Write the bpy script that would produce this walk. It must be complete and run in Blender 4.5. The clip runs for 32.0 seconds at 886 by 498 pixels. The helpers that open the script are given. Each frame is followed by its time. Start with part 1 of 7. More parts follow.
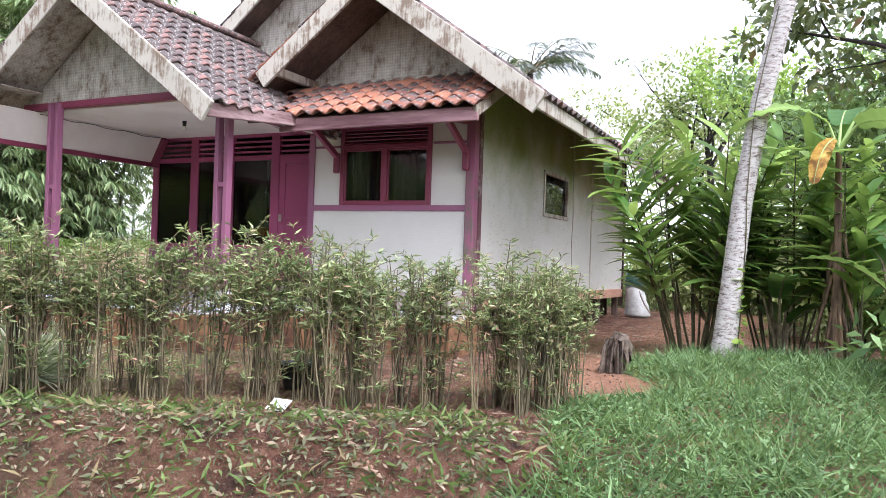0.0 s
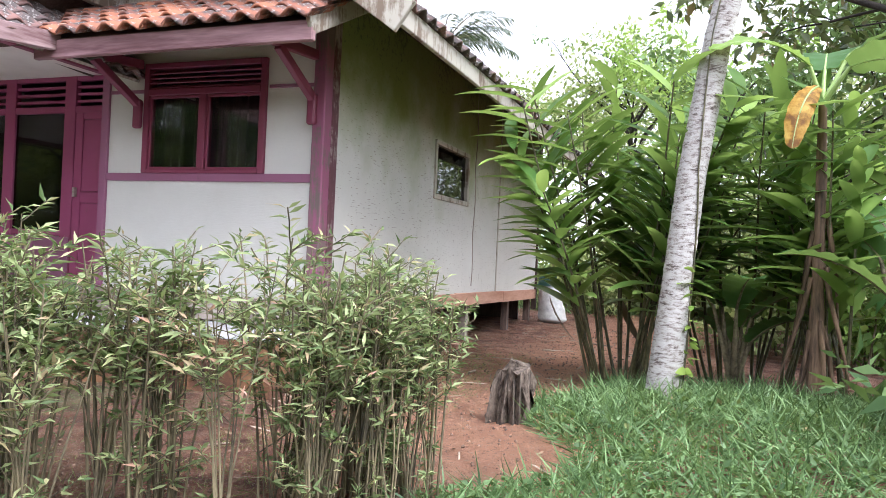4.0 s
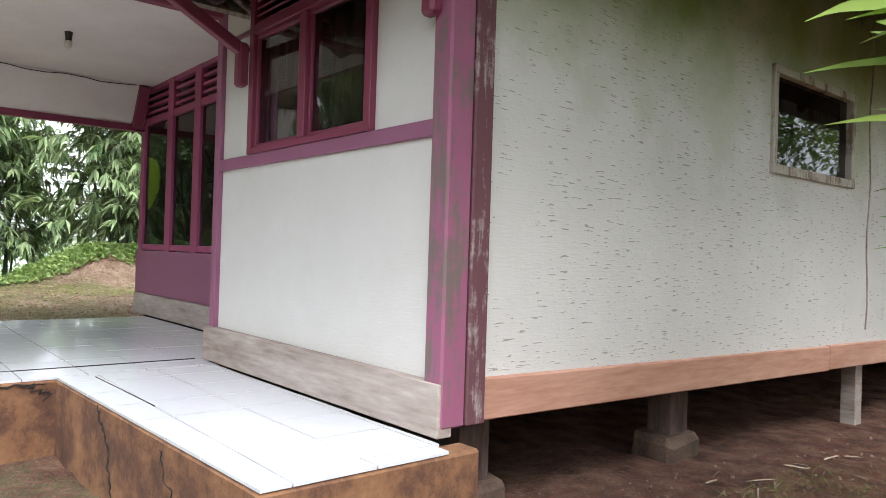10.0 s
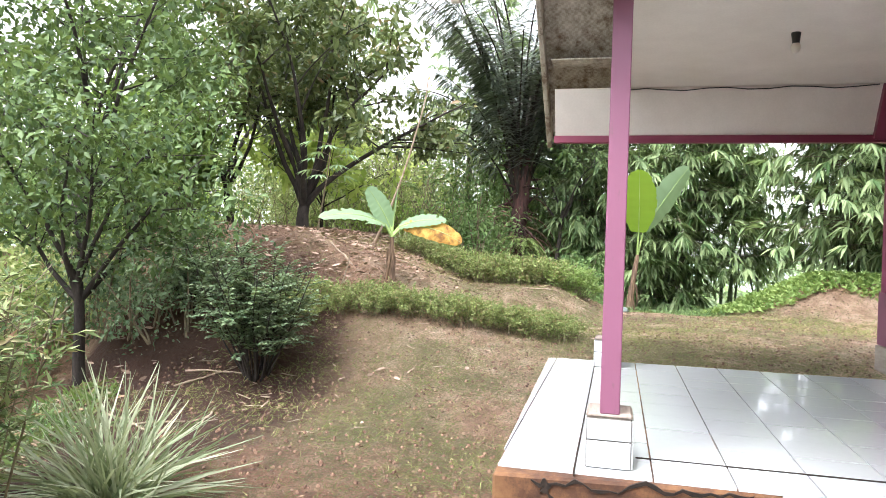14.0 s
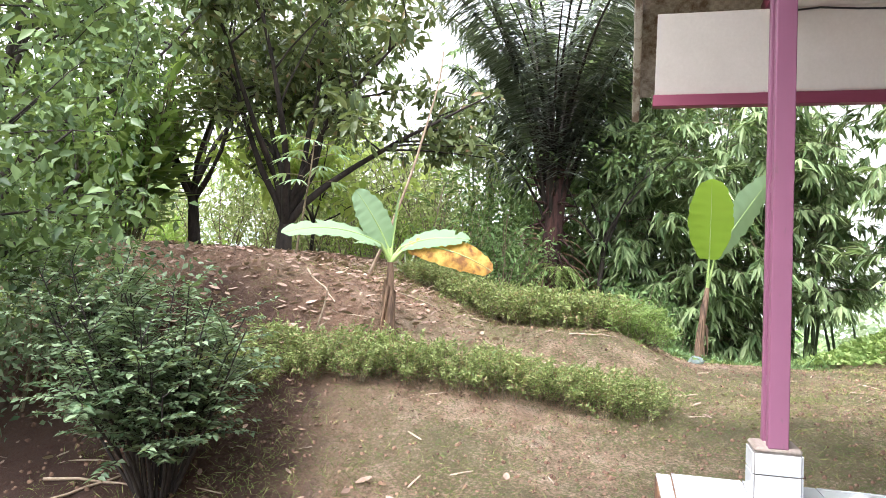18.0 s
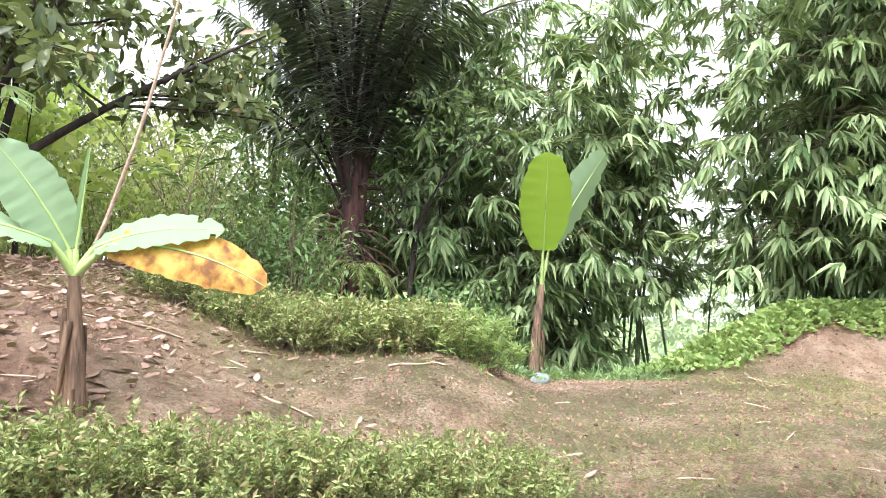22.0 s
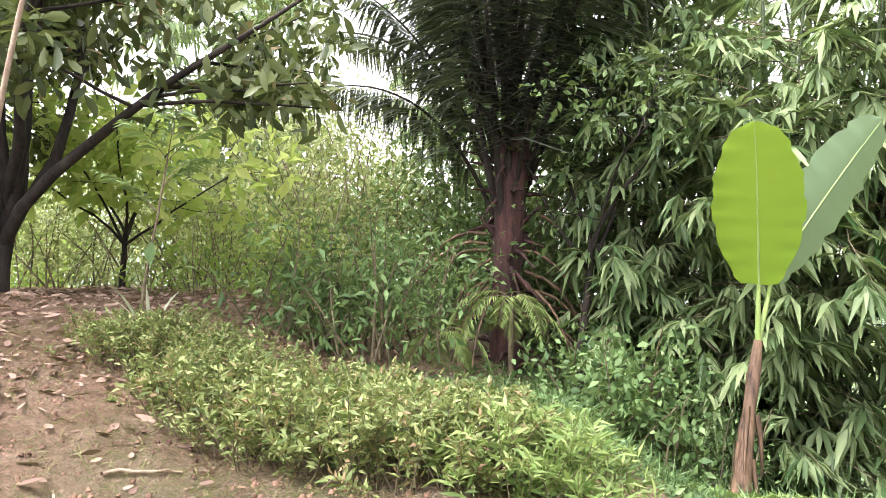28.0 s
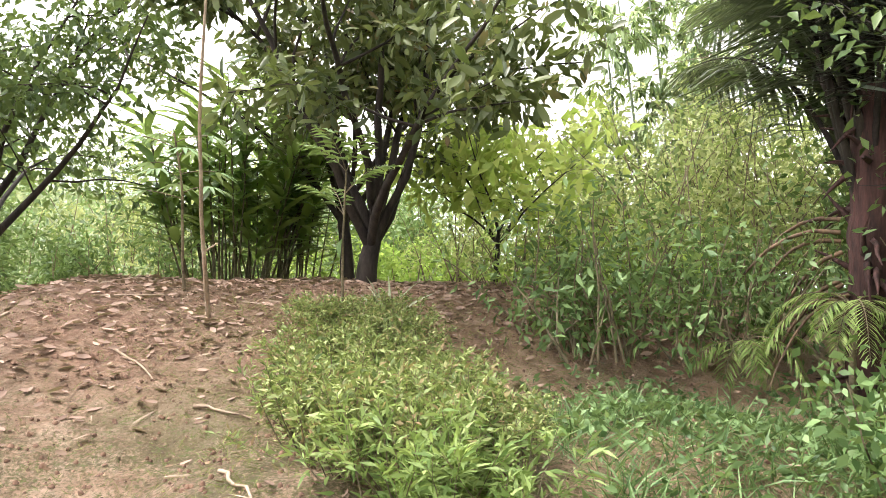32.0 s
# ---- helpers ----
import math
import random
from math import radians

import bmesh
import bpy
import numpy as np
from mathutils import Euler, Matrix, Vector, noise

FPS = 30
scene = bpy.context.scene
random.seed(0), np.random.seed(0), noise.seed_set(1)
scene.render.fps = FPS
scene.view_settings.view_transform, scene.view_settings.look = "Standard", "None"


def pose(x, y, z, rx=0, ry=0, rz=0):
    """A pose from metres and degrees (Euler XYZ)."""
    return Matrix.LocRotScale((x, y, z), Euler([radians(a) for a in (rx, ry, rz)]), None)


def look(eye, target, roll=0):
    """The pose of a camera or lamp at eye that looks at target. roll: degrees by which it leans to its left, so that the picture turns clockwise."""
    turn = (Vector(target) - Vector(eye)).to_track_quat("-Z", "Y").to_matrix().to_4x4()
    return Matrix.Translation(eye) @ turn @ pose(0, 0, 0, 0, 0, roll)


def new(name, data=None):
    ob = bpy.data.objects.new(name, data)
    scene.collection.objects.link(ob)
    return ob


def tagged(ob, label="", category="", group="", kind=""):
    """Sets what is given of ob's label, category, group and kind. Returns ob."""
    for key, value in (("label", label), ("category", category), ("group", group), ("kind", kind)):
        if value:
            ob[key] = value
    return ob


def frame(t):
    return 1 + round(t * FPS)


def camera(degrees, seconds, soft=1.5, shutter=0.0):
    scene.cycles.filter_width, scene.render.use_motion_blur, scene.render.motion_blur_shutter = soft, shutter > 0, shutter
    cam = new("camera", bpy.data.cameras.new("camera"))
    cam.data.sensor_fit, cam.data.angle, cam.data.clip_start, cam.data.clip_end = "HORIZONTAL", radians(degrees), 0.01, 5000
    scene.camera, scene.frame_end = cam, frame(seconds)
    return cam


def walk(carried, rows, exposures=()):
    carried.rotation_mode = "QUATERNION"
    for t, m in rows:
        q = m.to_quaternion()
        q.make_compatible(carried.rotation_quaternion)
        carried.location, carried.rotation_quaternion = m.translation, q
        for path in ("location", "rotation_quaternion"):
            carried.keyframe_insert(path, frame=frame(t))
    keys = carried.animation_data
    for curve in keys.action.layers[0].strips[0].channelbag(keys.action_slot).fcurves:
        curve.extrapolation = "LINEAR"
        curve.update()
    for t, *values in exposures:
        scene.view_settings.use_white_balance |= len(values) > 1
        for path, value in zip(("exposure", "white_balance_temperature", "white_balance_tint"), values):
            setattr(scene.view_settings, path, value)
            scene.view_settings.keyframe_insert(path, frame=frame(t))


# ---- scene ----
cam = camera(63.4, 32.0, soft=0.5)
PATH = [
    (0, (3.439, -7.657, 1.124), (2.565, -5.858, 1.137), 1.9),
    (0.5, (3.484, -7.386, 1.152), (2.584, -5.6, 1.157), 1.8),
    (1, (3.496, -7.127, 1.134), (2.561, -5.359, 1.134), 1.7),
    (1.5, (3.378, -6.774, 1.13), (2.473, -4.99, 1.12), 2.0),
    (2, (3.332, -6.503, 1.129), (2.495, -4.686, 1.128), 2.1),
    (2.5, (3.333, -6.202, 1.132), (2.528, -4.371, 1.135), 2.0),
    (3, (3.257, -5.905, 1.091), (2.463, -4.069, 1.099), 2.1),
    (3.5, (3.123, -5.578, 1.116), (2.394, -3.716, 1.121), 2.5),
    (4, (3.061, -5.218, 1.097), (2.383, -3.336, 1.108), 2.6),
    (4.5, (2.992, -4.886, 1.114), (2.285, -3.015, 1.124), 2.3),
    (6.5, (2.77, -3.695, 1.098), (2.094, -1.813, 1.119), 2.9),
    (7, (2.7, -3.409, 1.159), (2.017, -1.53, 1.175), 3.4),
    (7.5, (2.621, -3.17, 1.152), (1.922, -1.296, 1.18), 3.0),
    (8, (2.639, -2.889, 1.134), (1.851, -1.051, 1.157), 2.5),
    (8.5, (2.602, -2.643, 1.1), (1.643, -0.888, 1.121), 2.1),
    (9, (2.487, -2.314, 1.087), (1.344, -0.673, 1.098), 2.2),
    (9.5, (2.343, -2.063, 1.128), (1.032, -0.553, 1.131), 2.2),
    (10, (2.256, -1.84, 1.153), (0.719, -0.56, 1.165), 1.8),
    (10.5, (2.153, -1.687, 1.284), (0.383, -0.755, 1.283), 1.4),
    (11, (2.08, -1.661, 1.286), (0.218, -0.93, 1.307), 1.8),
    (11.5, (1.914, -1.616, 1.33), (-0.009, -1.069, 1.337), 1.9),
    (12, (1.769, -1.62, 1.362), (-0.203, -1.283, 1.366), 1.9),
    (12.5, (1.638, -1.568, 1.369), (-0.36, -1.472, 1.371), 1.7),
    (13, (1.467, -1.521, 1.366), (-0.524, -1.705, 1.371), 1.6),
    (13.5, (1.339, -1.528, 1.351), (-0.628, -1.887, 1.352), 1.7),
    (14, (1.035, -1.611, 1.352), (-0.908, -2.083, 1.344), 1.9),
    (14.5, (0.767, -1.707, 1.327), (-1.168, -2.215, 1.322), 2.0),
    (16.5, (-0.742, -1.893, 1.275), (-2.632, -2.546, 1.317), 2.3),
    (17, (-1.001, -2.022, 1.302), (-2.897, -2.658, 1.354), 2.0),
    (17.5, (-1.297, -2.192, 1.351), (-3.209, -2.776, 1.412), 2.5),
    (18, (-1.487, -2.306, 1.353), (-3.42, -2.812, 1.425), 2.2),
    (18.5, (-1.759, -2.376, 1.354), (-3.706, -2.827, 1.426), 1.7),
    (19, (-2.007, -2.472, 1.355), (-3.962, -2.891, 1.43), 1.6),
    (19.5, (-2.25, -2.561, 1.38), (-4.22, -2.901, 1.459), 1.6),
    (20, (-2.572, -2.623, 1.423), (-4.552, -2.899, 1.497), 1.1),
    (20.5, (-2.873, -2.684, 1.426), (-4.856, -2.934, 1.503), 0.7),
    (21, (-3.181, -2.774, 1.447), (-5.175, -2.908, 1.522), 0.8),
    (21.5, (-3.482, -2.755, 1.428), (-5.48, -2.78, 1.5), 0.6),
    (22, (-3.819, -2.67, 1.467), (-5.817, -2.605, 1.528), 0.2),
    (22.5, (-4.142, -2.641, 1.529), (-6.137, -2.506, 1.586), 0.1),
    (23, (-4.451, -2.6, 1.542), (-6.443, -2.427, 1.599), 0.2),
    (23.5, (-4.79, -2.503, 1.618), (-6.781, -2.317, 1.669), 0.1),
    (24, (-5.086, -2.476, 1.623), (-7.078, -2.304, 1.678), 0.0),
    (24.5, (-5.312, -2.46, 1.659), (-7.306, -2.319, 1.72), 0.3),
    (25, (-5.553, -2.397, 1.685), (-7.552, -2.352, 1.751), 0.2),
    (25.5, (-5.754, -2.341, 1.712), (-7.75, -2.446, 1.78), 0.0),
    (27.5, (-6.348, -1.712, 1.746), (-8.251, -2.322, 1.826), 0.3),
    (28, (-6.509, -1.462, 1.736), (-8.367, -2.199, 1.815), 0.5),
    (28.5, (-6.671, -1.134, 1.734), (-8.437, -2.069, 1.824), 0.3),
    (29, (-6.951, -0.834, 1.741), (-8.638, -1.905, 1.822), 0.5),
    (29.5, (-7.203, -0.554, 1.748), (-8.78, -1.781, 1.823), 0.4),
    (30, (-7.472, -0.213, 1.748), (-8.842, -1.668, 1.836), 0.5),
    (30.5, (-7.817, 0.032, 1.738), (-9.023, -1.561, 1.816), 0.7),
    (31, (-8.132, 0.26, 1.725), (-9.186, -1.437, 1.801), 0.8),
    (31.5, (-8.407, 0.429, 1.699), (-9.255, -1.381, 1.779), 1.1),
    (32, (-8.71, 0.478, 1.707), (-9.395, -1.4, 1.77), 1.3),
]
walk(cam, [(t, look(e, g, r)) for t, e, g, r in PATH],
     exposures=[(0, 1.98, 5900, 17), (4, 2.02, 5900, 16), (7, 2.04, 5900, 20), (9, 1.9, 5950, 13), (10, 1.94, 6100, 12), (11, 2.0, 6200, 11), (12, 2.16, 6250, 11), (13, 2.38, 6250, 11),
                (17, 2.4, 6200, 13), (21, 2.52, 6200, 14), (25, 2.64, 6250, 17), (28, 2.56, 6450, 18), (30, 2.54, 6550, 16), (32, 2.46, 6800, 14)])

# ---- world, sun ----
world = bpy.data.worlds.new("overcast_sky")
scene.world = world
world.use_nodes = True
wn = world.node_tree
bg = wn.nodes["Background"]
sky = wn.nodes.new("ShaderNodeTexSky")
sky.sky_type = "NISHITA"
sky.sun_disc = False
SUN_EL, SUN_AZ = 60.0, 120.0
sky.sun_elevation, sky.sun_rotation = radians(SUN_EL), radians(SUN_AZ)
sky.air_density, sky.dust_density, sky.ozone_density = 1.0, 2.0, 1.0
hsv = wn.nodes.new("ShaderNodeHueSaturation")
hsv.inputs["Saturation"].default_value = 0.15
hsv.inputs["Value"].default_value = 1.0
wn.links.new(sky.outputs[0], hsv.inputs["Color"])
wn.links.new(hsv.outputs[0], bg.inputs["Color"])
bg.inputs["Strength"].default_value = 0.15
sun = new("sun", bpy.data.lights.new("sun", "SUN"))
sun.data.energy, sun.data.angle, sun.data.color = 1.1, radians(36), (1.0, 0.985, 0.965)
az = radians(SUN_AZ)
sd = Vector((math.sin(az) * math.cos(radians(SUN_EL)), math.cos(az) * math.cos(radians(SUN_EL)), math.sin(radians(SUN_EL))))
sun.matrix_world = look(sd * 40, (0, 0, 0))

# ---- materials ----
def nodes(name):
    m = bpy.data.materials.new(name)
    m.use_nodes = True
    nt = m.node_tree
    b = nt.nodes["Principled BSDF"]
    return m, nt, b


def ramp(nt, fac, stops):
    r = nt.nodes.new("ShaderNodeValToRGB")
    el = r.color_ramp.elements
    while len(el) < len(stops):
        el.new(0.5)
    for e, (p, c) in zip(el, stops):
        e.position, e.color = p, (*c, 1)
    nt.links.new(fac, r.inputs[0])
    return r.outputs[0]


def tex(nt, scale, detail=4, rough=0.6, stretch=(1, 1, 1), space="Object"):
    tc = nt.nodes.new("ShaderNodeTexCoord")
    mp = nt.nodes.new("ShaderNodeMapping")
    mp.inputs["Scale"].default_value = stretch
    n = nt.nodes.new("ShaderNodeTexNoise")
    n.inputs["Scale"].default_value, n.inputs["Detail"].default_value, n.inputs["Roughness"].default_value = scale, detail, rough
    nt.links.new(tc.outputs[space], mp.inputs[0])
    nt.links.new(mp.outputs[0], n.inputs["Vector"])
    return n.outputs["Fac"]


def mixc(nt, fac, a, b, kind="MIX"):
    m = nt.nodes.new("ShaderNodeMix")
    m.data_type, m.blend_type = "RGBA", kind
    for sock, v in ((m.inputs[0], fac), (m.inputs[6], a), (m.inputs[7], b)):
        if isinstance(v, (int, float)):
            sock.default_value = v
        elif isinstance(v, tuple):
            sock.default_value = (*v, 1)
        else:
            nt.links.new(v, sock)
    return m.outputs[2]


def calc(nt, op, a, b=0.0, clamp=False):
    m = nt.nodes.new("ShaderNodeMath")
    m.operation, m.use_clamp = op, clamp
    for sock, v in ((m.inputs[0], a), (m.inputs[1], b)):
        if isinstance(v, (int, float)):
            sock.default_value = v
        else:
            nt.links.new(v, sock)
    return m.outputs[0]


def relief(nt, b, height, strength=0.3, dist=0.01):
    bp = nt.nodes.new("ShaderNodeBump")
    bp.inputs["Strength"].default_value, bp.inputs["Distance"].default_value = strength, dist
    nt.links.new(height, bp.inputs["Height"])
    nt.links.new(bp.outputs[0], b.inputs["Normal"])


def plain(name, c1, c2, scale=6, rough=0.7, bump=0.2, stretch=(1, 1, 1), fine=60, metal=0.0, space="Object", dist=0.01):
    m, nt, b = nodes(name)
    n1, n2 = tex(nt, scale, 5, 0.65, stretch, space), tex(nt, fine, 3, 0.6, stretch, space)
    f = calc(nt, "ADD", calc(nt, "MULTIPLY", n1, 0.7), calc(nt, "MULTIPLY", n2, 0.3))
    nt.links.new(ramp(nt, f, [(0.36, c1), (0.64, c2)]), b.inputs["Base Color"])
    b.inputs["Roughness"].default_value, b.inputs["Metallic"].default_value = rough, metal
    relief(nt, b, f, bump, dist)
    return m


def leafy(name, dark, light, trans=0.35, gloss=0.45, island=True, dry=None, drymix=0.0):
    """Foliage: two sided leaf with light coming through, hue varying leaf by leaf."""
    dark, light = (dark[0] * 1.08, *dark[1:]), (light[0] * 1.08, *light[1:])
    m, nt, b = nodes(name)
    g = nt.nodes.new("ShaderNodeNewGeometry")
    oi = nt.nodes.new("ShaderNodeObjectInfo")
    rnd = g.outputs["Random Per Island"] if island else oi.outputs["Random"]
    n = tex(nt, 1.3, 3)
    f = calc(nt, "ADD", calc(nt, "MULTIPLY", rnd, 0.6), calc(nt, "MULTIPLY", n, 0.4))
    stops = [(0.15, dark), (0.8, light)]
    if dry:
        stops = [(0.15, dark), (0.8 - drymix, light), (0.86 - drymix * 0.6, dry)]
    col = ramp(nt, f, stops)
    nt.links.new(col, b.inputs["Base Color"])
    b.inputs["Roughness"].default_value = gloss + 0.1
    b.inputs["Specular IOR Level"].default_value = 0.28
    tr = nt.nodes.new("ShaderNodeBsdfTranslucent")
    nt.links.new(mixc(nt, 0.5, col, (0.33, 0.42, 0.09)), tr.inputs["Color"])
    mx = nt.nodes.new("ShaderNodeMixShader")
    mx.inputs[0].default_value = trans
    nt.links.new(b.outputs[0], mx.inputs[1])
    nt.links.new(tr.outputs[0], mx.inputs[2])
    nt.links.new(mx.outputs[0], nt.nodes["Material Output"].inputs[0])
    return m


def painted(name, c, worn, wear=0.35, rough=0.5):
    """Old gloss paint on timber, worn through to grey wood."""
    m, nt, b = nodes(name)
    big, grain = tex(nt, 3.0, 6, 0.7), tex(nt, 25, 5, 0.7, (1, 1, 0.12))
    w = calc(nt, "ADD", calc(nt, "MULTIPLY", big, 0.6), calc(nt, "MULTIPLY", grain, 0.4))
    mask = ramp(nt, w, [(1 - wear - 0.06, (0, 0, 0)), (1 - wear + 0.02, (1, 1, 1))])
    tone = mixc(nt, tex(nt, 1.2, 2), c, tuple(v * 0.72 for v in c))
    nt.links.new(mixc(nt, mask, tone, worn), b.inputs["Base Color"])
    b.inputs["Roughness"].default_value = rough
    relief(nt, b, w, 0.35, 0.006)
    return m


PINK = (0.29, 0.105, 0.18)
M = {}
M["pink"] = painted("pink_paint", PINK, (0.16, 0.09, 0.10), 0.37)
M["rose"] = painted("rose_paint", (0.34, 0.065, 0.155), (0.16, 0.07, 0.08), 0.35)
M["pinkold"] = painted("weathered_pink_paint", (0.31, 0.10, 0.17), (0.15, 0.11, 0.10), 0.47, 0.7)
M["eavey"] = plain("weathered_pinkish_eave_timber", (0.13, 0.06, 0.06), (0.48, 0.35, 0.34), 6, 0.85, 0.5, (1, 0.10, 1), 30)
M["eavex"] = plain("weathered_rose_eave_timber", (0.12, 0.05, 0.055), (0.40, 0.24, 0.25), 6, 0.85, 0.5, (0.10, 1, 1), 30)
M["peeled"] = painted("peeled_purple_brown_paint", (0.13, 0.05, 0.06), (0.33, 0.27, 0.25), 0.44, 0.8)
M["red"] = painted("dark_red_paint", (0.22, 0.035, 0.075), (0.12, 0.06, 0.06), 0.36)
M["barge"] = painted("weathered_white_timber", (0.52, 0.48, 0.40), (0.19, 0.14, 0.10), 0.45, 0.8)
M["plank"] = plain("grey_worn_plank", (0.20, 0.15, 0.12), (0.46, 0.40, 0.35), 4, 0.85, 0.4, (0.15, 1, 1), 40)
M["clayplank"] = plain("clay_stained_plank", (0.33, 0.15, 0.09), (0.55, 0.33, 0.24), 4, 0.85, 0.4, (1, 0.12, 1), 40)
M["darkwood"] = plain("dark_old_timber", (0.05, 0.03, 0.025), (0.15, 0.10, 0.08), 5, 0.85, 0.4, (1, 1, 0.2), 40)
M["tile"], nt, b = nodes("white_glazed_tile")
nt.links.new(mixc(nt, calc(nt, "MULTIPLY", tex(nt, 5, 6, 0.7, space="Generated"), 0.35), (0.60, 0.62, 0.64), (0.46, 0.45, 0.44)), b.inputs["Base Color"])
nt.links.new(calc(nt, "ADD", calc(nt, "MULTIPLY", tex(nt, 9, 4), 0.10), 0.015), b.inputs["Roughness"])
M["crackdark"] = plain("dark_crack_dirt", (0.008, 0.006, 0.005), (0.035, 0.022, 0.015), 20, 0.95)
M["grout"] = plain("grey_grout", (0.12, 0.11, 0.10), (0.25, 0.23, 0.21), 12, 0.9)
M["ochre"], nt, b = nodes("ochre_plaster")
f = tex(nt, 2.6, 8, 0.75)
c = ramp(nt, f, [(0.38, (0.022, 0.012, 0.008)), (0.46, (0.075, 0.035, 0.018)), (0.54, (0.18, 0.09, 0.038)), (0.70, (0.29, 0.16, 0.07))])
nt.links.new(mixc(nt, calc(nt, "MULTIPLY", tex(nt, 14, 7, 0.8), 0.45), c, (0.20, 0.085, 0.045)), b.inputs["Base Color"])
b.inputs["Roughness"].default_value = 0.85
relief(nt, b, f, 0.5, 0.02)


def limewash(name, mould):
    """White limewash on woven bamboo: dark slits, grime, green mould in blotches high up."""
    m, nt, b = nodes(name)
    tc = nt.nodes.new("ShaderNodeTexCoord")
    base = mixc(nt, tex(nt, 2.0, 6, 0.7), (0.64, 0.625, 0.58), (0.52, 0.50, 0.455))
    slit = tex(nt, 14, 2, 0.5, (1.0, 0.85, 7.5))
    gate = tex(nt, 1.3, 3, 0.6)
    if mould:
        s = calc(nt, "MULTIPLY", calc(nt, "GREATER_THAN", slit, 0.655), calc(nt, "GREATER_THAN", gate, 0.40))
        base = mixc(nt, calc(nt, "MULTIPLY", s, 0.62), base, (0.16, 0.13, 0.09))
        sep = nt.nodes.new("ShaderNodeSeparateXYZ")
        nt.links.new(tc.outputs["Object"], sep.inputs[0])
        high = calc(nt, "MULTIPLY", calc(nt, "SUBTRACT", sep.outputs[2], 1.75), 0.95)
        blot = calc(nt, "ADD", high, calc(nt, "MULTIPLY", calc(nt, "SUBTRACT", tex(nt, 1.1, 6, 0.65), 0.5), 2.4))
        base = mixc(nt, calc(nt, "MULTIPLY", blot, 0.9, True), base, (0.25, 0.30, 0.11))
        fleck = calc(nt, "GREATER_THAN", tex(nt, 18, 6, 0.8), calc(nt, "SUBTRACT", 0.84, calc(nt, "MULTIPLY", blot, 0.20)))
        base = mixc(nt, calc(nt, "MULTIPLY", fleck, 0.7), base, (0.10, 0.11, 0.07))
    nt.links.new(base, b.inputs["Base Color"])
    b.inputs["Roughness"].default_value = 0.9
    relief(nt, b, calc(nt, "ADD", calc(nt, "MULTIPLY", slit, 0.5), tex(nt, 9, 6, 0.75)), 0.25, 0.012)
    return m


M["side"], M["white"] = limewash("limewash_woven_wall", True), limewash("limewash_plain_wall", False)
M["ceil"] = plain("cream_painted_ceiling", (0.70, 0.65, 0.58), (0.80, 0.75, 0.68), 2, 0.7, 0.1)
M["weave"], nt, b = nodes("woven_bamboo_panel")
chk = nt.nodes.new("ShaderNodeTexChecker")
chk.inputs["Scale"].default_value = 38
tc = nt.nodes.new("ShaderNodeTexCoord")
mp = nt.nodes.new("ShaderNodeMapping")
mp.inputs["Rotation"].default_value = (0, radians(45), 0)
nt.links.new(tc.outputs["Object"], mp.inputs[0])
nt.links.new(mp.outputs[0], chk.inputs["Vector"])
n = calc(nt, "ADD", calc(nt, "MULTIPLY", tex(nt, 2.5, 6, 0.75), 0.55), calc(nt, "MULTIPLY", tex(nt, 14, 5, 0.75, (1, 1, 0.3)), 0.45))
paint = ramp(nt, n, [(0.40, (0.17, 0.12, 0.08)), (0.50, (0.44, 0.41, 0.35)), (0.64, (0.66, 0.63, 0.56))])
nt.links.new(mixc(nt, calc(nt, "MULTIPLY", chk.outputs[1], 0.22), paint, (0.15, 0.11, 0.08)), b.inputs["Base Color"])
b.inputs["Roughness"].default_value = 0.9
relief(nt, b, chk.outputs[1], 0.4, 0.006)


def clay(name, fresh, old, moss):
    m, nt, b = nodes(name)
    oi = nt.nodes.new("ShaderNodeObjectInfo")
    g = nt.nodes.new("ShaderNodeNewGeometry")
    r = calc(nt, "FRACT", calc(nt, "ADD", oi.outputs["Random"], g.outputs["Random Per Island"]))
    c = mixc(nt, r, fresh, old)
    f = tex(nt, 5, 6, 0.75, space="Object")
    c = mixc(nt, ramp(nt, calc(nt, "ADD", f, calc(nt, "MULTIPLY", r, 0.12)), [(0.52 - moss, (0, 0, 0)), (0.66 - moss, (1, 1, 1))]), c, (0.085, 0.07, 0.065))
    c = mixc(nt, calc(nt, "MULTIPLY", calc(nt, "GREATER_THAN", tex(nt, 24, 5, 0.7), 0.58), 0.75), c, (0.38, 0.35, 0.33))
    nt.links.new(c, b.inputs["Base Color"])
    b.inputs["Roughness"].default_value = 0.85
    relief(nt, b, f, 0.4, 0.01)
    return m


M["roofnew"] = clay("orange_clay_tile", (0.42, 0.165, 0.09), (0.25, 0.095, 0.065), 0.0)
M["roofold"] = clay("mossy_clay_tile", (0.30, 0.165, 0.14), (0.10, 0.082, 0.085), 0.08)
M["glass"], nt, b = nodes("window_glass")
b.inputs["Base Color"].default_value = (0.55, 0.56, 0.53, 1)
b.inputs["Transmission Weight"].default_value, b.inputs["Roughness"].default_value, b.inputs["IOR"].default_value = 1.0, 0.015, 1.45
# dark copy of the glass; its tint paints the shade of the rooms behind
M["shadeglass"] = M["glass"].copy()
M["shadeglass"].name = "dusky_window_glass"
M["shadeglass"].node_tree.nodes["Principled BSDF"].inputs["Base Color"].default_value = (0.12, 0.12, 0.12, 1)
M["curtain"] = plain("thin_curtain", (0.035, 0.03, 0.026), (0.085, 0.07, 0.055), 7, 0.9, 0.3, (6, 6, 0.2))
# near-black colour stands in for the shade of the rooms
M["inside"] = plain("shade_dark_inner_wall", (0.025, 0.02, 0.017), (0.05, 0.04, 0.035), 3)
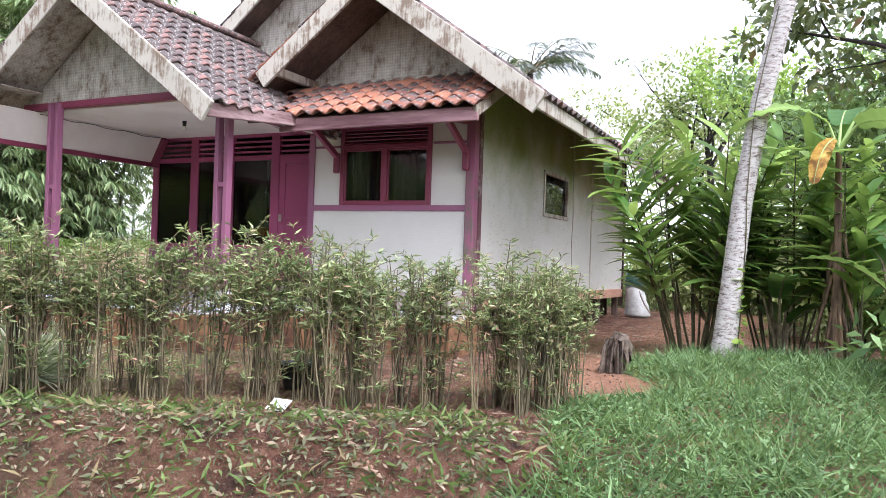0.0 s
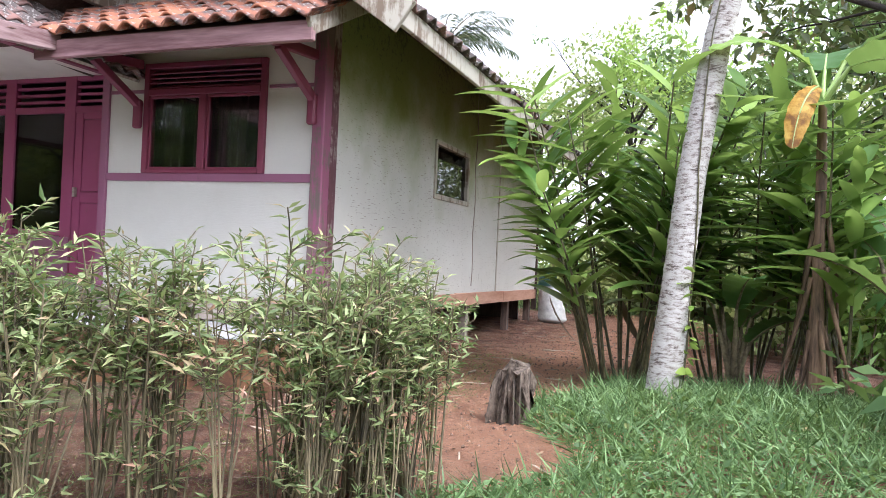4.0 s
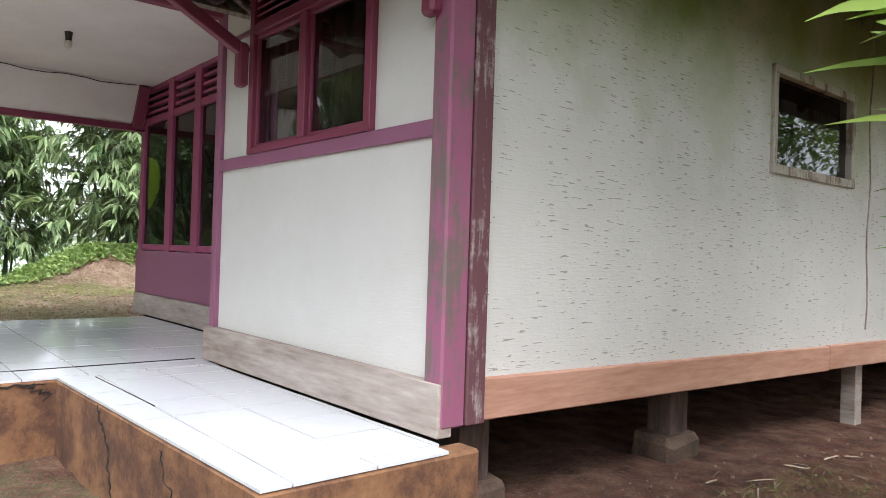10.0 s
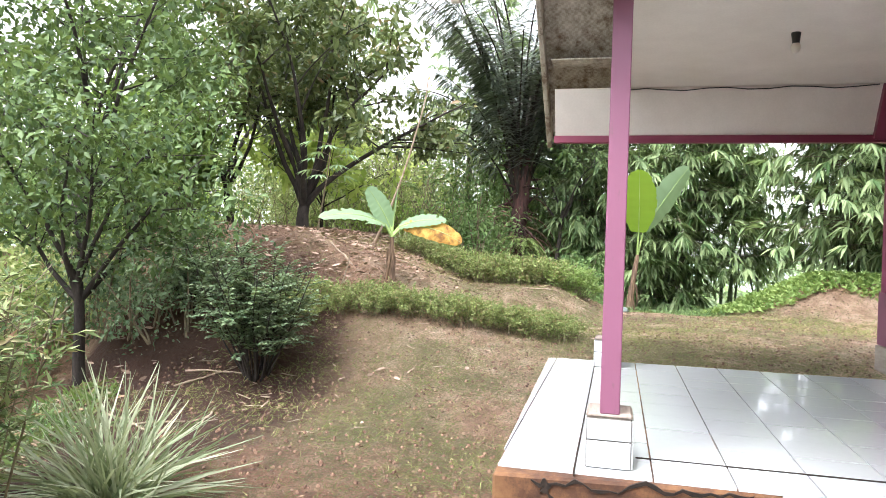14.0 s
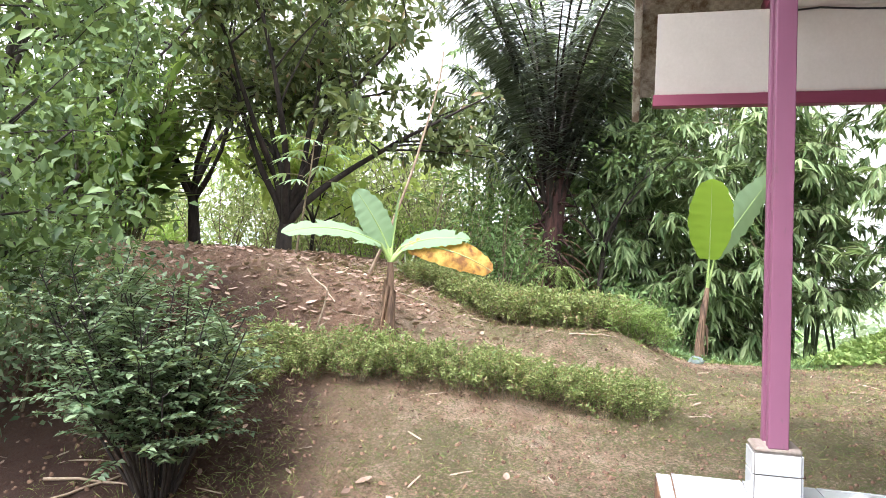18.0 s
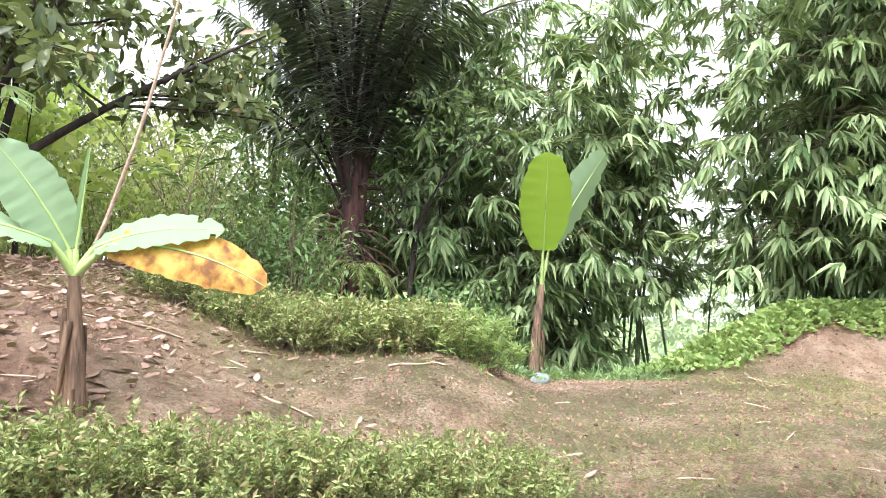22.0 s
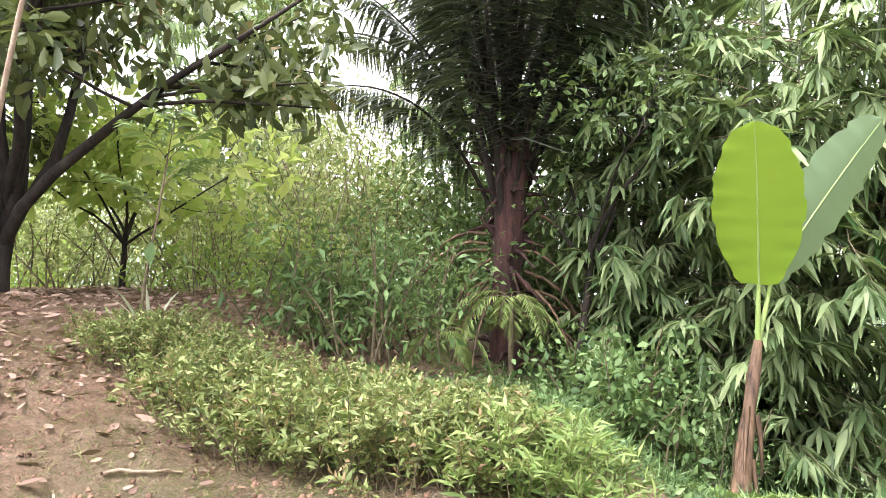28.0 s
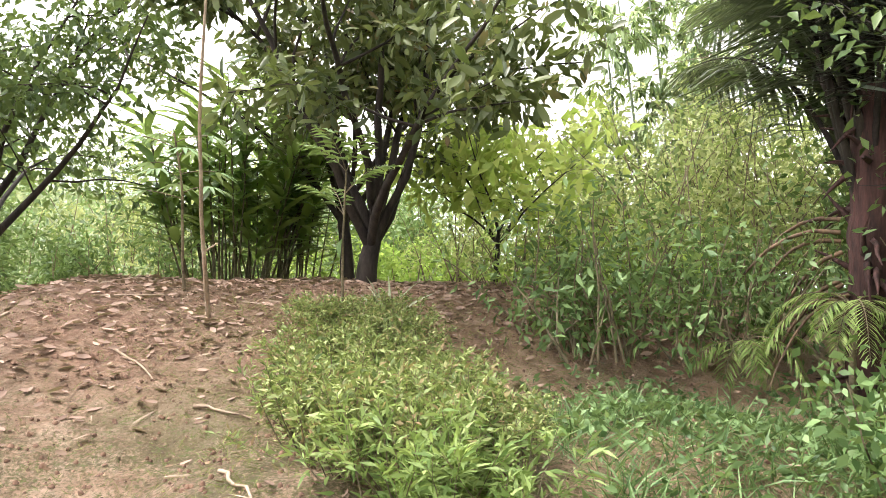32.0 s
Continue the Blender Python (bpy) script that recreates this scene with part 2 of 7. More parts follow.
M["sack"] = plain("white_woven_sack", (0.42, 0.42, 0.40), (0.68, 0.68, 0.66), 9, 0.6, 0.5)
M["bucket"] = plain("dark_green_plastic", (0.02, 0.08, 0.06), (0.05, 0.14, 0.11), 5, 0.35)
M["black"] = plain("black_plastic", (0.012, 0.012, 0.012), (0.03, 0.03, 0.03), 5, 0.4)
M["stone"] = plain("rough_stone", (0.035, 0.022, 0.016), (0.15, 0.095, 0.065), 6, 0.9, 0.6)
M["greystone"] = plain("grey_stone", (0.10, 0.13, 0.12), (0.24, 0.29, 0.27), 6, 0.9, 0.6)
M["redstone"] = plain("pale_reddish_stone", (0.20, 0.12, 0.085), (0.40, 0.29, 0.21), 6, 0.9, 0.6)
M["paper"] = plain("white_litter", (0.6, 0.6, 0.6), (0.75, 0.75, 0.78), 20, 0.5)

# soil: red clay, worn paler paths, thin lawn
M["ground"], nt, b = nodes("red_soil_with_sparse_lawn")
tc = nt.nodes.new("ShaderNodeTexCoord")
sep = nt.nodes.new("ShaderNodeSeparateXYZ")
nt.links.new(tc.outputs["Object"], sep.inputs[0])
n_big, n_mid, n_fine = tex(nt, 0.7, 5, 0.65), tex(nt, 4, 6, 0.7), tex(nt, 45, 5, 0.75)
red = ramp(nt, n_mid, [(0.34, (0.085, 0.030, 0.017)), (0.48, (0.23, 0.090, 0.050)), (0.64, (0.40, 0.20, 0.125))])
tan = ramp(nt, n_mid, [(0.34, (0.37, 0.22, 0.14)), (0.50, (0.64, 0.43, 0.295)), (0.66, (0.80, 0.60, 0.45))])
west = calc(nt, "MULTIPLY", calc(nt, "ADD", sep.outputs[0], 1.5), -0.22, True)
mound = calc(nt, "MULTIPLY", calc(nt, "SUBTRACT", -3.4, sep.outputs[1]), 0.9, True)
west = calc(nt, "MULTIPLY", west, calc(nt, "SUBTRACT", 1.0, calc(nt, "MULTIPLY", mound, 0.5)))
soil = mixc(nt, calc(nt, "ADD", west, calc(nt, "MULTIPLY", calc(nt, "SUBTRACT", n_big, 0.5), 0.8), True), red, tan)
track = calc(nt, "SUBTRACT", 1.5, calc(nt, "ABSOLUTE", calc(nt, "SUBTRACT", sep.outputs[0], 2.15)), True)
track = calc(nt, "MULTIPLY", track, calc(nt, "MULTIPLY", calc(nt, "ADD", sep.outputs[1], 2.6), 0.8, True))
soil = mixc(nt, calc(nt, "MULTIPLY", track, 0.9), soil, mixc(nt, n_mid, (0.42, 0.165, 0.085), (0.88, 0.48, 0.29)))
turf = calc(nt, "MULTIPLY", ramp(nt, calc(nt, "ADD", calc(nt, "MULTIPLY", n_fine, 0.5), calc(nt, "MULTIPLY", n_big, 0.5)), [(0.45, (0, 0, 0)), (0.53, (1, 1, 1))]), 0.85)
south = calc(nt, "MULTIPLY", calc(nt, "ADD", sep.outputs[1], -1.6), -0.6, True)
turf = calc(nt, "MULTIPLY", turf, calc(nt, "SUBTRACT", 1.0, calc(nt, "MULTIPLY", mound, 0.75)))
turf = calc(nt, "MULTIPLY", turf, calc(nt, "MULTIPLY", calc(nt, "SUBTRACT", 0.5, sep.outputs[0]), calc(nt, "MULTIPLY", south, 0.7), True))
soil = mixc(nt, turf, soil, mixc(nt, n_mid, (0.09, 0.095, 0.03), (0.24, 0.21, 0.085)))
face = calc(nt, "MULTIPLY", calc(nt, "SUBTRACT", -11.35, sep.outputs[0]), 3.0, True)
face = calc(nt, "MULTIPLY", face, calc(nt, "MULTIPLY", calc(nt, "ADD", sep.outputs[1], 0.5), 1.5, True))
soil = mixc(nt, calc(nt, "MULTIPLY", face, 0.6), soil, mixc(nt, n_mid, (0.26, 0.11, 0.06), (0.50, 0.26, 0.15)))
soil = mixc(nt, calc(nt, "MULTIPLY", calc(nt, "GREATER_THAN", tex(nt, 26, 6, 0.85), 0.57), 0.52), soil, (0.12, 0.066, 0.038))
green = calc(nt, "MULTIPLY", calc(nt, "GREATER_THAN", tex(nt, 17, 6, 0.85), 0.56), calc(nt, "MULTIPLY", turf, 1.3, True))
soil = mixc(nt, calc(nt, "MULTIPLY", green, 0.85), soil, (0.17, 0.22, 0.055))
soil = mixc(nt, calc(nt, "MULTIPLY", calc(nt, "GREATER_THAN", tex(nt, 60, 5, 0.8), 0.60), 0.55), soil, (0.55, 0.43, 0.32))
beyond = calc(nt, "MULTIPLY", calc(nt, "SUBTRACT", -13.5, sep.outputs[0]), 0.4, True)
soil = mixc(nt, beyond, soil, mixc(nt, n_big, (0.08, 0.15, 0.05), (0.22, 0.32, 0.15)))
behind = calc(nt, "MULTIPLY", calc(nt, "SUBTRACT", sep.outputs[1], 11.0), 0.5, True)
soil = mixc(nt, behind, soil, (0.16, 0.26, 0.07))
# dark leaf mould under the shrubs of the yard, tree shade painted into it
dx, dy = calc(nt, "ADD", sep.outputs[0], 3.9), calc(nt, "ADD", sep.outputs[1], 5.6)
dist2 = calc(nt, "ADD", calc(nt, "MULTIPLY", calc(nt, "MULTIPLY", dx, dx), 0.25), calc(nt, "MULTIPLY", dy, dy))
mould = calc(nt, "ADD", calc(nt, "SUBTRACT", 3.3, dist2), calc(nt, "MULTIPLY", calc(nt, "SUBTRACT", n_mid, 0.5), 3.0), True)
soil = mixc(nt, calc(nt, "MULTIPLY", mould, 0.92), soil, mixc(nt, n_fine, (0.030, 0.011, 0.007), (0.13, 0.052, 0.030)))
nt.links.new(soil, b.inputs["Base Color"])
b.inputs["Roughness"].default_value = 0.95
relief(nt, b, calc(nt, "ADD", n_fine, calc(nt, "ADD", calc(nt, "MULTIPLY", n_mid, 1.5), calc(nt, "MULTIPLY", tex(nt, 16, 6, 0.85), 1.6))), 1.0, 0.11)

# pale blue colour and a faint glow paint in the distance haze
M["hill"] = plain("haze_painted_far_hill", (0.50, 0.60, 0.60), (0.64, 0.72, 0.72), 0.12, 1.0, 0.0, fine=0.6)
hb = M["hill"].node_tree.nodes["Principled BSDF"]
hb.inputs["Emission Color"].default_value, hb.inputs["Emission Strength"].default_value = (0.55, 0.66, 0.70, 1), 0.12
M["valley"] = plain("valley_scrub", (0.10, 0.19, 0.05), (0.24, 0.36, 0.13), 0.5, 1.0, 0.5, fine=4)
M["grass"] = leafy("lush_grass", (0.015, 0.055, 0.016), (0.23, 0.38, 0.16), 0.30, 0.35)
M["lawn"] = leafy("thin_lawn_blades", (0.06, 0.085, 0.02), (0.34, 0.38, 0.14), 0.3, 0.6, True, (0.38, 0.30, 0.16), 0.1)
M["weed"] = leafy("bank_weeds", (0.05, 0.11, 0.025), (0.17, 0.25, 0.08), 0.35, 0.5, True, (0.30, 0.22, 0.12), 0.12)
M["hedge"] = leafy("hedge_leaves", (0.03, 0.08, 0.022), (0.36, 0.45, 0.21), 0.28, 0.38, True, (0.48, 0.27, 0.20), 0.12)
M["lowhedge"] = leafy("low_hedge_leaves", (0.05, 0.10, 0.024), (0.36, 0.46, 0.18), 0.30, 0.45, True, (0.36, 0.24, 0.14), 0.14)
M["cane"] = plain("olive_brown_hedge_cane", (0.035, 0.028, 0.016), (0.26, 0.21, 0.12), 7, 0.75, 0.3, (1, 1, 0.3))
M["stem"] = plain("reddish_green_stem", (0.06, 0.045, 0.025), (0.30, 0.24, 0.15), 9, 0.7, 0.2)
M["ginger"] = leafy("ginger_leaves", (0.045, 0.14, 0.03), (0.33, 0.52, 0.13), 0.42, 0.26)
M["creeper"] = leafy("trailing_creeper_leaves", (0.10, 0.20, 0.05), (0.34, 0.47, 0.17), 0.4, 0.45)
M["trash"] = leafy("withered_hedge_cuttings", (0.03, 0.045, 0.02), (0.24, 0.25, 0.15), 0.2, 0.6, True, (0.36, 0.25, 0.18), 0.15)
M["crumb"] = plain("soil_crumbs", (0.07, 0.034, 0.022), (0.24, 0.14, 0.09), 3, 0.95, 0.3, fine=25)
M["stumpwood"] = plain("weathered_stump_wood", (0.025, 0.016, 0.011), (0.22, 0.17, 0.13), 15, 0.95, 0.9, (1, 1, 0.5), dist=0.03)
M["heliconia"] = leafy("broad_green_leaves", (0.03, 0.10, 0.03), (0.10, 0.22, 0.07), 0.4, 0.28)
M["yellowleaf"] = leafy("dying_yellow_leaf", (0.45, 0.24, 0.05), (0.72, 0.52, 0.16), 0.4, 0.5)
nt = M["yellowleaf"].node_tree
yl = nt.nodes["Principled BSDF"]
nt.links.new(ramp(nt, tex(nt, 9, 5, 0.7), [(0.40, (0.16, 0.05, 0.02)), (0.50, (0.50, 0.26, 0.05)), (0.62, (0.70, 0.48, 0.12))]), yl.inputs["Base Color"])
M["banana"] = leafy("banana_leaf", (0.22, 0.42, 0.04), (0.34, 0.56, 0.06), 0.45, 0.3)
M["bananapale"] = leafy("pale_banana_leaf", (0.19, 0.34, 0.18), (0.30, 0.45, 0.27), 0.35, 0.4)
M["midrib"] = plain("pale_midrib", (0.26, 0.38, 0.11), (0.40, 0.52, 0.19), 5, 0.4)
M["pseudo"] = plain("banana_stem_sheath", (0.035, 0.02, 0.014), (0.29, 0.18, 0.11), 8, 0.8, 0.6, (1, 1, 0.12))
M["bark"] = plain("dark_bark", (0.012, 0.009, 0.008), (0.055, 0.042, 0.034), 9, 0.9, 0.7, (1, 1, 0.3), dist=0.02)
M["mango"] = leafy("dark_glossy_leaves", (0.016, 0.036, 0.012), (0.17, 0.22, 0.09), 0.20, 0.28, True, (0.24, 0.15, 0.08), 0.06)
M["youngleaf"] = leafy("young_tree_leaves", (0.018, 0.05, 0.018), (0.15, 0.24, 0.085), 0.23, 0.30)
M["gingerstem"] = plain("dark_ginger_stem", (0.03, 0.03, 0.014), (0.15, 0.13, 0.06), 9, 0.6, 0.2)
M["shrubdark"] = leafy("dark_shrub_leaves", (0.025, 0.07, 0.03), (0.24, 0.34, 0.20), 0.25, 0.28)
M["shrubleaf"] = leafy("shrub_leaves", (0.03, 0.085, 0.025), (0.22, 0.36, 0.14), 0.28, 0.4)
M["lightleaf"] = leafy("bright_young_leaves", (0.15, 0.30, 0.05), (0.36, 0.53, 0.13), 0.48, 0.4)
M["brush"] = leafy("thicket_leaves", (0.11, 0.19, 0.05), (0.54, 0.61, 0.30), 0.48, 0.45)
M["broad"] = leafy("bright_broad_leaves", (0.28, 0.45, 0.08), (0.60, 0.72, 0.22), 0.55, 0.4)
# leaf tones lightened so the colour itself carries the distance haze
M["haze"] = leafy("haze_painted_far_leaves", (0.14, 0.22, 0.12), (0.44, 0.54, 0.36), 0.35, 0.6)
M["bamboo"] = leafy("bamboo_leaves", (0.04, 0.105, 0.035), (0.38, 0.51, 0.26), 0.33, 0.33)
M["culm"] = plain("green_bamboo_culm", (0.06, 0.09, 0.045), (0.15, 0.19, 0.10), 4, 0.5, 0.1)
M["frond"] = leafy("sugar_palm_fronds", (0.02, 0.035, 0.022), (0.15, 0.19, 0.15), 0.14, 0.18)
M["fibre"] = plain("black_palm_fibre", (0.022, 0.013, 0.012), (0.12, 0.055, 0.05), 12, 0.95, 1.0, (1, 1, 0.15), dist=0.03)
M["fern"] = leafy("fern_fronds", (0.16, 0.28, 0.08), (0.38, 0.52, 0.19), 0.4, 0.45)
M["tuft"] = leafy("variegated_grass_tuft", (0.16, 0.23, 0.12), (0.52, 0.58, 0.42), 0.3, 0.4)
M["litter"] = leafy("fallen_leaves", (0.14, 0.095, 0.07), (0.43, 0.32, 0.25), 0.1, 0.7)
M["scrap"] = leafy("leaf_scraps", (0.07, 0.04, 0.025), (0.27, 0.19, 0.12), 0.1, 0.8)
M["stick"] = plain("dry_sticks", (0.22, 0.15, 0.10), (0.48, 0.38, 0.28), 8, 0.9, 0.3)
# ringed pale palm bark with grey lichen bands
M["arecabark"], nt, b = nodes("ringed_pale_palm_bark")
f = tex(nt, 14, 7, 0.8, (1, 1, 3.2))
nt.links.new(ramp(nt, f, [(0.37, (0.07, 0.055, 0.048)), (0.44, (0.24, 0.20, 0.18)), (0.50, (0.42, 0.395, 0.37)), (0.8, (0.58, 0.56, 0.54))]), b.inputs["Base Color"])
b.inputs["Roughness"].default_value = 0.9
relief(nt, b, f, 0.6, 0.015)


# ---- mesh helpers ----
def thing(name, at=(0, 0, 0), label="", category="", group="", kind=""):
    ob = new(name)
    ob.empty_display_size = 0.1
    ob.location = at
    return tagged(ob, label, category, group, kind)


def part(name, data, mat, parent=None, label="", smooth=False):
    """Links a bmesh or mesh, made in the parent's own space, as one object under a thing or a part."""
    if isinstance(data, bmesh.types.BMesh):
        me = bpy.data.meshes.new(name)
        data.to_mesh(me)
        data.free()
    else:
        me = data
    if mat is not None and not me.materials:
        me.materials.append(mat)
    if smooth:
        me.polygons.foreach_set("use_smooth", [True] * len(me.polygons))
    ob = new(name, me)
    if parent is not None:
        ob.parent = parent
    return tagged(ob, label)


def box(x0, x1, y0, y1, z0, z1, bevel=0.004, bm=None):
    own = bm is None
    bm = bmesh.new() if own else bm
    r = bmesh.ops.create_cube(bm, size=1.0, matrix=Matrix.LocRotScale(((x0 + x1) / 2, (y0 + y1) / 2, (z0 + z1) / 2), None, (x1 - x0, y1 - y0, z1 - z0)))
    if bevel:
        es = {e for v in r["verts"] for e in v.link_edges}
        bmesh.ops.bevel(bm, geom=list(es), offset=bevel, segments=1, affect="EDGES")
    return bm


def beam(a, b, w, h, bevel=0.006, roll=0.0, bm=None):
    """A squared timber from a to b, w wide and h high."""
    a, b = Vector(a), Vector(b)
    d = b - a
    q = d.to_track_quat("Y", "Z").to_matrix().to_4x4()
    own = bm is None
    bm = bmesh.new() if own else bm
    r = bmesh.ops.create_cube(bm, size=1.0, matrix=Matrix.Translation((a + b) / 2) @ q @ Matrix.Rotation(roll, 4, "Y") @ Matrix.Diagonal((w, d.length, h, 1)))
    if bevel:
        es = {e for v in r["verts"] for e in v.link_edges}
        bmesh.ops.bevel(bm, geom=list(es), offset=bevel, segments=1, affect="EDGES")
    return bm


def prism(poly, axis, lo, hi, bm=None):
    """A flat polygon of (u, v) pairs given thickness along an axis."""
    bm = bm or bmesh.new()
    put = {"x": lambda u, v, w: (w, u, v), "y": lambda u, v, w: (u, w, v), "z": lambda u, v, w: (u, v, w)}[axis]
    lower = [bm.verts.new(put(u, v, lo)) for u, v in poly]
    upper = [bm.verts.new(put(u, v, hi)) for u, v in poly]
    bm.faces.new(lower)
    bm.faces.new(upper)
    for i in range(len(poly)):
        j = (i + 1) % len(poly)
        bm.faces.new((lower[i], lower[j], upper[j], upper[i]))
    bmesh.ops.recalc_face_normals(bm, faces=bm.faces)
    return bm


class Geo:
    """Gathers many quads quickly for one mesh."""

    def __init__(self):
        self.v, self.f, self.n = [], [], 0

    def add(self, v, f):
        self.v.append(np.asarray(v, np.float32).reshape(-1, 3))
        self.f.append(np.asarray(f, np.int32).reshape(-1, 4) + self.n)
        self.n += len(self.v[-1])

    def tube(self, pts, rad, sides=6):
        p = np.asarray(pts, float)
        rad = np.broadcast_to(np.asarray(rad, float), (len(p),))
        t = np.gradient(p, axis=0)
        t /= np.linalg.norm(t, axis=1, keepdims=True) + 1e-9
        ref = np.where(np.abs(t[:, 2:3]) > 0.9, [[1.0, 0, 0]], [[0, 0, 1.0]])
        a = np.cross(t, ref)
        a /= np.linalg.norm(a, axis=1, keepdims=True) + 1e-9
        b = np.cross(t, a)
        k = np.arange(sides) / sides * 2 * np.pi
        ring = (np.cos(k)[None, :, None] * a[:, None] + np.sin(k)[None, :, None] * b[:, None]) * rad[:, None, None]
        v = (p[:, None] + ring).reshape(-1, 3)
        i, j = np.meshgrid(np.arange(len(p) - 1), np.arange(sides), indexing="ij")
        j2 = (j + 1) % sides
        f = np.stack([i * sides + j, i * sides + j2, (i + 1) * sides + j2, (i + 1) * sides + j], -1)
        self.add(v, f.reshape(-1, 4))

    def leaves(self, tpl, pos, way, up, size, width=None):
        """Copies of a leaf template laid along way with its face towards up."""
        tv, tf = tpl
        pos, way, up = (np.asarray(q, float).reshape(-1, 3) for q in (pos, way, up))
        if not len(pos):
            return
        way = way / (np.linalg.norm(way, axis=1, keepdims=True) + 1e-9)
        side = np.cross(way, up)
        side /= np.linalg.norm(side, axis=1, keepdims=True) + 1e-9
        nrm = np.cross(side, way)
        size = np.broadcast_to(np.asarray(size, float), (len(pos),))[:, None, None]
        width = size if width is None else np.broadcast_to(np.asarray(width, float), (len(pos),))[:, None, None]
        v = pos[:, None] + tv[None, :, 0:1] * side[:, None] * width + tv[None, :, 1:2] * way[:, None] * size + tv[None, :, 2:3] * nrm[:, None] * size
        f = np.asarray(tf)[None] + (np.arange(len(pos)) * len(tv))[:, None, None]
        self.add(v.reshape(-1, 3), f.reshape(-1, 4))

    def mesh(self, name, mat, smooth=True):
        me = bpy.data.meshes.new(name)
        v, f = np.concatenate(self.v), np.concatenate(self.f)
        me.vertices.add(len(v))
        me.vertices.foreach_set("co", v.ravel())
        me.loops.add(f.size)
        me.loops.foreach_set("vertex_index", f.ravel().astype(np.int32))
        me.polygons.add(len(f))
        me.polygons.foreach_set("loop_start", np.arange(0, f.size, 4, dtype=np.int32))
        me.polygons.foreach_set("use_smooth", [smooth] * len(f))
        me.materials.append(mat)
        me.update(calc_edges=True)
        return me


def blade(rows, half, fold=0.15, droop=0.2):
    """A leaf template: midrib and two halves; rows: places along it, half: half width at each."""
    v, f = [], []
    for s, w in zip(rows, half):
        z = -droop * s * s
        v += [(-w, s, z + fold * w), (0, s, z), (w, s, z + fold * w)]
    for i in range(len(rows) - 1):
        a = 3 * i
        f += [(a, a + 1, a + 4, a + 3), (a + 1, a + 2, a + 5, a + 4)]
    return np.array(v), f


LEAF = blade((0, 0.4, 0.75, 1), (0.03, 0.22, 0.17, 0.01), 0.35, 0.18)
LEAF_S = blade((0, 0.5, 1), (0.02, 0.24, 0.01), 0.35, 0.2)
LEAF2 = (np.array([(0, 0, 0), (-0.24, 0.48, 0.08), (0, 1, -0.2), (0, 0.48, -0.04), (0.24, 0.48, 0.08)]), [(0, 1, 2, 3), (0, 3, 2, 4)])
LANCE = blade((0, 0.35, 0.75, 1), (0.02, 0.085, 0.06, 0.005), 0.3, 0.25)
LANCE_S = blade((0, 0.45, 1), (0.01, 0.09, 0.005), 0.3, 0.25)
LONG = blade((0, 0.15, 0.4, 0.65, 0.85, 1), (0.015, 0.068, 0.090, 0.082, 0.05, 0.004), 0.3, 0.22)
DIAMOND = (np.array([(0, 0, 0), (0.25, 0.45, 0.08), (0, 1, -0.1), (-0.25, 0.45, 0.08)]), [(0, 1, 2, 3)])
SLIVER = (np.array([(0, 0, 0), (0.09, 0.4, 0.03), (0, 1, -0.2), (-0.09, 0.4, 0.03)]), [(0, 1, 2, 3)])
GRASS = (np.array([(-0.02, 0, 0), (0.02, 0, 0), (0.022, 0.5, 0.0), (-0.022, 0.5, 0.0), (0.003, 1, -0.25), (-0.003, 1, -0.25)]), [(0, 1, 2, 3), (3, 2, 4, 5)])


def unit(n, rng, zlo=-1.0, zhi=1.0):
    z = rng.uniform(zlo, zhi, n)
    a = rng.uniform(0, 2 * np.pi, n)
    r = np.sqrt(np.clip(1 - z * z, 0, 1))
    return np.stack([r * np.cos(a), r * np.sin(a), z], 1)


def step01(a, b, x):
    t = np.clip((np.asarray(x, float) - a) / (b - a), 0, 1)
    return t * t * (3 - 2 * t)


# ---- lie of the land ----
def land(x, y):
    x, y = np.asarray(x, float), np.asarray(y, float)
    d = (-3.80 + 0.45 * (x - 1.0)) - y
    k = step01(1.3, 2.6, x)
    z = -0.5 * ((1 - k) * step01(-0.1, 0.6, d) + k * step01(-1.4, 2.8, d))
    z = z + 0.4 * step01(-4.0, -8.0, x)
    # the mound, and the spur that carries the far hedge
    mound = 1.15 * step01(-1.9, -6.3, y) * step01(-4.5, -8.0, x)
    z = z + np.maximum(mound, 0.42 * step01(-1.45, -2.65, y) * step01(-7.7, -9.25, x) * step01(-14.0, -11.5, x))
    z = z + 0.20 * np.exp(-((x - 3.5) ** 2 + (y + 0.2) ** 2) / 1.5) - 0.13 * step01(1.0, 6.5, y) * step01(-2.5, -0.5, x)
    # grassy berm past the yard, and the notch beside it
    z = z + 0.74 * np.exp(-(((x + 12.1 - 0.1 * y) / 0.7) ** 2)) * step01(-0.8, 1.6, y) * step01(9, 6, y)
    open_side = step01(-3.2, -1.6, y)
    z = z - open_side * 9.0 * step01(-10.3, -27, x) * (1 - 0.6 * step01(0.5, 2, y) * step01(-15, -13, x))
    z = z - (1 - open_side) * 9.0 * step01(-15.5, -40, x)
    z = z - 1.2 * step01(-13.0, -30, y) * step01(-30, -10, x)
    return z + 0.022 * np.sin(2.3 * x + 1.1 * y) * np.sin(1.7 * y - 0.6 * x) + 0.010 * np.sin(7.1 * x + 2) * np.sin(6.3 * y + 1)


def lz(x, y):
    return float(land(x, y))


def grade(lo, hi, n, far, m):
    inner = np.linspace(lo, hi, n)
    out = np.geomspace(0.3, far, m)
    return np.concatenate([lo - out[::-1], inner, hi + out])


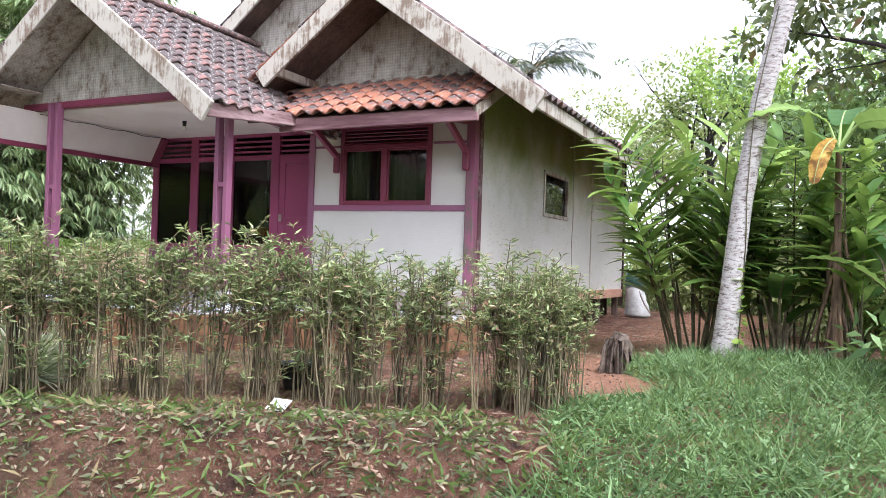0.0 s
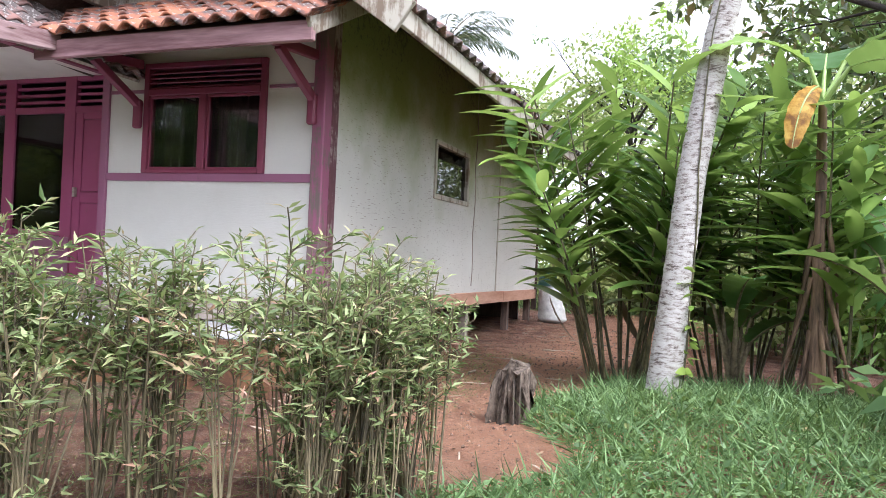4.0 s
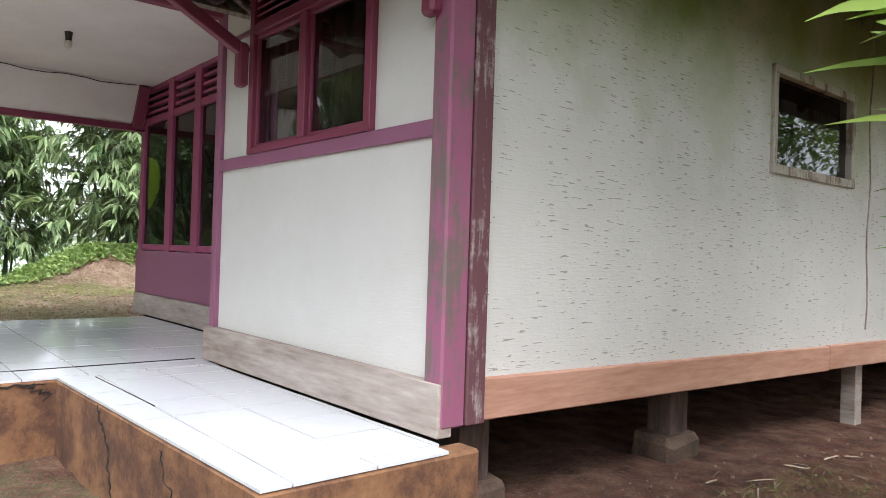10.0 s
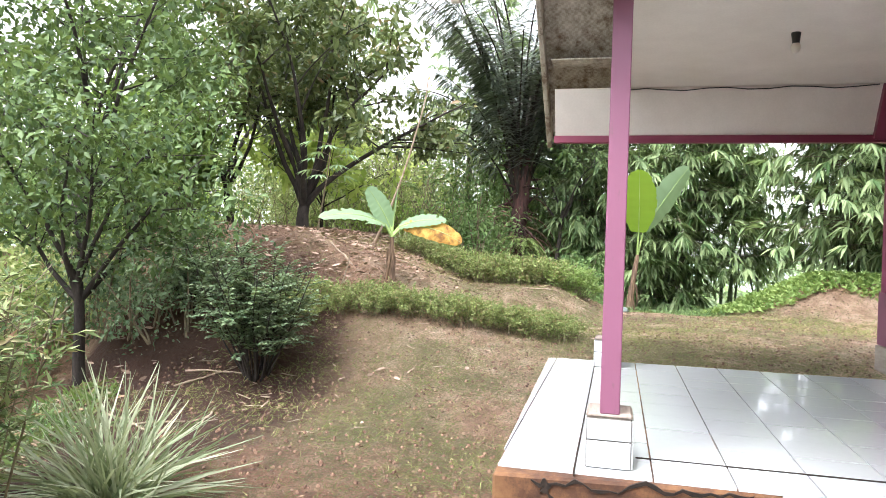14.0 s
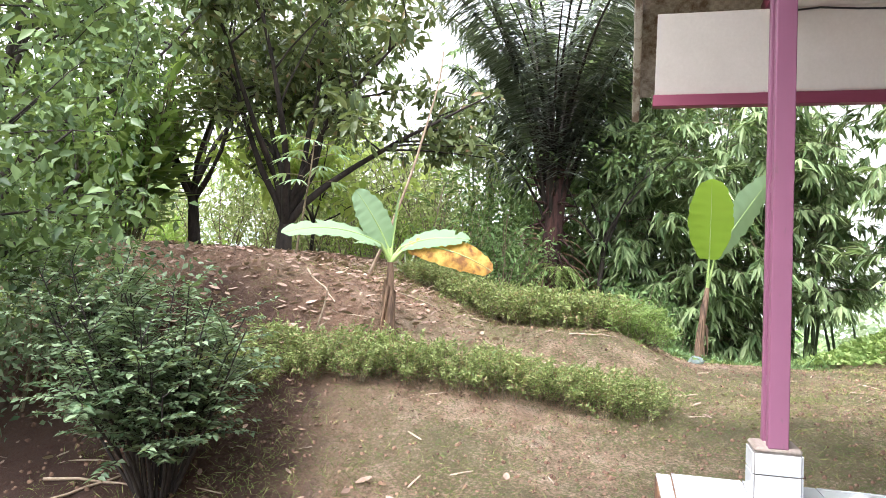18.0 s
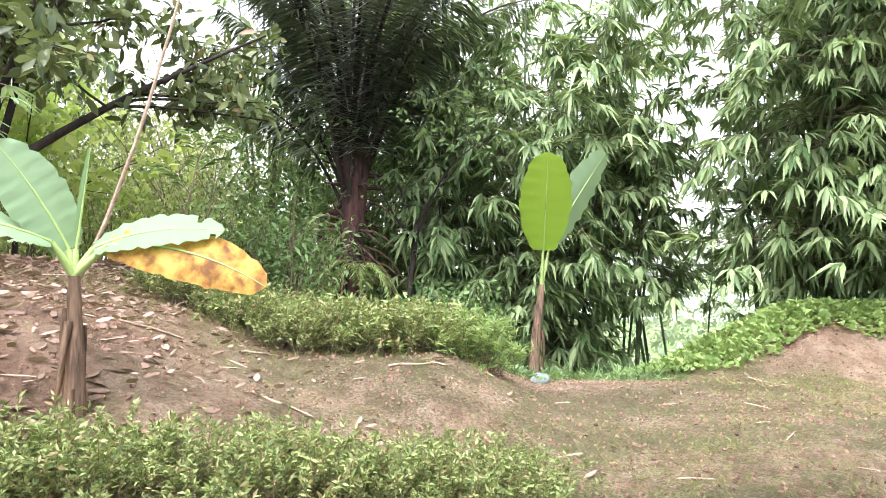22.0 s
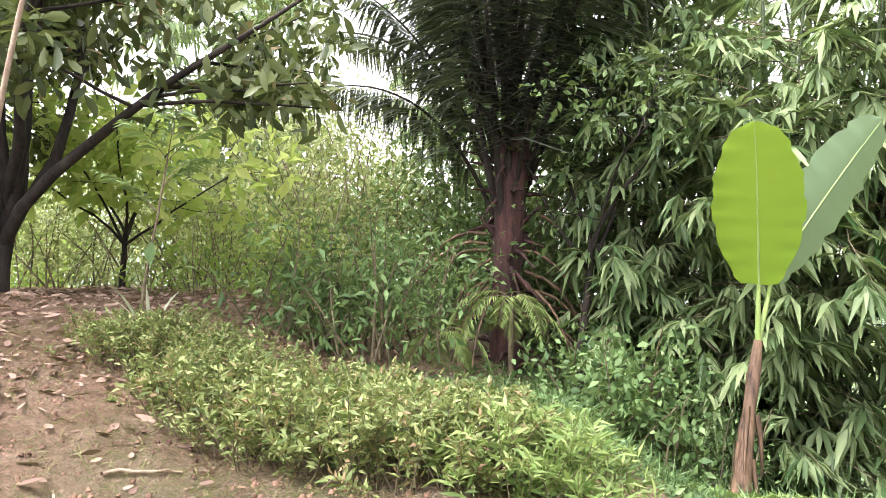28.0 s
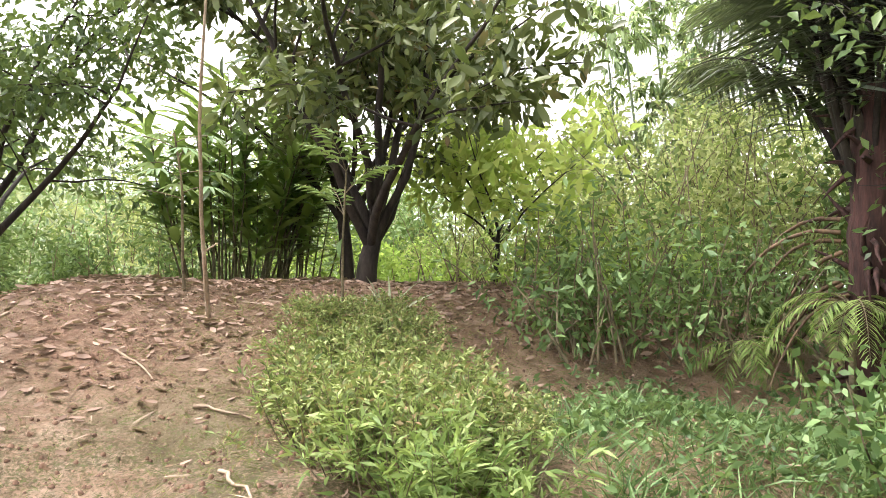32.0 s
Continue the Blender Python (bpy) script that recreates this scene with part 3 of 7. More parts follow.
gx, gy = grade(-17.0, 7.0, 260, 1500, 26), grade(-10.5, 13.0, 250, 1500, 26)
X, Y = np.meshgrid(gx, gy, indexing="ij")
Z = land(X, Y)
rs = np.random.RandomState(3)
near = (X > -17) & (X < 7) & (Y > -10.5) & (Y < 13)
Z = Z + np.where(near, rs.normal(0, 0.006, Z.shape), 0)
i, j = np.meshgrid(np.arange(len(gx) - 1), np.arange(len(gy) - 1), indexing="ij")
n = len(gy)
g = Geo()
g.add(np.stack([X, Y, Z], -1), np.stack([i * n + j, (i + 1) * n + j, (i + 1) * n + j + 1, i * n + j + 1], -1))
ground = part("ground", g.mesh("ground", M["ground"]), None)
tagged(ground, "red clay yard with worn tracks and thin lawn", "ground", kind="structure")

# far hills across the valley; the farther ridge wears the painted haze
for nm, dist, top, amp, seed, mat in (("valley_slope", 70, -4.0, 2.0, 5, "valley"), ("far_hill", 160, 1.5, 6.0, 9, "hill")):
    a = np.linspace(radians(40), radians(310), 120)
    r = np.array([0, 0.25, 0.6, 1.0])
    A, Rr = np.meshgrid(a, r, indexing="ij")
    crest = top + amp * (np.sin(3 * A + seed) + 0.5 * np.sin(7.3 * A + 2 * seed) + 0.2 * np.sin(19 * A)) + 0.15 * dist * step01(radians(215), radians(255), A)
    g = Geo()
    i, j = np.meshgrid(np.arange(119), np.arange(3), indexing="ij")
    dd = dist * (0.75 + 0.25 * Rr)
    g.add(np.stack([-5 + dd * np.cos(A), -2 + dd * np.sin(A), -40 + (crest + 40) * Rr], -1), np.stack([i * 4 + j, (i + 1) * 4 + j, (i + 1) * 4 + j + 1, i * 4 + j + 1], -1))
    tagged(part("backdrop", g.mesh(nm, M[mat]), None), "green hillside across the valley, far ridge painted hazy", "hill", kind="structure")


# ---- the house ----
FL = 0.42   # porch floor
S0 = 0.06   # outer face of the side wall
EAST, BACK, WESTX, RECESS = 0.0, 8.4, -5.72, 0.60
RX, RZ = -1.0, 4.28          # bay ridge
ex, ez = 1.06, 2.76          # its low edge


def bay_z(x):
    return RZ - abs(x - RX) * (RZ - ez) / (ex - RX)


PX, PZ, PE = -4.02, 4.12, 2.55   # porch ridge, its low edge
PHALF = 2.18
MX, MZ = -2.85, 5.45             # main ridge


def main_z(x):
    return MZ - abs(x - MX) * 0.80


# side wall with the small window cut through
wall = thing("wall_east", label="white limewashed woven bamboo wall with green mould", category="wall", kind="structure")
WY0, WY1, WZ0, WZ1 = 2.68, 3.98, 1.735, 2.435
top = bay_z(0.0) - 0.08
for nm, y0, y1, z0, z1 in (("panel", 0.10, WY0, 0.50, top), ("panel", WY1, 5.56, 0.50, top), ("panel", WY0, WY1, 0.50, WZ0), ("panel", WY0, WY1, WZ1, top), ("panel", 5.61, BACK, 0.44, top)):
    part(nm, box(S0 - 0.06, S0, y0, y1, z0, z1, 0), M["side"], wall)
part("batten", box(S0 - 0.05, S0 + 0.012, 5.562, 5.608, 0.50, top), M["barge"], wall, "grey upright batten")
part("back_post", box(S0 - 0.06, S0 + 0.03, BACK, BACK + 0.09, 0.1, top), M["darkwood"], wall)
for y0, y1, dz in ((0.14, 3.6, 0.0), (3.61, 6.0, 0.006), (6.01, 8.45, 0.0)):
    part("skirting_plank", beam((S0 + 0.005, y0, 0.557 + dz - 0.02 * y0), (S0 + 0.005, y1, 0.557 + dz - 0.02 * y1), 0.05, 0.175), M["clayplank"], wall, "clay-stained skirting plank")
bm = bmesh.new()
for k in range(14):
    z0 = 0.66 + k * 0.19
    beam((S0 + 0.004, 4.31 + 0.025 * math.sin(k * 1.3), z0), (S0 + 0.004, 4.31 + 0.025 * math.sin((k + 1) * 1.3), z0 + 0.195), 0.012, 0.008, 0, bm=bm)
part("wire", bm, M["plank"], wall, "thin wire running down the wall")

swin = thing("window_1", (S0, WY0, WZ0), "small fixed window in a weathered white frame", "window", kind="structure")
w, hgt = WY1 - WY0, WZ1 - WZ0
fr = part("window_frame", box(-0.05, 0.025, 0, w, 0, 0.06), M["barge"], swin)
part("frame_bar", box(-0.05, 0.025, 0, w, hgt - 0.055, hgt), M["barge"], swin)
part("frame_bar", box(-0.05, 0.022, 0, 0.06, 0.06, hgt - 0.055), M["barge"], swin)
part("frame_bar", box(-0.05, 0.022, w - 0.06, w, 0.06, hgt - 0.055), M["barge"], swin)
gl = part("pane", box(-0.03, -0.025, 0.06, w - 0.06, 0.06, hgt - 0.055, 0), M["shadeglass"], swin)
gl.visible_shadow = False

# bay front wall
front = thing("wall_bay_front", label="white plastered bay wall with pink timber framing", category="wall", kind="structure")
X0, XW0, XW1, RAIL, WTOP = -2.25, -1.76, -0.465, 1.70, 2.69
ftop = 3.05
for x0, x1, z0, z1 in ((X0 + 0.08, 0.0, 0.63, RAIL - 0.07), (X0 + 0.08, XW0, RAIL, ftop), (XW1, 0.0, RAIL, ftop), (XW0, XW1, WTOP, ftop)):
    part("panel", box(x0, x1, 0.0, 0.06, z0, z1, 0), M["white"], front)
part("rail", box(X0 + 0.08, 0.0, -0.022, 0.05, RAIL - 0.07, RAIL), M["pink"], front, "pink horizontal rail")
part("rail", box(XW1 + 0.02, 0.0, -0.014, 0.05, 2.43, 2.46, 0.003), M["pink"], front)
part("rail", box(X0 + 0.08, XW0 - 0.02, -0.014, 0.05, 2.43, 2.46, 0.003), M["pink"], front)
part("post", box(X0, X0 + 0.08, -0.03, 0.07, 0.6, ftop + 0.02), M["pink"], front, "pink corner post")
part("skirting_plank", box(X0 - 0.03, 0.11, -0.055, 0.02, 0.427, 0.64), M["plank"], front, "bare grey skirting plank")
cp = part("corner_post", box(0.0, 0.115, -0.045, 0.085, 0.46, ftop + 0.35, 0.01), M["pinkold"], front, "worn pink corner post")
part("corner_board", box(0.045, 0.122, 0.087, 0.19, 0.46, ftop + 0.35, 0.008), M["peeled"], front, "bare dark corner board")
part("wall_return", box(X0, X0 + 0.05, 0.072, RECESS - 0.04, 0.6, ftop), M["white"], front)

win = thing("window_2", (XW0, 0, RAIL), "two-pane window with louvred vent in a dark pink frame", "window", kind="structure")
W, H, HB = XW1 - XW0, WTOP - RAIL, 2.40 - RAIL
for x0, x1, z0, z1 in ((0, 0.055, 0, H), (W - 0.055, W, 0, H), (0.056, W - 0.056, 0.0, 0.035), (0.056, W - 0.056, HB, HB + 0.055), (0.056, W - 0.056, H - 0.05, H), (W / 2 - 0.036, W / 2 + 0.036, 0.036, HB - 0.001)):
    part("frame_bar", box(x0, x1, -0.035, 0.07, z0, z1), M["red"], win)
for x0, x1 in ((0.057, W / 2 - 0.038), (W / 2 + 0.038, W - 0.057)):
    for a, b_, c_, d_ in ((x0, x1, 0.037, 0.057), (x0, x1, HB - 0.024, HB - 0.002), (x0, x0 + 0.02, 0.058, HB - 0.025), (x1 - 0.02, x1, 0.058, HB - 0.025)):
        part("sash_bar", box(a, b_, -0.012, 0.03, c_, d_, 0.003), M["red"], win)
    p = part("pane", box(x0 + 0.02, x1 - 0.02, 0.006, 0.011, 0.058, HB - 0.025, 0), M["glass"], win)
    p.visible_shadow = False
for k in range(4):
    z = HB + 0.08 + k * 0.043
    part("vent_slat", beam((0.057, 0.0, z), (W - 0.057, 0.0, z), 0.05, 0.012, 0.002, roll=0.6), M["red"], win)
cur = Geo()
for x0, x1 in ((0.10, 0.36), (0.46, 0.60), (0.72, 1.05)):
    u = np.linspace(x0, x1, 30)
    yv = 0.10 + 0.018 * np.sin(u * 70)
    v = np.concatenate([np.stack([u, yv, 0 * u + 0.03], 1), np.stack([u, yv, 0 * u + HB], 1)])
    i = np.arange(29)
    cur.add(v, np.stack([i, i + 1, i + 31, i + 30], 1))
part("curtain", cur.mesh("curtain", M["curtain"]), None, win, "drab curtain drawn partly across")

# entrance wall, set back
ent = thing("wall_entrance", label="pink timber entrance wall with tall panes and slatted vents", category="wall", kind="structure")
y0, y1 = RECESS - 0.04, RECESS + 0.03
part("sill_plank", box(WESTX, X0 - 0.04, RECESS - 0.07, RECESS + 0.02, 0.43, 0.64), M["plank"], ent, "cream worn base plank")
for x in (WESTX, -4.92, -4.22, -3.36):
    wd = 0.11 if x == WESTX else 0.15
    part("mullion", box(x, x + wd, y0, y1, 0.645, 2.80), M["rose"], ent)
for z0, z1 in ((2.40, 2.47), (2.74, 2.82)):
    for x0, x1 in ((WESTX + 0.112, -4.922), (-4.768, -4.222), (-4.068, -3.362), (-3.208, X0 - 0.002)):
        part("transom", box(x0, x1, y0 + 0.004, y1 - 0.004, z0, z1), M["rose"], ent)
for x0, x1 in ((WESTX + 0.112, -4.922), (-4.768, -4.222), (-4.068, -3.362)):
    part("rail", box(x0, x1, y0 + 0.006, y1 - 0.006, 1.092, 1.15), M["rose"], ent)
    part("pane", box(x0, x1, RECESS - 0.012, RECESS - 0.006, 1.152, 2.398, 0), M["shadeglass"], ent).visible_shadow = False
for x0, x1 in ((WESTX + 0.112, -4.922), (-4.768, -4.222), (-4.068, -3.362), (-3.208, X0 - 0.002)):
    for k in range(3):
        part("vent_slat", beam((x0, RECESS, 2.525 + k * 0.075), (x1, RECESS, 2.525 + k * 0.075), 0.045, 0.028, 0.004), M["rose"], ent)
part("lower_panel", box(WESTX - 0.01, -3.215, y0 - 0.014, y0 - 0.002, 0.645, 1.085), M["pink"], ent, "plain pink lower panel")
part("upper_panel", box(WESTX, X0, RECESS, RECESS + 0.04, 2.825, 3.3, 0), M["white"], ent)
door = thing("door_1", (-3.205, RECESS - 0.03, 0.65), "closed solid pink wooden door", "door", kind="structure")
dw = X0 - 0.01 + 3.205
for x0, x1 in ((0, 0.10), (dw - 0.10, dw)):
    part("stile", box(x0, x1, 0, 0.045, 0, 1.80), M["rose"], door)
for z0, z1 in ((0, 0.16), (0.80, 0.92), (1.68, 1.80)):
    part("door_rail", box(0.101, dw - 0.101, 0.001, 0.044, z0, z1), M["rose"], door)
for z0, z1 in ((0.161, 0.799), (0.921, 1.679)):
    part("door_panel", box(0.101, dw - 0.101, 0.012, 0.034, z0, z1), M["rose"], door)
part("door_handle", box(0.03, 0.06, -0.04, 0.0, 0.86, 0.96), M["plank"], door, "small metal handle")

# the shell that closes the house
shell = thing("wall_shell", label="plain back and west walls of the house and rooms coloured dark for shade", category="wall", kind="structure")
part("west_wall", box(WESTX, WESTX + 0.06, RECESS + 0.035, BACK, 0.6, 3.05, 0), M["white"], shell)
part("back_wall", box(WESTX, S0 - 0.07, BACK - 0.06, BACK, 0.6, 3.4, 0), M["white"], shell)
# unseen boards added to keep light out from under the house
part("plinth", box(WESTX, WESTX + 0.05, RECESS + 0.04, BACK, -0.4, 0.6, 0), M["darkwood"], shell)
part("plinth", box(WESTX + 0.06, S0 - 0.3, BACK - 0.05, BACK, -0.2, 0.6, 0), M["darkwood"], shell)
part("inner_floor", box(WESTX + 0.07, S0 - 0.07, RECESS + 0.05, BACK - 0.07, 0.52, 0.60, 0), M["darkwood"], shell)
part("inner_floor", box(X0 + 0.06, S0 - 0.07, 0.07, RECESS + 0.045, 0.52, 0.60, 0), M["darkwood"], shell)
# room shade is put into the dark colour of these inner faces
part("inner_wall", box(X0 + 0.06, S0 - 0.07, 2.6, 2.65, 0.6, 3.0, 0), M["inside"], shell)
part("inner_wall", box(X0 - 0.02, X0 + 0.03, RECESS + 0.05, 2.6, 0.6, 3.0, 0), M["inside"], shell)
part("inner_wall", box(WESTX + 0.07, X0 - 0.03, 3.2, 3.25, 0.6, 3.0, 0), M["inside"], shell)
tagged(part("ceiling", box(WESTX + 0.07, S0 - 0.07, RECESS + 0.05, BACK - 0.07, 3.0, 3.03, 0), M["inside"]), "inner ceiling coloured near-black for room shade", "ceiling", kind="structure")
tagged(part("ceiling", box(X0 + 0.06, S0 - 0.07, 0.07, RECESS + 0.045, 3.0, 3.03, 0), M["inside"]), "inner ceiling of the bay coloured near-black for room shade", "ceiling", kind="structure")

# stilts and footing stones below the side wall
for y, kind_ in ((0.35, "stone"), (2.0, "stone"), (4.36, "post"), (6.63, "post"), (8.25, "post")):
    zg = lz(0.0, y)
    st = thing("house_stilt", (-0.17 if kind_ == "stone" else -0.05, y, zg), "short timber stilt under the raised house" if kind_ == "post" else "stone and timber footing under the raised house", "stilt", "stilts under the house")
    if kind_ == "stone":
        bm = box(-0.16, 0.13, -0.2, 0.16, -0.12, 0.13, 0.03)
        for v in bm.verts:
            v.co += Vector([random.uniform(-0.02, 0.02) for _ in range(3)])
        part("footing", bm, M["stone"], st)
        part("stilt", box(-0.1, 0.06, -0.09, 0.09, 0.12, 0.5 - zg), M["darkwood"], st)
    else:
        part("stilt", box(-0.05, 0.06, -0.06, 0.07, -0.1, 0.5 - zg), M["darkwood" if y > 6 else "plank"], st)
for x in (-1.4, -3.0, -4.6):
    for y in (2.2, 4.4, 6.6, 8.2):
        st = thing("house_stilt", (x, y, 0), "short timber stilt under the raised house", "stilt", "stilts under the house")
        part("stilt", box(-0.06, 0.06, -0.06, 0.06, -0.1, 0.52), M["darkwood"], st)

# ---- porch slab and tiles ----
MAINQ = [(-5.24, -2.16), (-1.95, -2.09), (-2.04, -0.955), (-2.04, RECESS - 0.07), (-5.24, RECESS - 0.07)]
STRIP = [(-2.035, -0.95), (0.25, -0.86), (0.24, 0.06), (0.115, 0.06), (0.115, -0.06), (-2.035, -0.06)]
porch = thing("floor_porch", label="raised porch slab in cracked ochre plaster, white tiled", category="porch", kind="structure")


def slab(poly, z0, z1):
    bm = prism(poly, "z", z0, z1)
    bmesh.ops.bevel(bm, geom=[e for e in bm.edges], offset=0.012, segments=1, affect="EDGES")
    return bm


part("slab", slab(MAINQ, -0.15, FL - 0.012), M["ochre"], porch)
part("slab", slab(STRIP, -0.15, FL - 0.014), M["ochre"], porch)


def clip(poly, a, b):
    """Keeps the part of a polygon to the left of a to b."""
    out = []
    for i in range(len(poly)):
        p, q = poly[i], poly[(i + 1) % len(poly)]
        sp = (b[0] - a[0]) * (p[1] - a[1]) - (b[1] - a[1]) * (p[0] - a[0])
        sq = (b[0] - a[0]) * (q[1] - a[1]) - (b[1] - a[1]) * (q[0] - a[0])
        if sp >= 0:
            out.append(p)
        if (sp >= 0) != (sq >= 0):
            t = sp / (sp - sq)
            out.append((p[0] + (q[0] - p[0]) * t, p[1] + (q[1] - p[1]) * t))
    return out


def shrink(poly, d):
    cx, cy = sum(p[0] for p in poly) / len(poly), sum(p[1] for p in poly) / len(poly)
    return [(x - math.copysign(min(d, abs(x - cx)), x - cx), y - math.copysign(min(d, abs(y - cy)), y - cy)) for x, y in poly]


TS = 0.325


def lay(edge, x0, y0, name):
    for i in range(20):
        for j in range(14):
            a, b_ = x0 + i * TS, y0 + j * TS
            q = [(a, b_), (a + TS, b_), (a + TS, b_ + TS), (a, b_ + TS)]
            for k in range(len(edge)):
                q = clip(q, edge[k], edge[(k + 1) % len(edge)])
                if len(q) < 3:
                    break
            if len(q) < 3:
                continue
            area = abs(sum(q[k][0] * q[(k + 1) % len(q)][1] - q[(k + 1) % len(q)][0] * q[k][1] for k in range(len(q)))) / 2
            if area < 0.004:
                continue
            dz = random.uniform(-0.0015, 0.0015)
            part(name, prism(shrink(q, 0.0038), "z", FL - 0.012, FL + dz), M["tile"], porch)


lay(MAINQ, -5.24 - 0.30, -1.76 - 2 * TS, "floor_tile")
lay([(-2.035, -0.95), (0.25, -0.86), (0.24, -0.06), (-2.035, -0.06)], -2.035 - 0.1, -0.95 - 0.12, "floor_tile")
# broken cracks in the plaster, lying on its face
def crack(a, b, wide, nrm, seed):
    """A jagged ribbon from a to b, wide in places and thin in others."""
    rc = random.Random(seed)
    a, b, nrm = Vector(a), Vector(b), Vector(nrm).normalized()
    d = (b - a).normalized()
    side = nrm.cross(d).normalized()
    bm_ = bmesh.new()
    rows, wob = [], 0.0
    for k in range(27):
        wob = 0.75 * wob + rc.uniform(-0.022, 0.022)
        c = a.lerp(b, k / 26) + side * wob + nrm * 0.003
        w_ = wide * rc.uniform(0.15, 1.0) * (0.25 if k in (0, 26) else 1.0)
        rows.append([bm_.verts.new(c + side * w_), bm_.verts.new(c - side * w_ * rc.uniform(0.4, 1.0))])
    for p, q_ in zip(rows, rows[1:]):
        bm_.faces.new((p[0], p[1], q_[1], q_[0]))
    r_ = bmesh.ops.extrude_face_region(bm_, geom=bm_.faces[:])
    for v in r_["geom"]:
        if isinstance(v, bmesh.types.BMVert):
            v.co -= nrm * 0.012
    part("crack", bm_, M["crackdark"], porch, "dark settlement crack")


CUTN, STRIPN, FRONTN = (0.997, 0.079, 0.0), (0.039, -0.999, 0.0), (0.021, -1.0, 0.0)
crack((-1.963, -1.86, 0.405), (-1.968, -1.78, -0.02), 0.026, CUTN, 1)
crack((-1.958, -1.93, 0.372), (-2.035, -1.0, 0.382), 0.011, CUTN, 2)
crack((-2.031, -1.055, 0.40), (-2.034, -1.005, 0.30), 0.014, CUTN, 3)
crack((-1.30, -0.921, 0.405), (-1.05, -0.911, 0.0), 0.020, STRIPN, 4)
crack((-0.55, -0.891, 0.36), (-0.30, -0.882, 0.02), 0.007, STRIPN, 5)
crack((-3.1, -2.115, 0.40), (-3.3, -2.119, 0.02), 0.010, FRONTN, 6)
for x0_, y0_, x1_, y1_, w_ in ((-2.34, -1.50, -2.335, -0.08, 0.009), (-1.94, -0.775, -1.06, -0.745, 0.004), (-5.1, -1.763, -2.0, -1.757, 0.005)):
    part("joint", beam((x0_, y0_, FL - 0.002), (x1_, y1_, FL - 0.002), w_, 0.012, 0), M["crackdark"], porch, "dark open joint between tiles")

# ---- porch posts ----
for px, py in ((-2.22, -1.62), (-4.98, -1.665)):
    post = thing("porch_post", (px, py, FL), "pink paired timber porch post on a white tiled base", "post", "porch posts")
    part("base", box(-0.095, 0.095, -0.095, 0.095, 0.0, 0.215, 0.004), M["grout"], post)
    for sx, sy in ((1, 0), (-1, 0), (0, 1), (0, -1)):
        for z0, z1 in ((0.005, 0.118), (0.124, 0.212)):
            if sx:
                bm = box(min(sx * 0.095, sx * 0.103), max(sx * 0.095, sx * 0.103), -0.092, 0.092, z0, z1, 0.002)
            else:
                bm = box(-0.092, 0.092, min(sy * 0.095, sy * 0.103), max(sy * 0.095, sy * 0.103), z0, z1, 0.002)
            part("base_tile", bm, M["tile"], post)
    part("mortar_cap", box(-0.098, 0.098, -0.098, 0.098, 0.214, 0.24, 0.01), M["plank"], post)
    for dx in (-0.068, 0.068):
        part("timber", box(dx - 0.029, dx + 0.029, -0.042, 0.042, 0.235, 2.44), M["pink"], post)
    for z in (0.49, 1.36):
        part("spacer", box(-0.0385, 0.0385, -0.033, 0.033, z, z + 0.05), M["pink"], post)


# ---- roofs ----
def pantile():
    """One S-shaped clay tile: 0.24 wide, 0.33 long, laid along -y falling, 15 mm thick."""
    u = np.linspace(0, 1, 8)
    prof = 0.034 * np.sin((u * 1.15 - 0.15) * 2 * np.pi) * (0.75 + 0.25 * u)
    v, f = [], []
    for yy, lift in ((0.0, 0.034), (0.33, 0.0)):
        for t_ in (0.0, -0.020):
            v += [(a * 0.245, yy, p + lift + t_) for a, p in zip(u, prof)]
    for k in range(7):
        f += [(k, k + 1, 17 + k, 16 + k), (8 + k, 24 + k, 25 + k, 9 + k), (k, 8 + k, 9 + k, k + 1)]
    return np.array(v), f


TV, TF = pantile()


def roof_slope(name, ridge_a, ridge_b, fall_a, fall_b, mat, parent, single=0, cut=None, lift=0.05):
    """Tiles a slope from its low edge (fall_a to fall_b) up to the ridge; the lowest ones as pieces of their own."""
    ra, rb, fa, fb = (Vector(p) for p in (ridge_a, ridge_b, fall_a, fall_b))
    along = (fb - fa)
    upv = (ra - fa)
    nx, ny = max(1, round(along.length / 0.20)), max(1, round(upv.length / 0.24))
    xa, ya = along.normalized(), upv.normalized()
    za = xa.cross(ya).normalized()
    if za.z < 0:
        za = -za
    me = bpy.data.meshes.new(name)
    me.from_pydata([tuple(q) for q in TV], [], TF)
    me.materials.append(mat)
    me.polygons.foreach_set("use_smooth", [True] * len(me.polygons))
    rest = Geo()
    for r in range(ny):
        for c_ in range(nx):
            p = fa + xa * (c_ + 0.0) * along.length / nx + upv * (r / ny) - ya * 0.05 + za * (lift + random.uniform(-0.004, 0.006))
            if cut and not cut(p):
                continue
            m = Matrix((xa, ya, za)).transposed().to_4x4()
            m.translation = p
            m = m @ Euler((random.uniform(-0.02, 0.02), random.uniform(-0.02, 0.02), random.uniform(-0.03, 0.03))).to_matrix().to_4x4()
            if single > 0:
                single -= 1
                ob = new("roof_tile", me)
                ob.parent = parent
                ob.matrix_basis = m
            else:
                mm = np.array(m)
                rest.add(TV @ mm[:3, :3].T + mm[:3, 3], TF)
    if rest.n:
        ob = part("roof_tiles", rest.mesh(name + "_rest", mat), None, parent)
        tagged(ob, kind="stuff")


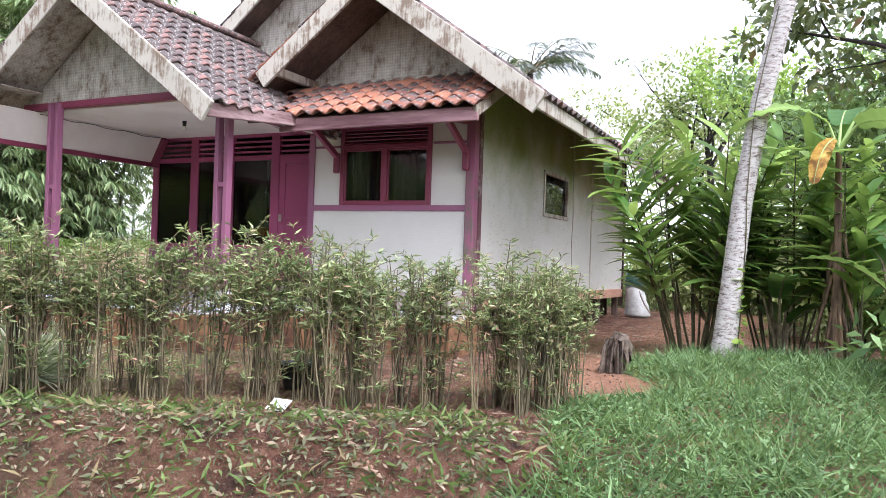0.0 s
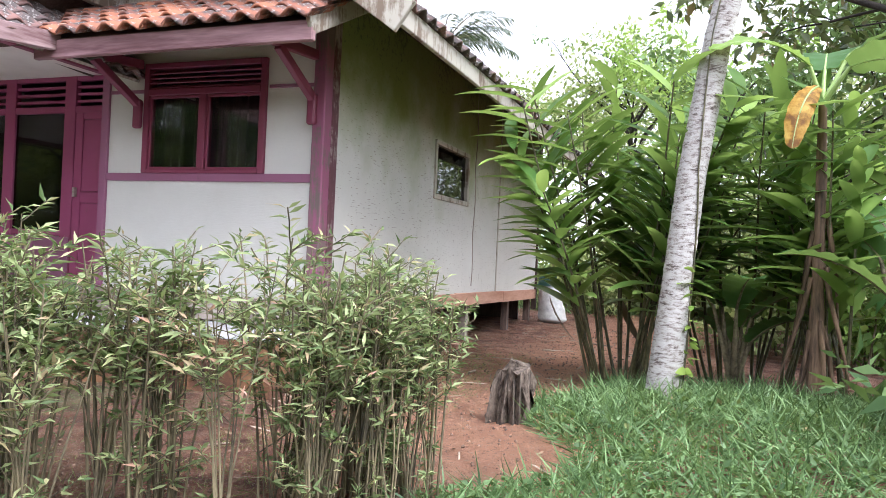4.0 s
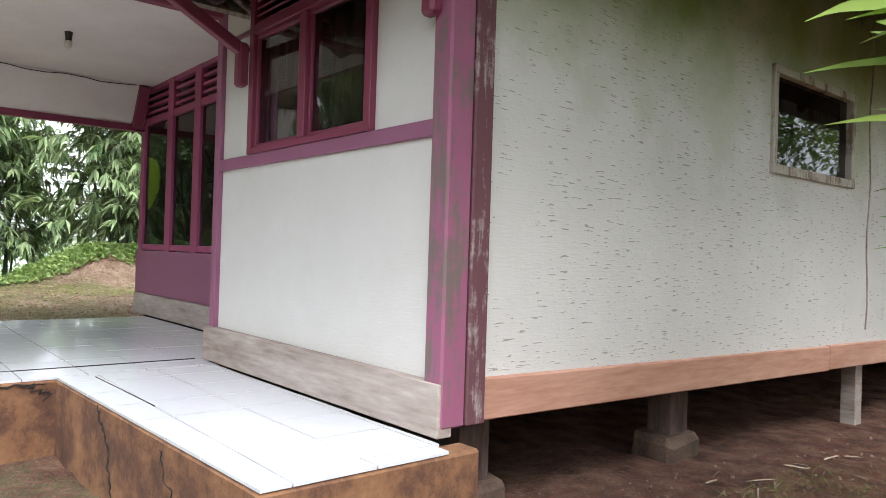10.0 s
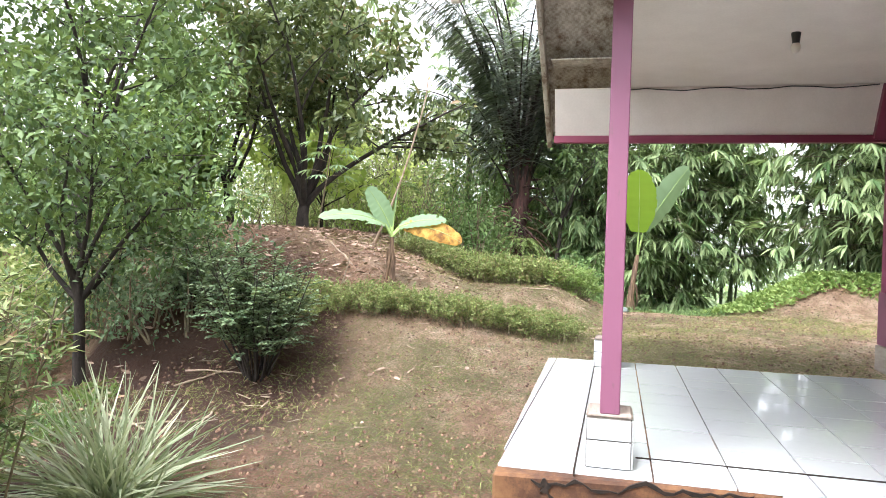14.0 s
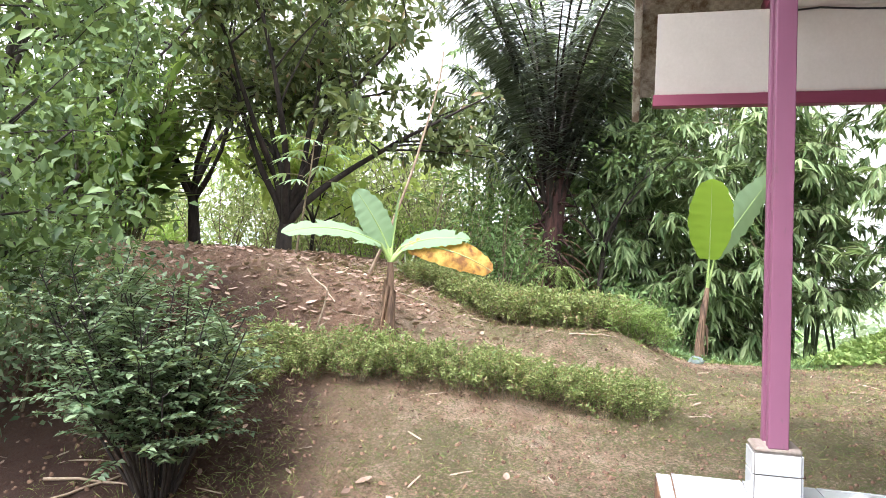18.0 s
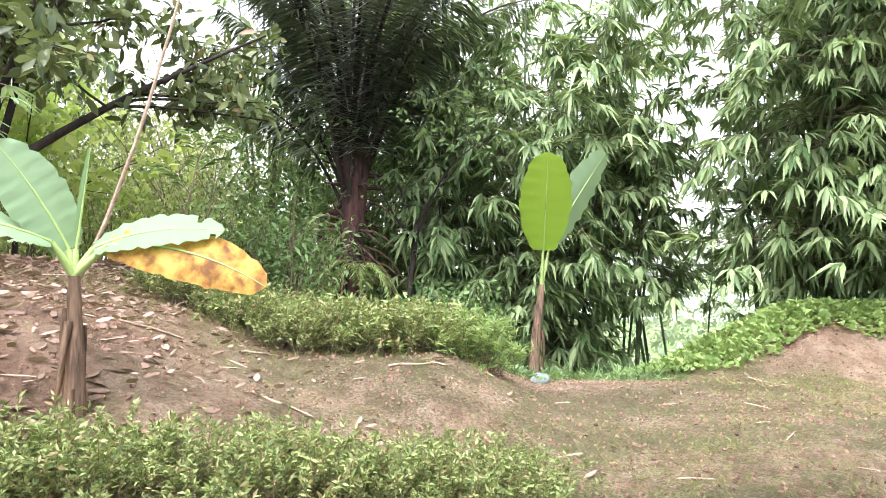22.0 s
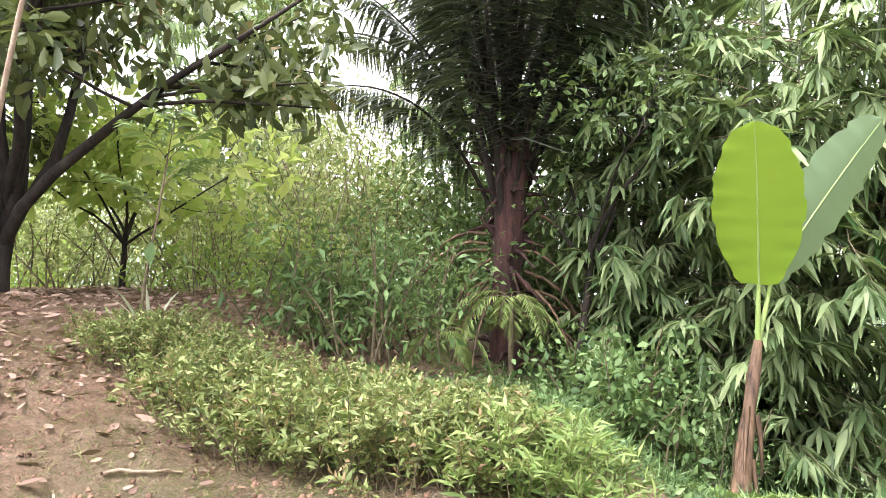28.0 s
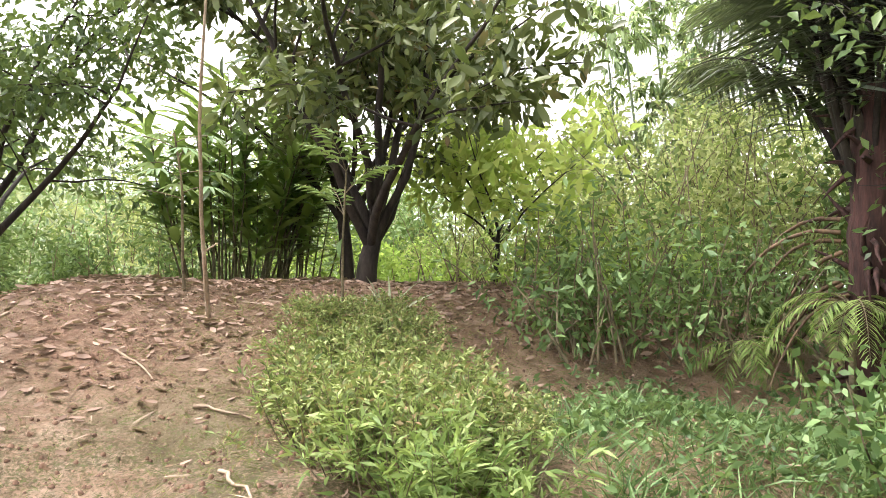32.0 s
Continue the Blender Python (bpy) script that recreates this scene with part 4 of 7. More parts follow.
def deck(parent, a, b, c_, d_, mat, th=0.03, label=""):
    """A thin boarded slope through four corners."""
    bm = bmesh.new()
    vs = [bm.verts.new(p) for p in (a, b, c_, d_)]
    f = bm.faces.new(vs)
    bm.normal_update()
    r = bmesh.ops.extrude_face_region(bm, geom=[f])
    n_ = f.normal.copy()
    s = -1 if n_.z > 0 else 1
    for v in r["geom"]:
        if isinstance(v, bmesh.types.BMVert):
            v.co += n_ * s * th
    bmesh.ops.recalc_face_normals(bm, faces=bm.faces)
    part("roof_deck", bm, mat, parent, label)


# bay roof, running back over the whole side wall
bay = thing("roof_bay", label="gabled clay tile roof over the bay and side wall", category="roof", kind="structure")
YF, YB = -0.80, 9.0
deck(bay, (RX, YF, RZ), (RX, YB, RZ), (ex, YB, ez), (ex, YF, ez), M["darkwood"])
deck(bay, (RX, YF, RZ), (RX, 2.2, RZ), (-3.1, 2.2, bay_z(-3.1)), (-2.95, YF, bay_z(-2.95)), M["darkwood"])
roof_slope("bay_east", (RX, YF, RZ), (RX, YB, RZ), (ex, YF, ez), (ex, YB, ez), M["roofold"], bay)
roof_slope("bay_west", (RX, 2.2, RZ), (RX, YF, RZ), (-2.95, 2.2, bay_z(-2.95)), (-2.95, YF, bay_z(-2.95)), M["roofnew"], bay)
part("barge_board", beam((RX + 0.02, YF - 0.03, RZ - 0.08), (ex + 0.08, YF - 0.03, ez - 0.10), 0.045, 0.24), M["barge"], bay, "weathered white barge board")
part("barge_board", beam((RX - 0.02, YF - 0.03, RZ - 0.08), (-2.42, YF - 0.03, bay_z(-2.42) - 0.08), 0.045, 0.22), M["barge"], bay, "weathered white barge board")
part("eave_board", beam((ex + 0.02, YF, ez - 0.06), (ex + 0.02, YB, ez - 0.06), 0.04, 0.15), M["barge"], bay, "weathered eave board")
for k in range(10):
    y = -0.3 + k * 0.95
    part("rafter", beam((RX + 0.1, y, RZ - 0.14), (ex, y, ez - 0.07), 0.05, 0.08), M["darkwood"], bay)
part("purlin", beam((-0.1, YF + 0.02, bay_z(-0.1) - 0.16), (-0.1, 2, bay_z(-0.1) - 0.16), 0.07, 0.10), M["barge"], bay)
part("purlin", beam((-2.2, YF + 0.02, bay_z(-2.2) - 0.14), (-2.2, 1.5, bay_z(-2.2) - 0.14), 0.07, 0.10), M["barge"], bay)
gab = thing("wall_bay_gable", label="grey flaking woven bamboo gable with white trim", category="wall", kind="structure")
part("panel", prism([(-2.5, 3.02), (0.5, 3.02), (0.5, bay_z(0.5) - 0.05), (RX, RZ - 0.06), (-2.5, bay_z(-2.5) - 0.05)], "y", 0.0, 0.03), M["weave"], gab)
part("trim_board", box(-2.45, 0.62, -0.05, -0.002, 3.14, 3.26), M["barge"], gab, "white trim board")

# tiled pent roof over the bay window
pent = thing("roof_pent", label="small orange clay tile pent roof over the window", category="roof", kind="structure")
deck(pent, (-2.45, -0.06, 3.16), (0.52, -0.06, 3.16), (0.52, -1.0, 2.63), (-2.45, -1.0, 2.63), M["darkwood"])
roof_slope("pent_tiles", (-2.45, -0.06, 3.16), (0.54, -0.06, 3.16), (-2.45, -1.02, 2.62), (0.54, -1.02, 2.62), M["roofnew"], pent, single=100, cut=lambda p: p.x > -1.95 - 0.9 * (p.y + 1.02))
part("eave_board", beam((-1.95, -1.0, 2.545), (0.55, -1.0, 2.555), 0.05, 0.14), M["eavex"], pent, "weathered pinkish eave board")
part("end_board", beam((0.53, -1.03, 2.58), (0.53, -0.06, 3.08), 0.04, 0.13), M["barge"], pent)
for x in (-1.82, -0.02):
    part("bracket", beam((x + 0.03, -0.04, 2.30), (x + 0.03, -0.60, 2.60), 0.06, 0.07), M["red"], pent, "dark red sloping bracket")
    part("bracket_foot", box(x - 0.01, x + 0.07, -0.10, -0.036, 2.10, 2.36, 0.015), M["red"], pent)
    part("bracket_arm", beam((x + 0.03, -0.04, 2.68), (x + 0.03, -0.95, 2.60), 0.06, 0.08), M["red"], pent)

# porch roof
def prism_y(poly, lo, hi):
    return prism(poly, "y", lo, hi)


pr = thing("roof_porch", label="gabled porch roof with dark mossy clay tiles", category="roof", kind="structure")
PYF, PYB = -2.28, 1.6
for s in (1, -1):
    ax, bx = PX, PX + s * PHALF
    deck(pr, (ax, PYF, PZ), (ax, PYB, PZ), (bx, PYB, PE), (bx, PYF, PE), M["weave"], 0.025, "woven bamboo lining")
    if s > 0:
        roof_slope("porch_east", (ax, PYF, PZ), (ax, PYB, PZ), (bx, PYF, PE), (bx, PYB, PE), M["roofold"], pr, single=190)
    else:
        roof_slope("porch_west", (ax, PYB, PZ), (ax, PYF, PZ), (bx, PYB, PE), (bx, PYF, PE), M["roofold"], pr)
    part("barge_board", beam((ax + s * 0.01, PYF - 0.02, PZ - 0.07), (bx + s * 0.03, PYF - 0.02, PE - 0.09), 0.045, 0.24), M["barge"], pr, "weathered white barge board")
part("ridge_cap", beam((PX, PYF, PZ + 0.10), (PX, PYB, PZ + 0.10), 0.20, 0.07, 0.02), M["roofold"], pr)
part("eave_beam", beam((-1.86, PYF, PE - 0.06), (-1.74, -0.98, PE + 0.06), 0.06, 0.14), M["eavey"], pr, "weathered eave beam")
part("cross_beam", beam((-2.22, -1.57, PE + 0.12), (-2.22, 0.50, PE + 0.12), 0.08, 0.12), M["red"], pr)
part("tie_beam", box(-5.62, -2.5, -1.66, -1.54, 2.80, 2.88), M["red"], pr, "dark pink tie beam")
part("gable_panel", prism([(-5.62, 2.88), (-2.42, 2.88), (PX, PZ - 0.06)], "y", -1.61, -1.58), M["weave"], pr, "flaking woven bamboo gable panel")
part("ceiling_panel", box(-5.44, -2.42, -1.57, RECESS - 0.01, 2.785, 2.80, 0), M["ceil"], pr, "cream ceiling boards")
part("drop_panel", prism_y([(-5.64, 2.385), (-5.42, 2.783), (-5.45, 2.795), (-5.665, 2.39)], PYF + 0.08, RECESS - 0.05), M["ceil"], pr, "cream sloping panel along the porch side")
bm = bmesh.new()
for k in range(12):
    ya, yb = PYF + 0.7 + k * 0.165, PYF + 0.7 + (k + 1) * 0.165
    beam((-5.41, ya, 2.762 + 0.012 * math.sin(k * 1.7)), (-5.41, yb, 2.762 + 0.012 * math.sin((k + 1) * 1.7)), 0.008, 0.008, 0, bm=bm)
part("wire", bm, M["black"], pr, "loose dark wire along the ceiling")
part("drop_trim", box(-5.68, -5.61, PYF + 0.07, RECESS - 0.04, 2.335, 2.40), M["red"], pr, "dark pink edging")
part("drop_end", beam((-5.62, RECESS - 0.12, 2.37), (-5.39, RECESS - 0.12, 2.77), 0.10, 0.07), M["red"], pr)
part("side_ceiling", prism([(-2.42, 2.785), (-2.42, 2.80), (-1.93, 2.60), (-1.93, 2.585)], "y", -1.57, RECESS - 0.01), M["ceil"], pr, "sloping cream ceiling boards")
part("soffit", box(-5.60, -5.2, PYF + 0.06, -1.68, 2.99, 3.0, 0), M["weave"], pr)
lamp = thing("ceiling_lamp_holder", (-3.93, -0.55, 2.785), "bare bulb holder on the porch ceiling", "lamp")
bm = bmesh.new()
bmesh.ops.create_cone(bm, cap_ends=True, segments=12, radius1=0.022, radius2=0.03, depth=0.07, matrix=Matrix.Translation((0, 0, -0.035)))
part("holder", bm, M["black"], lamp)
bm = bmesh.new()
bmesh.ops.create_uvsphere(bm, u_segments=12, v_segments=8, radius=0.03, matrix=Matrix.Translation((0, 0, -0.095)) @ Matrix.Diagonal((1, 1, 1.3, 1)))
part("bulb", bm, M["ceil"], lamp, smooth=True)

# main roof behind
mr = thing("roof_main", label="high main roof of orange and dark clay tiles", category="roof", kind="structure")
MYF, MYB = 0.45, 9.0
deck(mr, (MX, MYF, MZ), (MX, MYB, MZ), (-0.6, MYB, main_z(-0.6)), (-0.6, MYF, main_z(-0.6)), M["darkwood"])
deck(mr, (MX, MYF, MZ), (MX, MYB, MZ), (-6.1, MYB, main_z(-6.1)), (-6.1, MYF, main_z(-6.1)), M["darkwood"])
roof_slope("main_east", (MX, MYF, MZ), (MX, MYB, MZ), (-0.9, MYF, main_z(-0.9)), (-0.9, MYB, main_z(-0.9)), M["roofold"], mr)
roof_slope("main_west", (MX, MYB, MZ), (MX, MYF, MZ), (-6.1, MYB, main_z(-6.1)), (-6.1, MYF, main_z(-6.1)), M["roofold"], mr)
part("barge_board", beam((MX, MYF - 0.02, MZ - 0.06), (-0.8, MYF - 0.02, main_z(-0.8) - 0.06), 0.04, 0.2), M["barge"], mr, "weathered white barge board")
part("barge_board", beam((MX, MYF - 0.02, MZ - 0.06), (-6.1, MYF - 0.02, main_z(-6.1) - 0.06), 0.04, 0.2), M["barge"], mr, "weathered white barge board")
part("gable_panel", prism([(-5.65, 3.05), (-0.1, 3.05), (-0.9, main_z(-0.9) - 0.05), (MX, MZ - 0.06), (-5.65, main_z(-5.65) - 0.05)], "y", 0.92, 0.95), M["weave"], mr, "weathered woven bamboo gable")
part("gable_strut", box(-2.45, -2.35, 0.86, 0.915, 3.2, 5.0), M["barge"], mr)


# ---- plants ----
def bent(a, way, length, n, droop, rng, wob=0.03):
    """Points of a stem that starts along way and bends down."""
    p, d = np.array(a, float), np.array(way, float)
    d /= np.linalg.norm(d)
    out = [p.copy()]
    for k in range(n):
        d = d + np.array([0, 0, -droop / n]) + rng.normal(0, wob, 3)
        d /= np.linalg.norm(d)
        p = p + d * length / n
        out.append(p.copy())
    return np.array(out)


def along_path(pts, s):
    """Places and directions at fractions s of a polyline."""
    s = np.clip(np.asarray(s, float), 0, 0.999) * (len(pts) - 1)
    i = s.astype(int)
    f = (s - i)[:, None]
    return pts[i] * (1 - f) + pts[i + 1] * f, pts[i + 1] - pts[i]


def plant(name, at, label, category, parts, group=""):
    ob = thing(name, at, label, category, group)
    for nm, me, lab in parts:
        if isinstance(nm, tuple):
            top_ = part(nm[0], me[0], None, ob, lab)
            part(nm[1], me[1], None, top_)
        else:
            p_ = part(nm, me, None, ob, lab)
            if nm in JOINED:
                tagged(p_, kind="stuff")
    return ob


JOINED = {"twig_frame", "foliage", "crown", "blades"}


def hedge_clump(seed, height, spread, stems, leaves, mat, size, low=0.45, tpl=None, lean=0.10, twig=2, thick=0.0065, tight=1.0):
    rng = np.random.RandomState(seed)
    tpl = tpl or (np.array([(0, 0, 0), (-0.125, 0.42, 0.05), (0, 1, -0.22), (0, 0.42, -0.02), (0.125, 0.42, 0.05)]), [(0, 1, 2, 3), (0, 3, 2, 4)])
    gs, gl = Geo(), Geo()
    for k in range(stems):
        a = rng.uniform(0, 2 * np.pi)
        r = spread * math.sqrt(rng.uniform(0, 1))
        base = np.array([r * math.cos(a), r * math.sin(a), -0.03])
        hh = height * rng.uniform(0.70, 1.08)
        pts = bent(base * [tight, tight, 1], (base[0] * (1.9 - 1.1 * tight) + rng.normal(0, lean), base[1] * (1.9 - 1.1 * tight) + rng.normal(0, lean), 1), hh, 7, 0.0, rng, 0.05)
        gs.tube(pts, np.linspace(thick, thick * 0.4, 8), 4)
        for m in range(twig):
            s0 = rng.uniform(0.5, 0.9)
            p, d = along_path(pts, [s0])
            tw = bent(p[0], d[0] / np.linalg.norm(d[0]) + rng.normal(0, 0.45, 3), hh * rng.uniform(0.15, 0.28), 3, 0.0, rng, 0.08)
            gs.tube(tw, thick * 0.35, 3)
            nl = max(3, leaves // 4)
            pp, dd = along_path(tw, rng.uniform(0.2, 1, nl))
            w = dd / (np.linalg.norm(dd, axis=1, keepdims=True) + 1e-9) * 0.6 + unit(nl, rng, -0.4, 0.9)
            gl.leaves(tpl, pp, w, unit(nl, rng, 0.3, 1), size * rng.uniform(0.6, 1.25, nl))
        nl = leaves
        s = low + (1 - low) * rng.uniform(0, 1, nl) ** 0.6
        pp, dd = along_path(pts, s)
        w = dd / (np.linalg.norm(dd, axis=1, keepdims=True) + 1e-9) * 0.35 + unit(nl, rng, -0.5, 0.8)
        gl.leaves(tpl, pp + rng.normal(0, 0.012, (nl, 3)), w, unit(nl, rng, 0.3, 1), size * rng.uniform(0.6, 1.3, nl))
    return [("twig_frame", gs.mesh("stems", M["stem"]), ""), ("foliage", gl.mesh("leaves", mat), "")]


def scatter(tpl, mat, name, label, area, count, size, up=(0.2, 1.0), keep=None, seed=1, clump=0.0, lift=0.0, category="grass", flat=False):
    """Blades or leaves strewn over a stretch of ground; nobody could count them."""
    rng = np.random.RandomState(seed)
    x, y = rng.uniform(area[0], area[1], count), rng.uniform(area[2], area[3], count)
    if clump:
        c = rng.uniform(0, 1, (max(1, count // 14), 2)) * [[area[1] - area[0], area[3] - area[2]]] + [[area[0], area[2]]]
        who = rng.randint(0, len(c), count)
        x, y = c[who, 0] + rng.normal(0, clump, count), c[who, 1] + rng.normal(0, clump, count)
    if keep is not None:
        ok = keep(x, y, rng.uniform(0, 1, count))
        x, y = x[ok], y[ok]
    n_ = len(x)
    pos = np.stack([x, y, land(x, y) + lift], 1)
    if flat:
        way = unit(n_, rng, -0.05, 0.22)
        upv = unit(n_, rng, 0.65, 1.0)
    else:
        way, upv = unit(n_, rng, *up), unit(n_, rng, -0.3, 1.0)
    g_ = Geo()
    g_.leaves(tpl, pos, way, upv, rng.uniform(*size, n_))
    ob = part(name, g_.mesh(name, mat), None)
    return tagged(ob, label, category, kind="stuff")


def blob_leaves(g_, tpl, centres, radii, count, size, rng, droop=-0.2):
    """Leaves gathered round many small tufts, hanging outwards."""
    centres, radii = np.asarray(centres), np.asarray(radii)
    who = rng.randint(0, len(centres), count)
    u = unit(count, rng)
    r = radii[who] * rng.uniform(0.15, 1, count) ** 0.6
    pos = centres[who] + u * r[:, None]
    way = u * 0.7 + unit(count, rng) * 0.8 + [0, 0, droop]
    g_.leaves(tpl, pos, way, unit(count, rng, 0.2, 1), size * rng.uniform(0.6, 1.3, count))


def tree(seed, height, fork, spread, trunk_r, mat, leaf, count, tpl=LEAF_S, lean=(0, 0), limbs=6, tuft=0.45, bark="bark", top=1.0, twigs=5, low=0.0, hang=-0.2):
    rng = np.random.RandomState(seed)
    gt, gl = Geo(), Geo()
    tr = bent((0, 0, -0.15), (lean[0], lean[1], 1), fork + 0.15, 6, 0, rng, 0.05)
    gt.tube(tr, np.linspace(trunk_r * 1.25, trunk_r * 0.85, 7), 9)
    tufts, tr_ = [], []
    for k in range(limbs):
        a = 2 * np.pi * (k + rng.uniform(-0.3, 0.3)) / limbs
        out = rng.uniform(0.35, 1.0)
        d = np.array([math.cos(a) * out, math.sin(a) * out, rng.uniform(0.8, 1.4) * top])
        start = tr[-1] if k % 2 else tr[-2]
        ln = math.hypot(spread * out, (height - fork) * 0.75) * 0.9
        lb = bent(start, d, ln, 8, 0.15, rng, 0.10)
        gt.tube(lb, np.linspace(trunk_r * 0.55, trunk_r * 0.10, 9), 6)
        tufts += [lb[-1], lb[-2], lb[-3]]
        tr_ += [tuft, tuft, tuft * 0.8]
        for m in range(twigs):
            s = rng.uniform(0.25 + low, 1.0)
            p, dd = along_path(lb, [s])
            w = dd[0] / np.linalg.norm(dd[0]) * 0.6 + unit(1, rng, -0.25, 0.7)[0]
            tw = bent(p[0], w, ln * rng.uniform(0.25, 0.5), 5, 0.2, rng, 0.12)
            gt.tube(tw, np.linspace(trunk_r * 0.16, trunk_r * 0.05, 6), 4)
            for q in (2, 3, 4, 5):
                tufts.append(tw[q])
                tr_.append(tuft * rng.uniform(0.5, 1.1))
            for z_ in range(3):
                p2, d2 = along_path(tw, [rng.uniform(0.2, 1)])
                t3 = bent(p2[0], d2[0] / np.linalg.norm(d2[0]) * 0.4 + unit(1, rng, -0.3, 0.6)[0], tuft * 1.3, 3, 0.2, rng, 0.15)
                gt.tube(t3, trunk_r * 0.035, 3)
                tufts += [t3[2], t3[3]]
                tr_ += [tuft * 0.6, tuft * 0.6]
    blob_leaves(gl, tpl, tufts, tr_, count, leaf, rng, hang)
    return [("trunk", gt.mesh("trunk", M[bark]), ""), ("crown", gl.mesh("crown", mat), "")]


def ginger(seed, stems, height, spread, mat, leaf=0.48, lean=0.35):
    rng = np.random.RandomState(seed)
    out = []
    for k in range(stems):
        gs, gl = Geo(), Geo()
        a = rng.uniform(0, 2 * np.pi)
        r = spread * math.sqrt(rng.uniform(0, 1))
        o = np.array([math.cos(a), math.sin(a), 0])
        hh = height * rng.uniform(0.6, 1.05)
        pts = bent(o * r + [0, 0, -0.05], o * lean * rng.uniform(0.2, 1.0) + [0, 0, 1], hh, 9, 0.25 * rng.uniform(0, 1.4), rng, 0.025)
        gs.tube(pts, np.linspace(0.016, 0.006, 10), 5)
        nl = 17
        s = np.linspace(0.42, 1.0, nl) + rng.uniform(-0.01, 0.01, nl)
        p, d = along_path(pts, s)
        d = d / (np.linalg.norm(d, axis=1, keepdims=True) + 1e-9)
        ax = unit(1, rng, -0.1, 0.1)[0]
        side = np.cross(d, ax)
        side /= np.linalg.norm(side, axis=1, keepdims=True) + 1e-9
        side *= np.where(np.arange(nl) % 2, 1, -1)[:, None]
        gl.leaves(LONG, p, d * 0.6 + side * 0.95 + rng.normal(0, 0.16, (nl, 3)), d + [0, 0, 0.6], leaf * rng.uniform(0.75, 1.2, nl))
        out.append((("stem", "leaf_rank"), (gs.mesh("stem", M["gingerstem"]), gl.mesh("leaves", mat)), ""))
    return out


def paddle(length, half, way, start, droop, rng, torn=0.0, rows=22, fold=0.25, curl=0.0, roll=0.0):
    """One banana leaf blade with midrib, as two meshes' geometry: blade quads and rib path."""
    rib = bent(start, way, length, rows, droop, rng, 0.004)
    s = np.linspace(0, 1, rows + 1)
    w = half * np.clip(np.sin(np.pi * np.clip(0.06 + 0.9 * s, 0, 1)) ** 0.55, 0, 1)
    w = w * (1 + 0.035 * np.sin(3.1 * np.arange(rows + 1)) + 0.03 * np.sin(1.3 * np.arange(rows + 1) + 1))
    w[-1] = 0.01
    d = np.gradient(rib, axis=0)
    d /= np.linalg.norm(d, axis=1, keepdims=True)
    side = np.cross(d, [0, 0, 1.0])
    side /= np.linalg.norm(side, axis=1, keepdims=True) + 1e-9
    nrm = np.cross(side, d)
    side, nrm = side * math.cos(roll) + nrm * math.sin(roll), nrm * math.cos(roll) - side * math.sin(roll)
    v, f = [], []
    cols = (-1, -0.5, 0, 0.5, 1)
    for i_ in range(rows + 1):
        for c_ in cols:
            wig = 0.075 * half * math.sin(i_ * 2.2 + 3 * c_) * abs(c_)
            v.append(rib[i_] + side[i_] * w[i_] * c_ + nrm[i_] * (fold * abs(c_) * w[i_] - curl * c_ * c_ * w[i_] + wig))
    for i_ in range(rows):
        for c_ in range(4):
            if torn and rng.uniform() < torn and c_ in (0, 3):
                continue
            a = i_ * 5 + c_
            f.append((a, a + 1, a + 6, a + 5))
    return np.array(v), f, rib


def frond(gl, gs, start, way, length, droop, rng, leaflet=0.5, n=46, mat_w=1.0, hang=0.3, tpl=SLIVER, thick=1.0):
    """A feather palm frond: a stalk with leaflets on both sides."""
    rib = bent(start, way, length, 14, droop, rng, 0.012)
    gs.tube(rib, np.linspace(0.035, 0.008, 15) * length / 3 * thick, 5)
    s = np.linspace(0.2, 0.99, n)
    p, d = along_path(rib, s)
    d = d / np.linalg.norm(d, axis=1, keepdims=True)
    side = np.cross(d, [0, 0, 1.0])
    side /= np.linalg.norm(side, axis=1, keepdims=True) + 1e-9
    env = np.sin(np.pi * np.clip(0.12 + 0.86 * s, 0, 1)) ** 0.5
    for sg in (1, -1):
        w = side * sg + d * 0.75 + np.array([0, 0, -hang]) + rng.normal(0, 0.10, (n, 3))
        gl.leaves(tpl, p, w, np.array([[0, 0, 1.0]] * n) + rng.normal(0, 0.2, (n, 3)), leaflet * env * rng.uniform(0.85, 1.1, n), 0.42 * mat_w * leaflet)


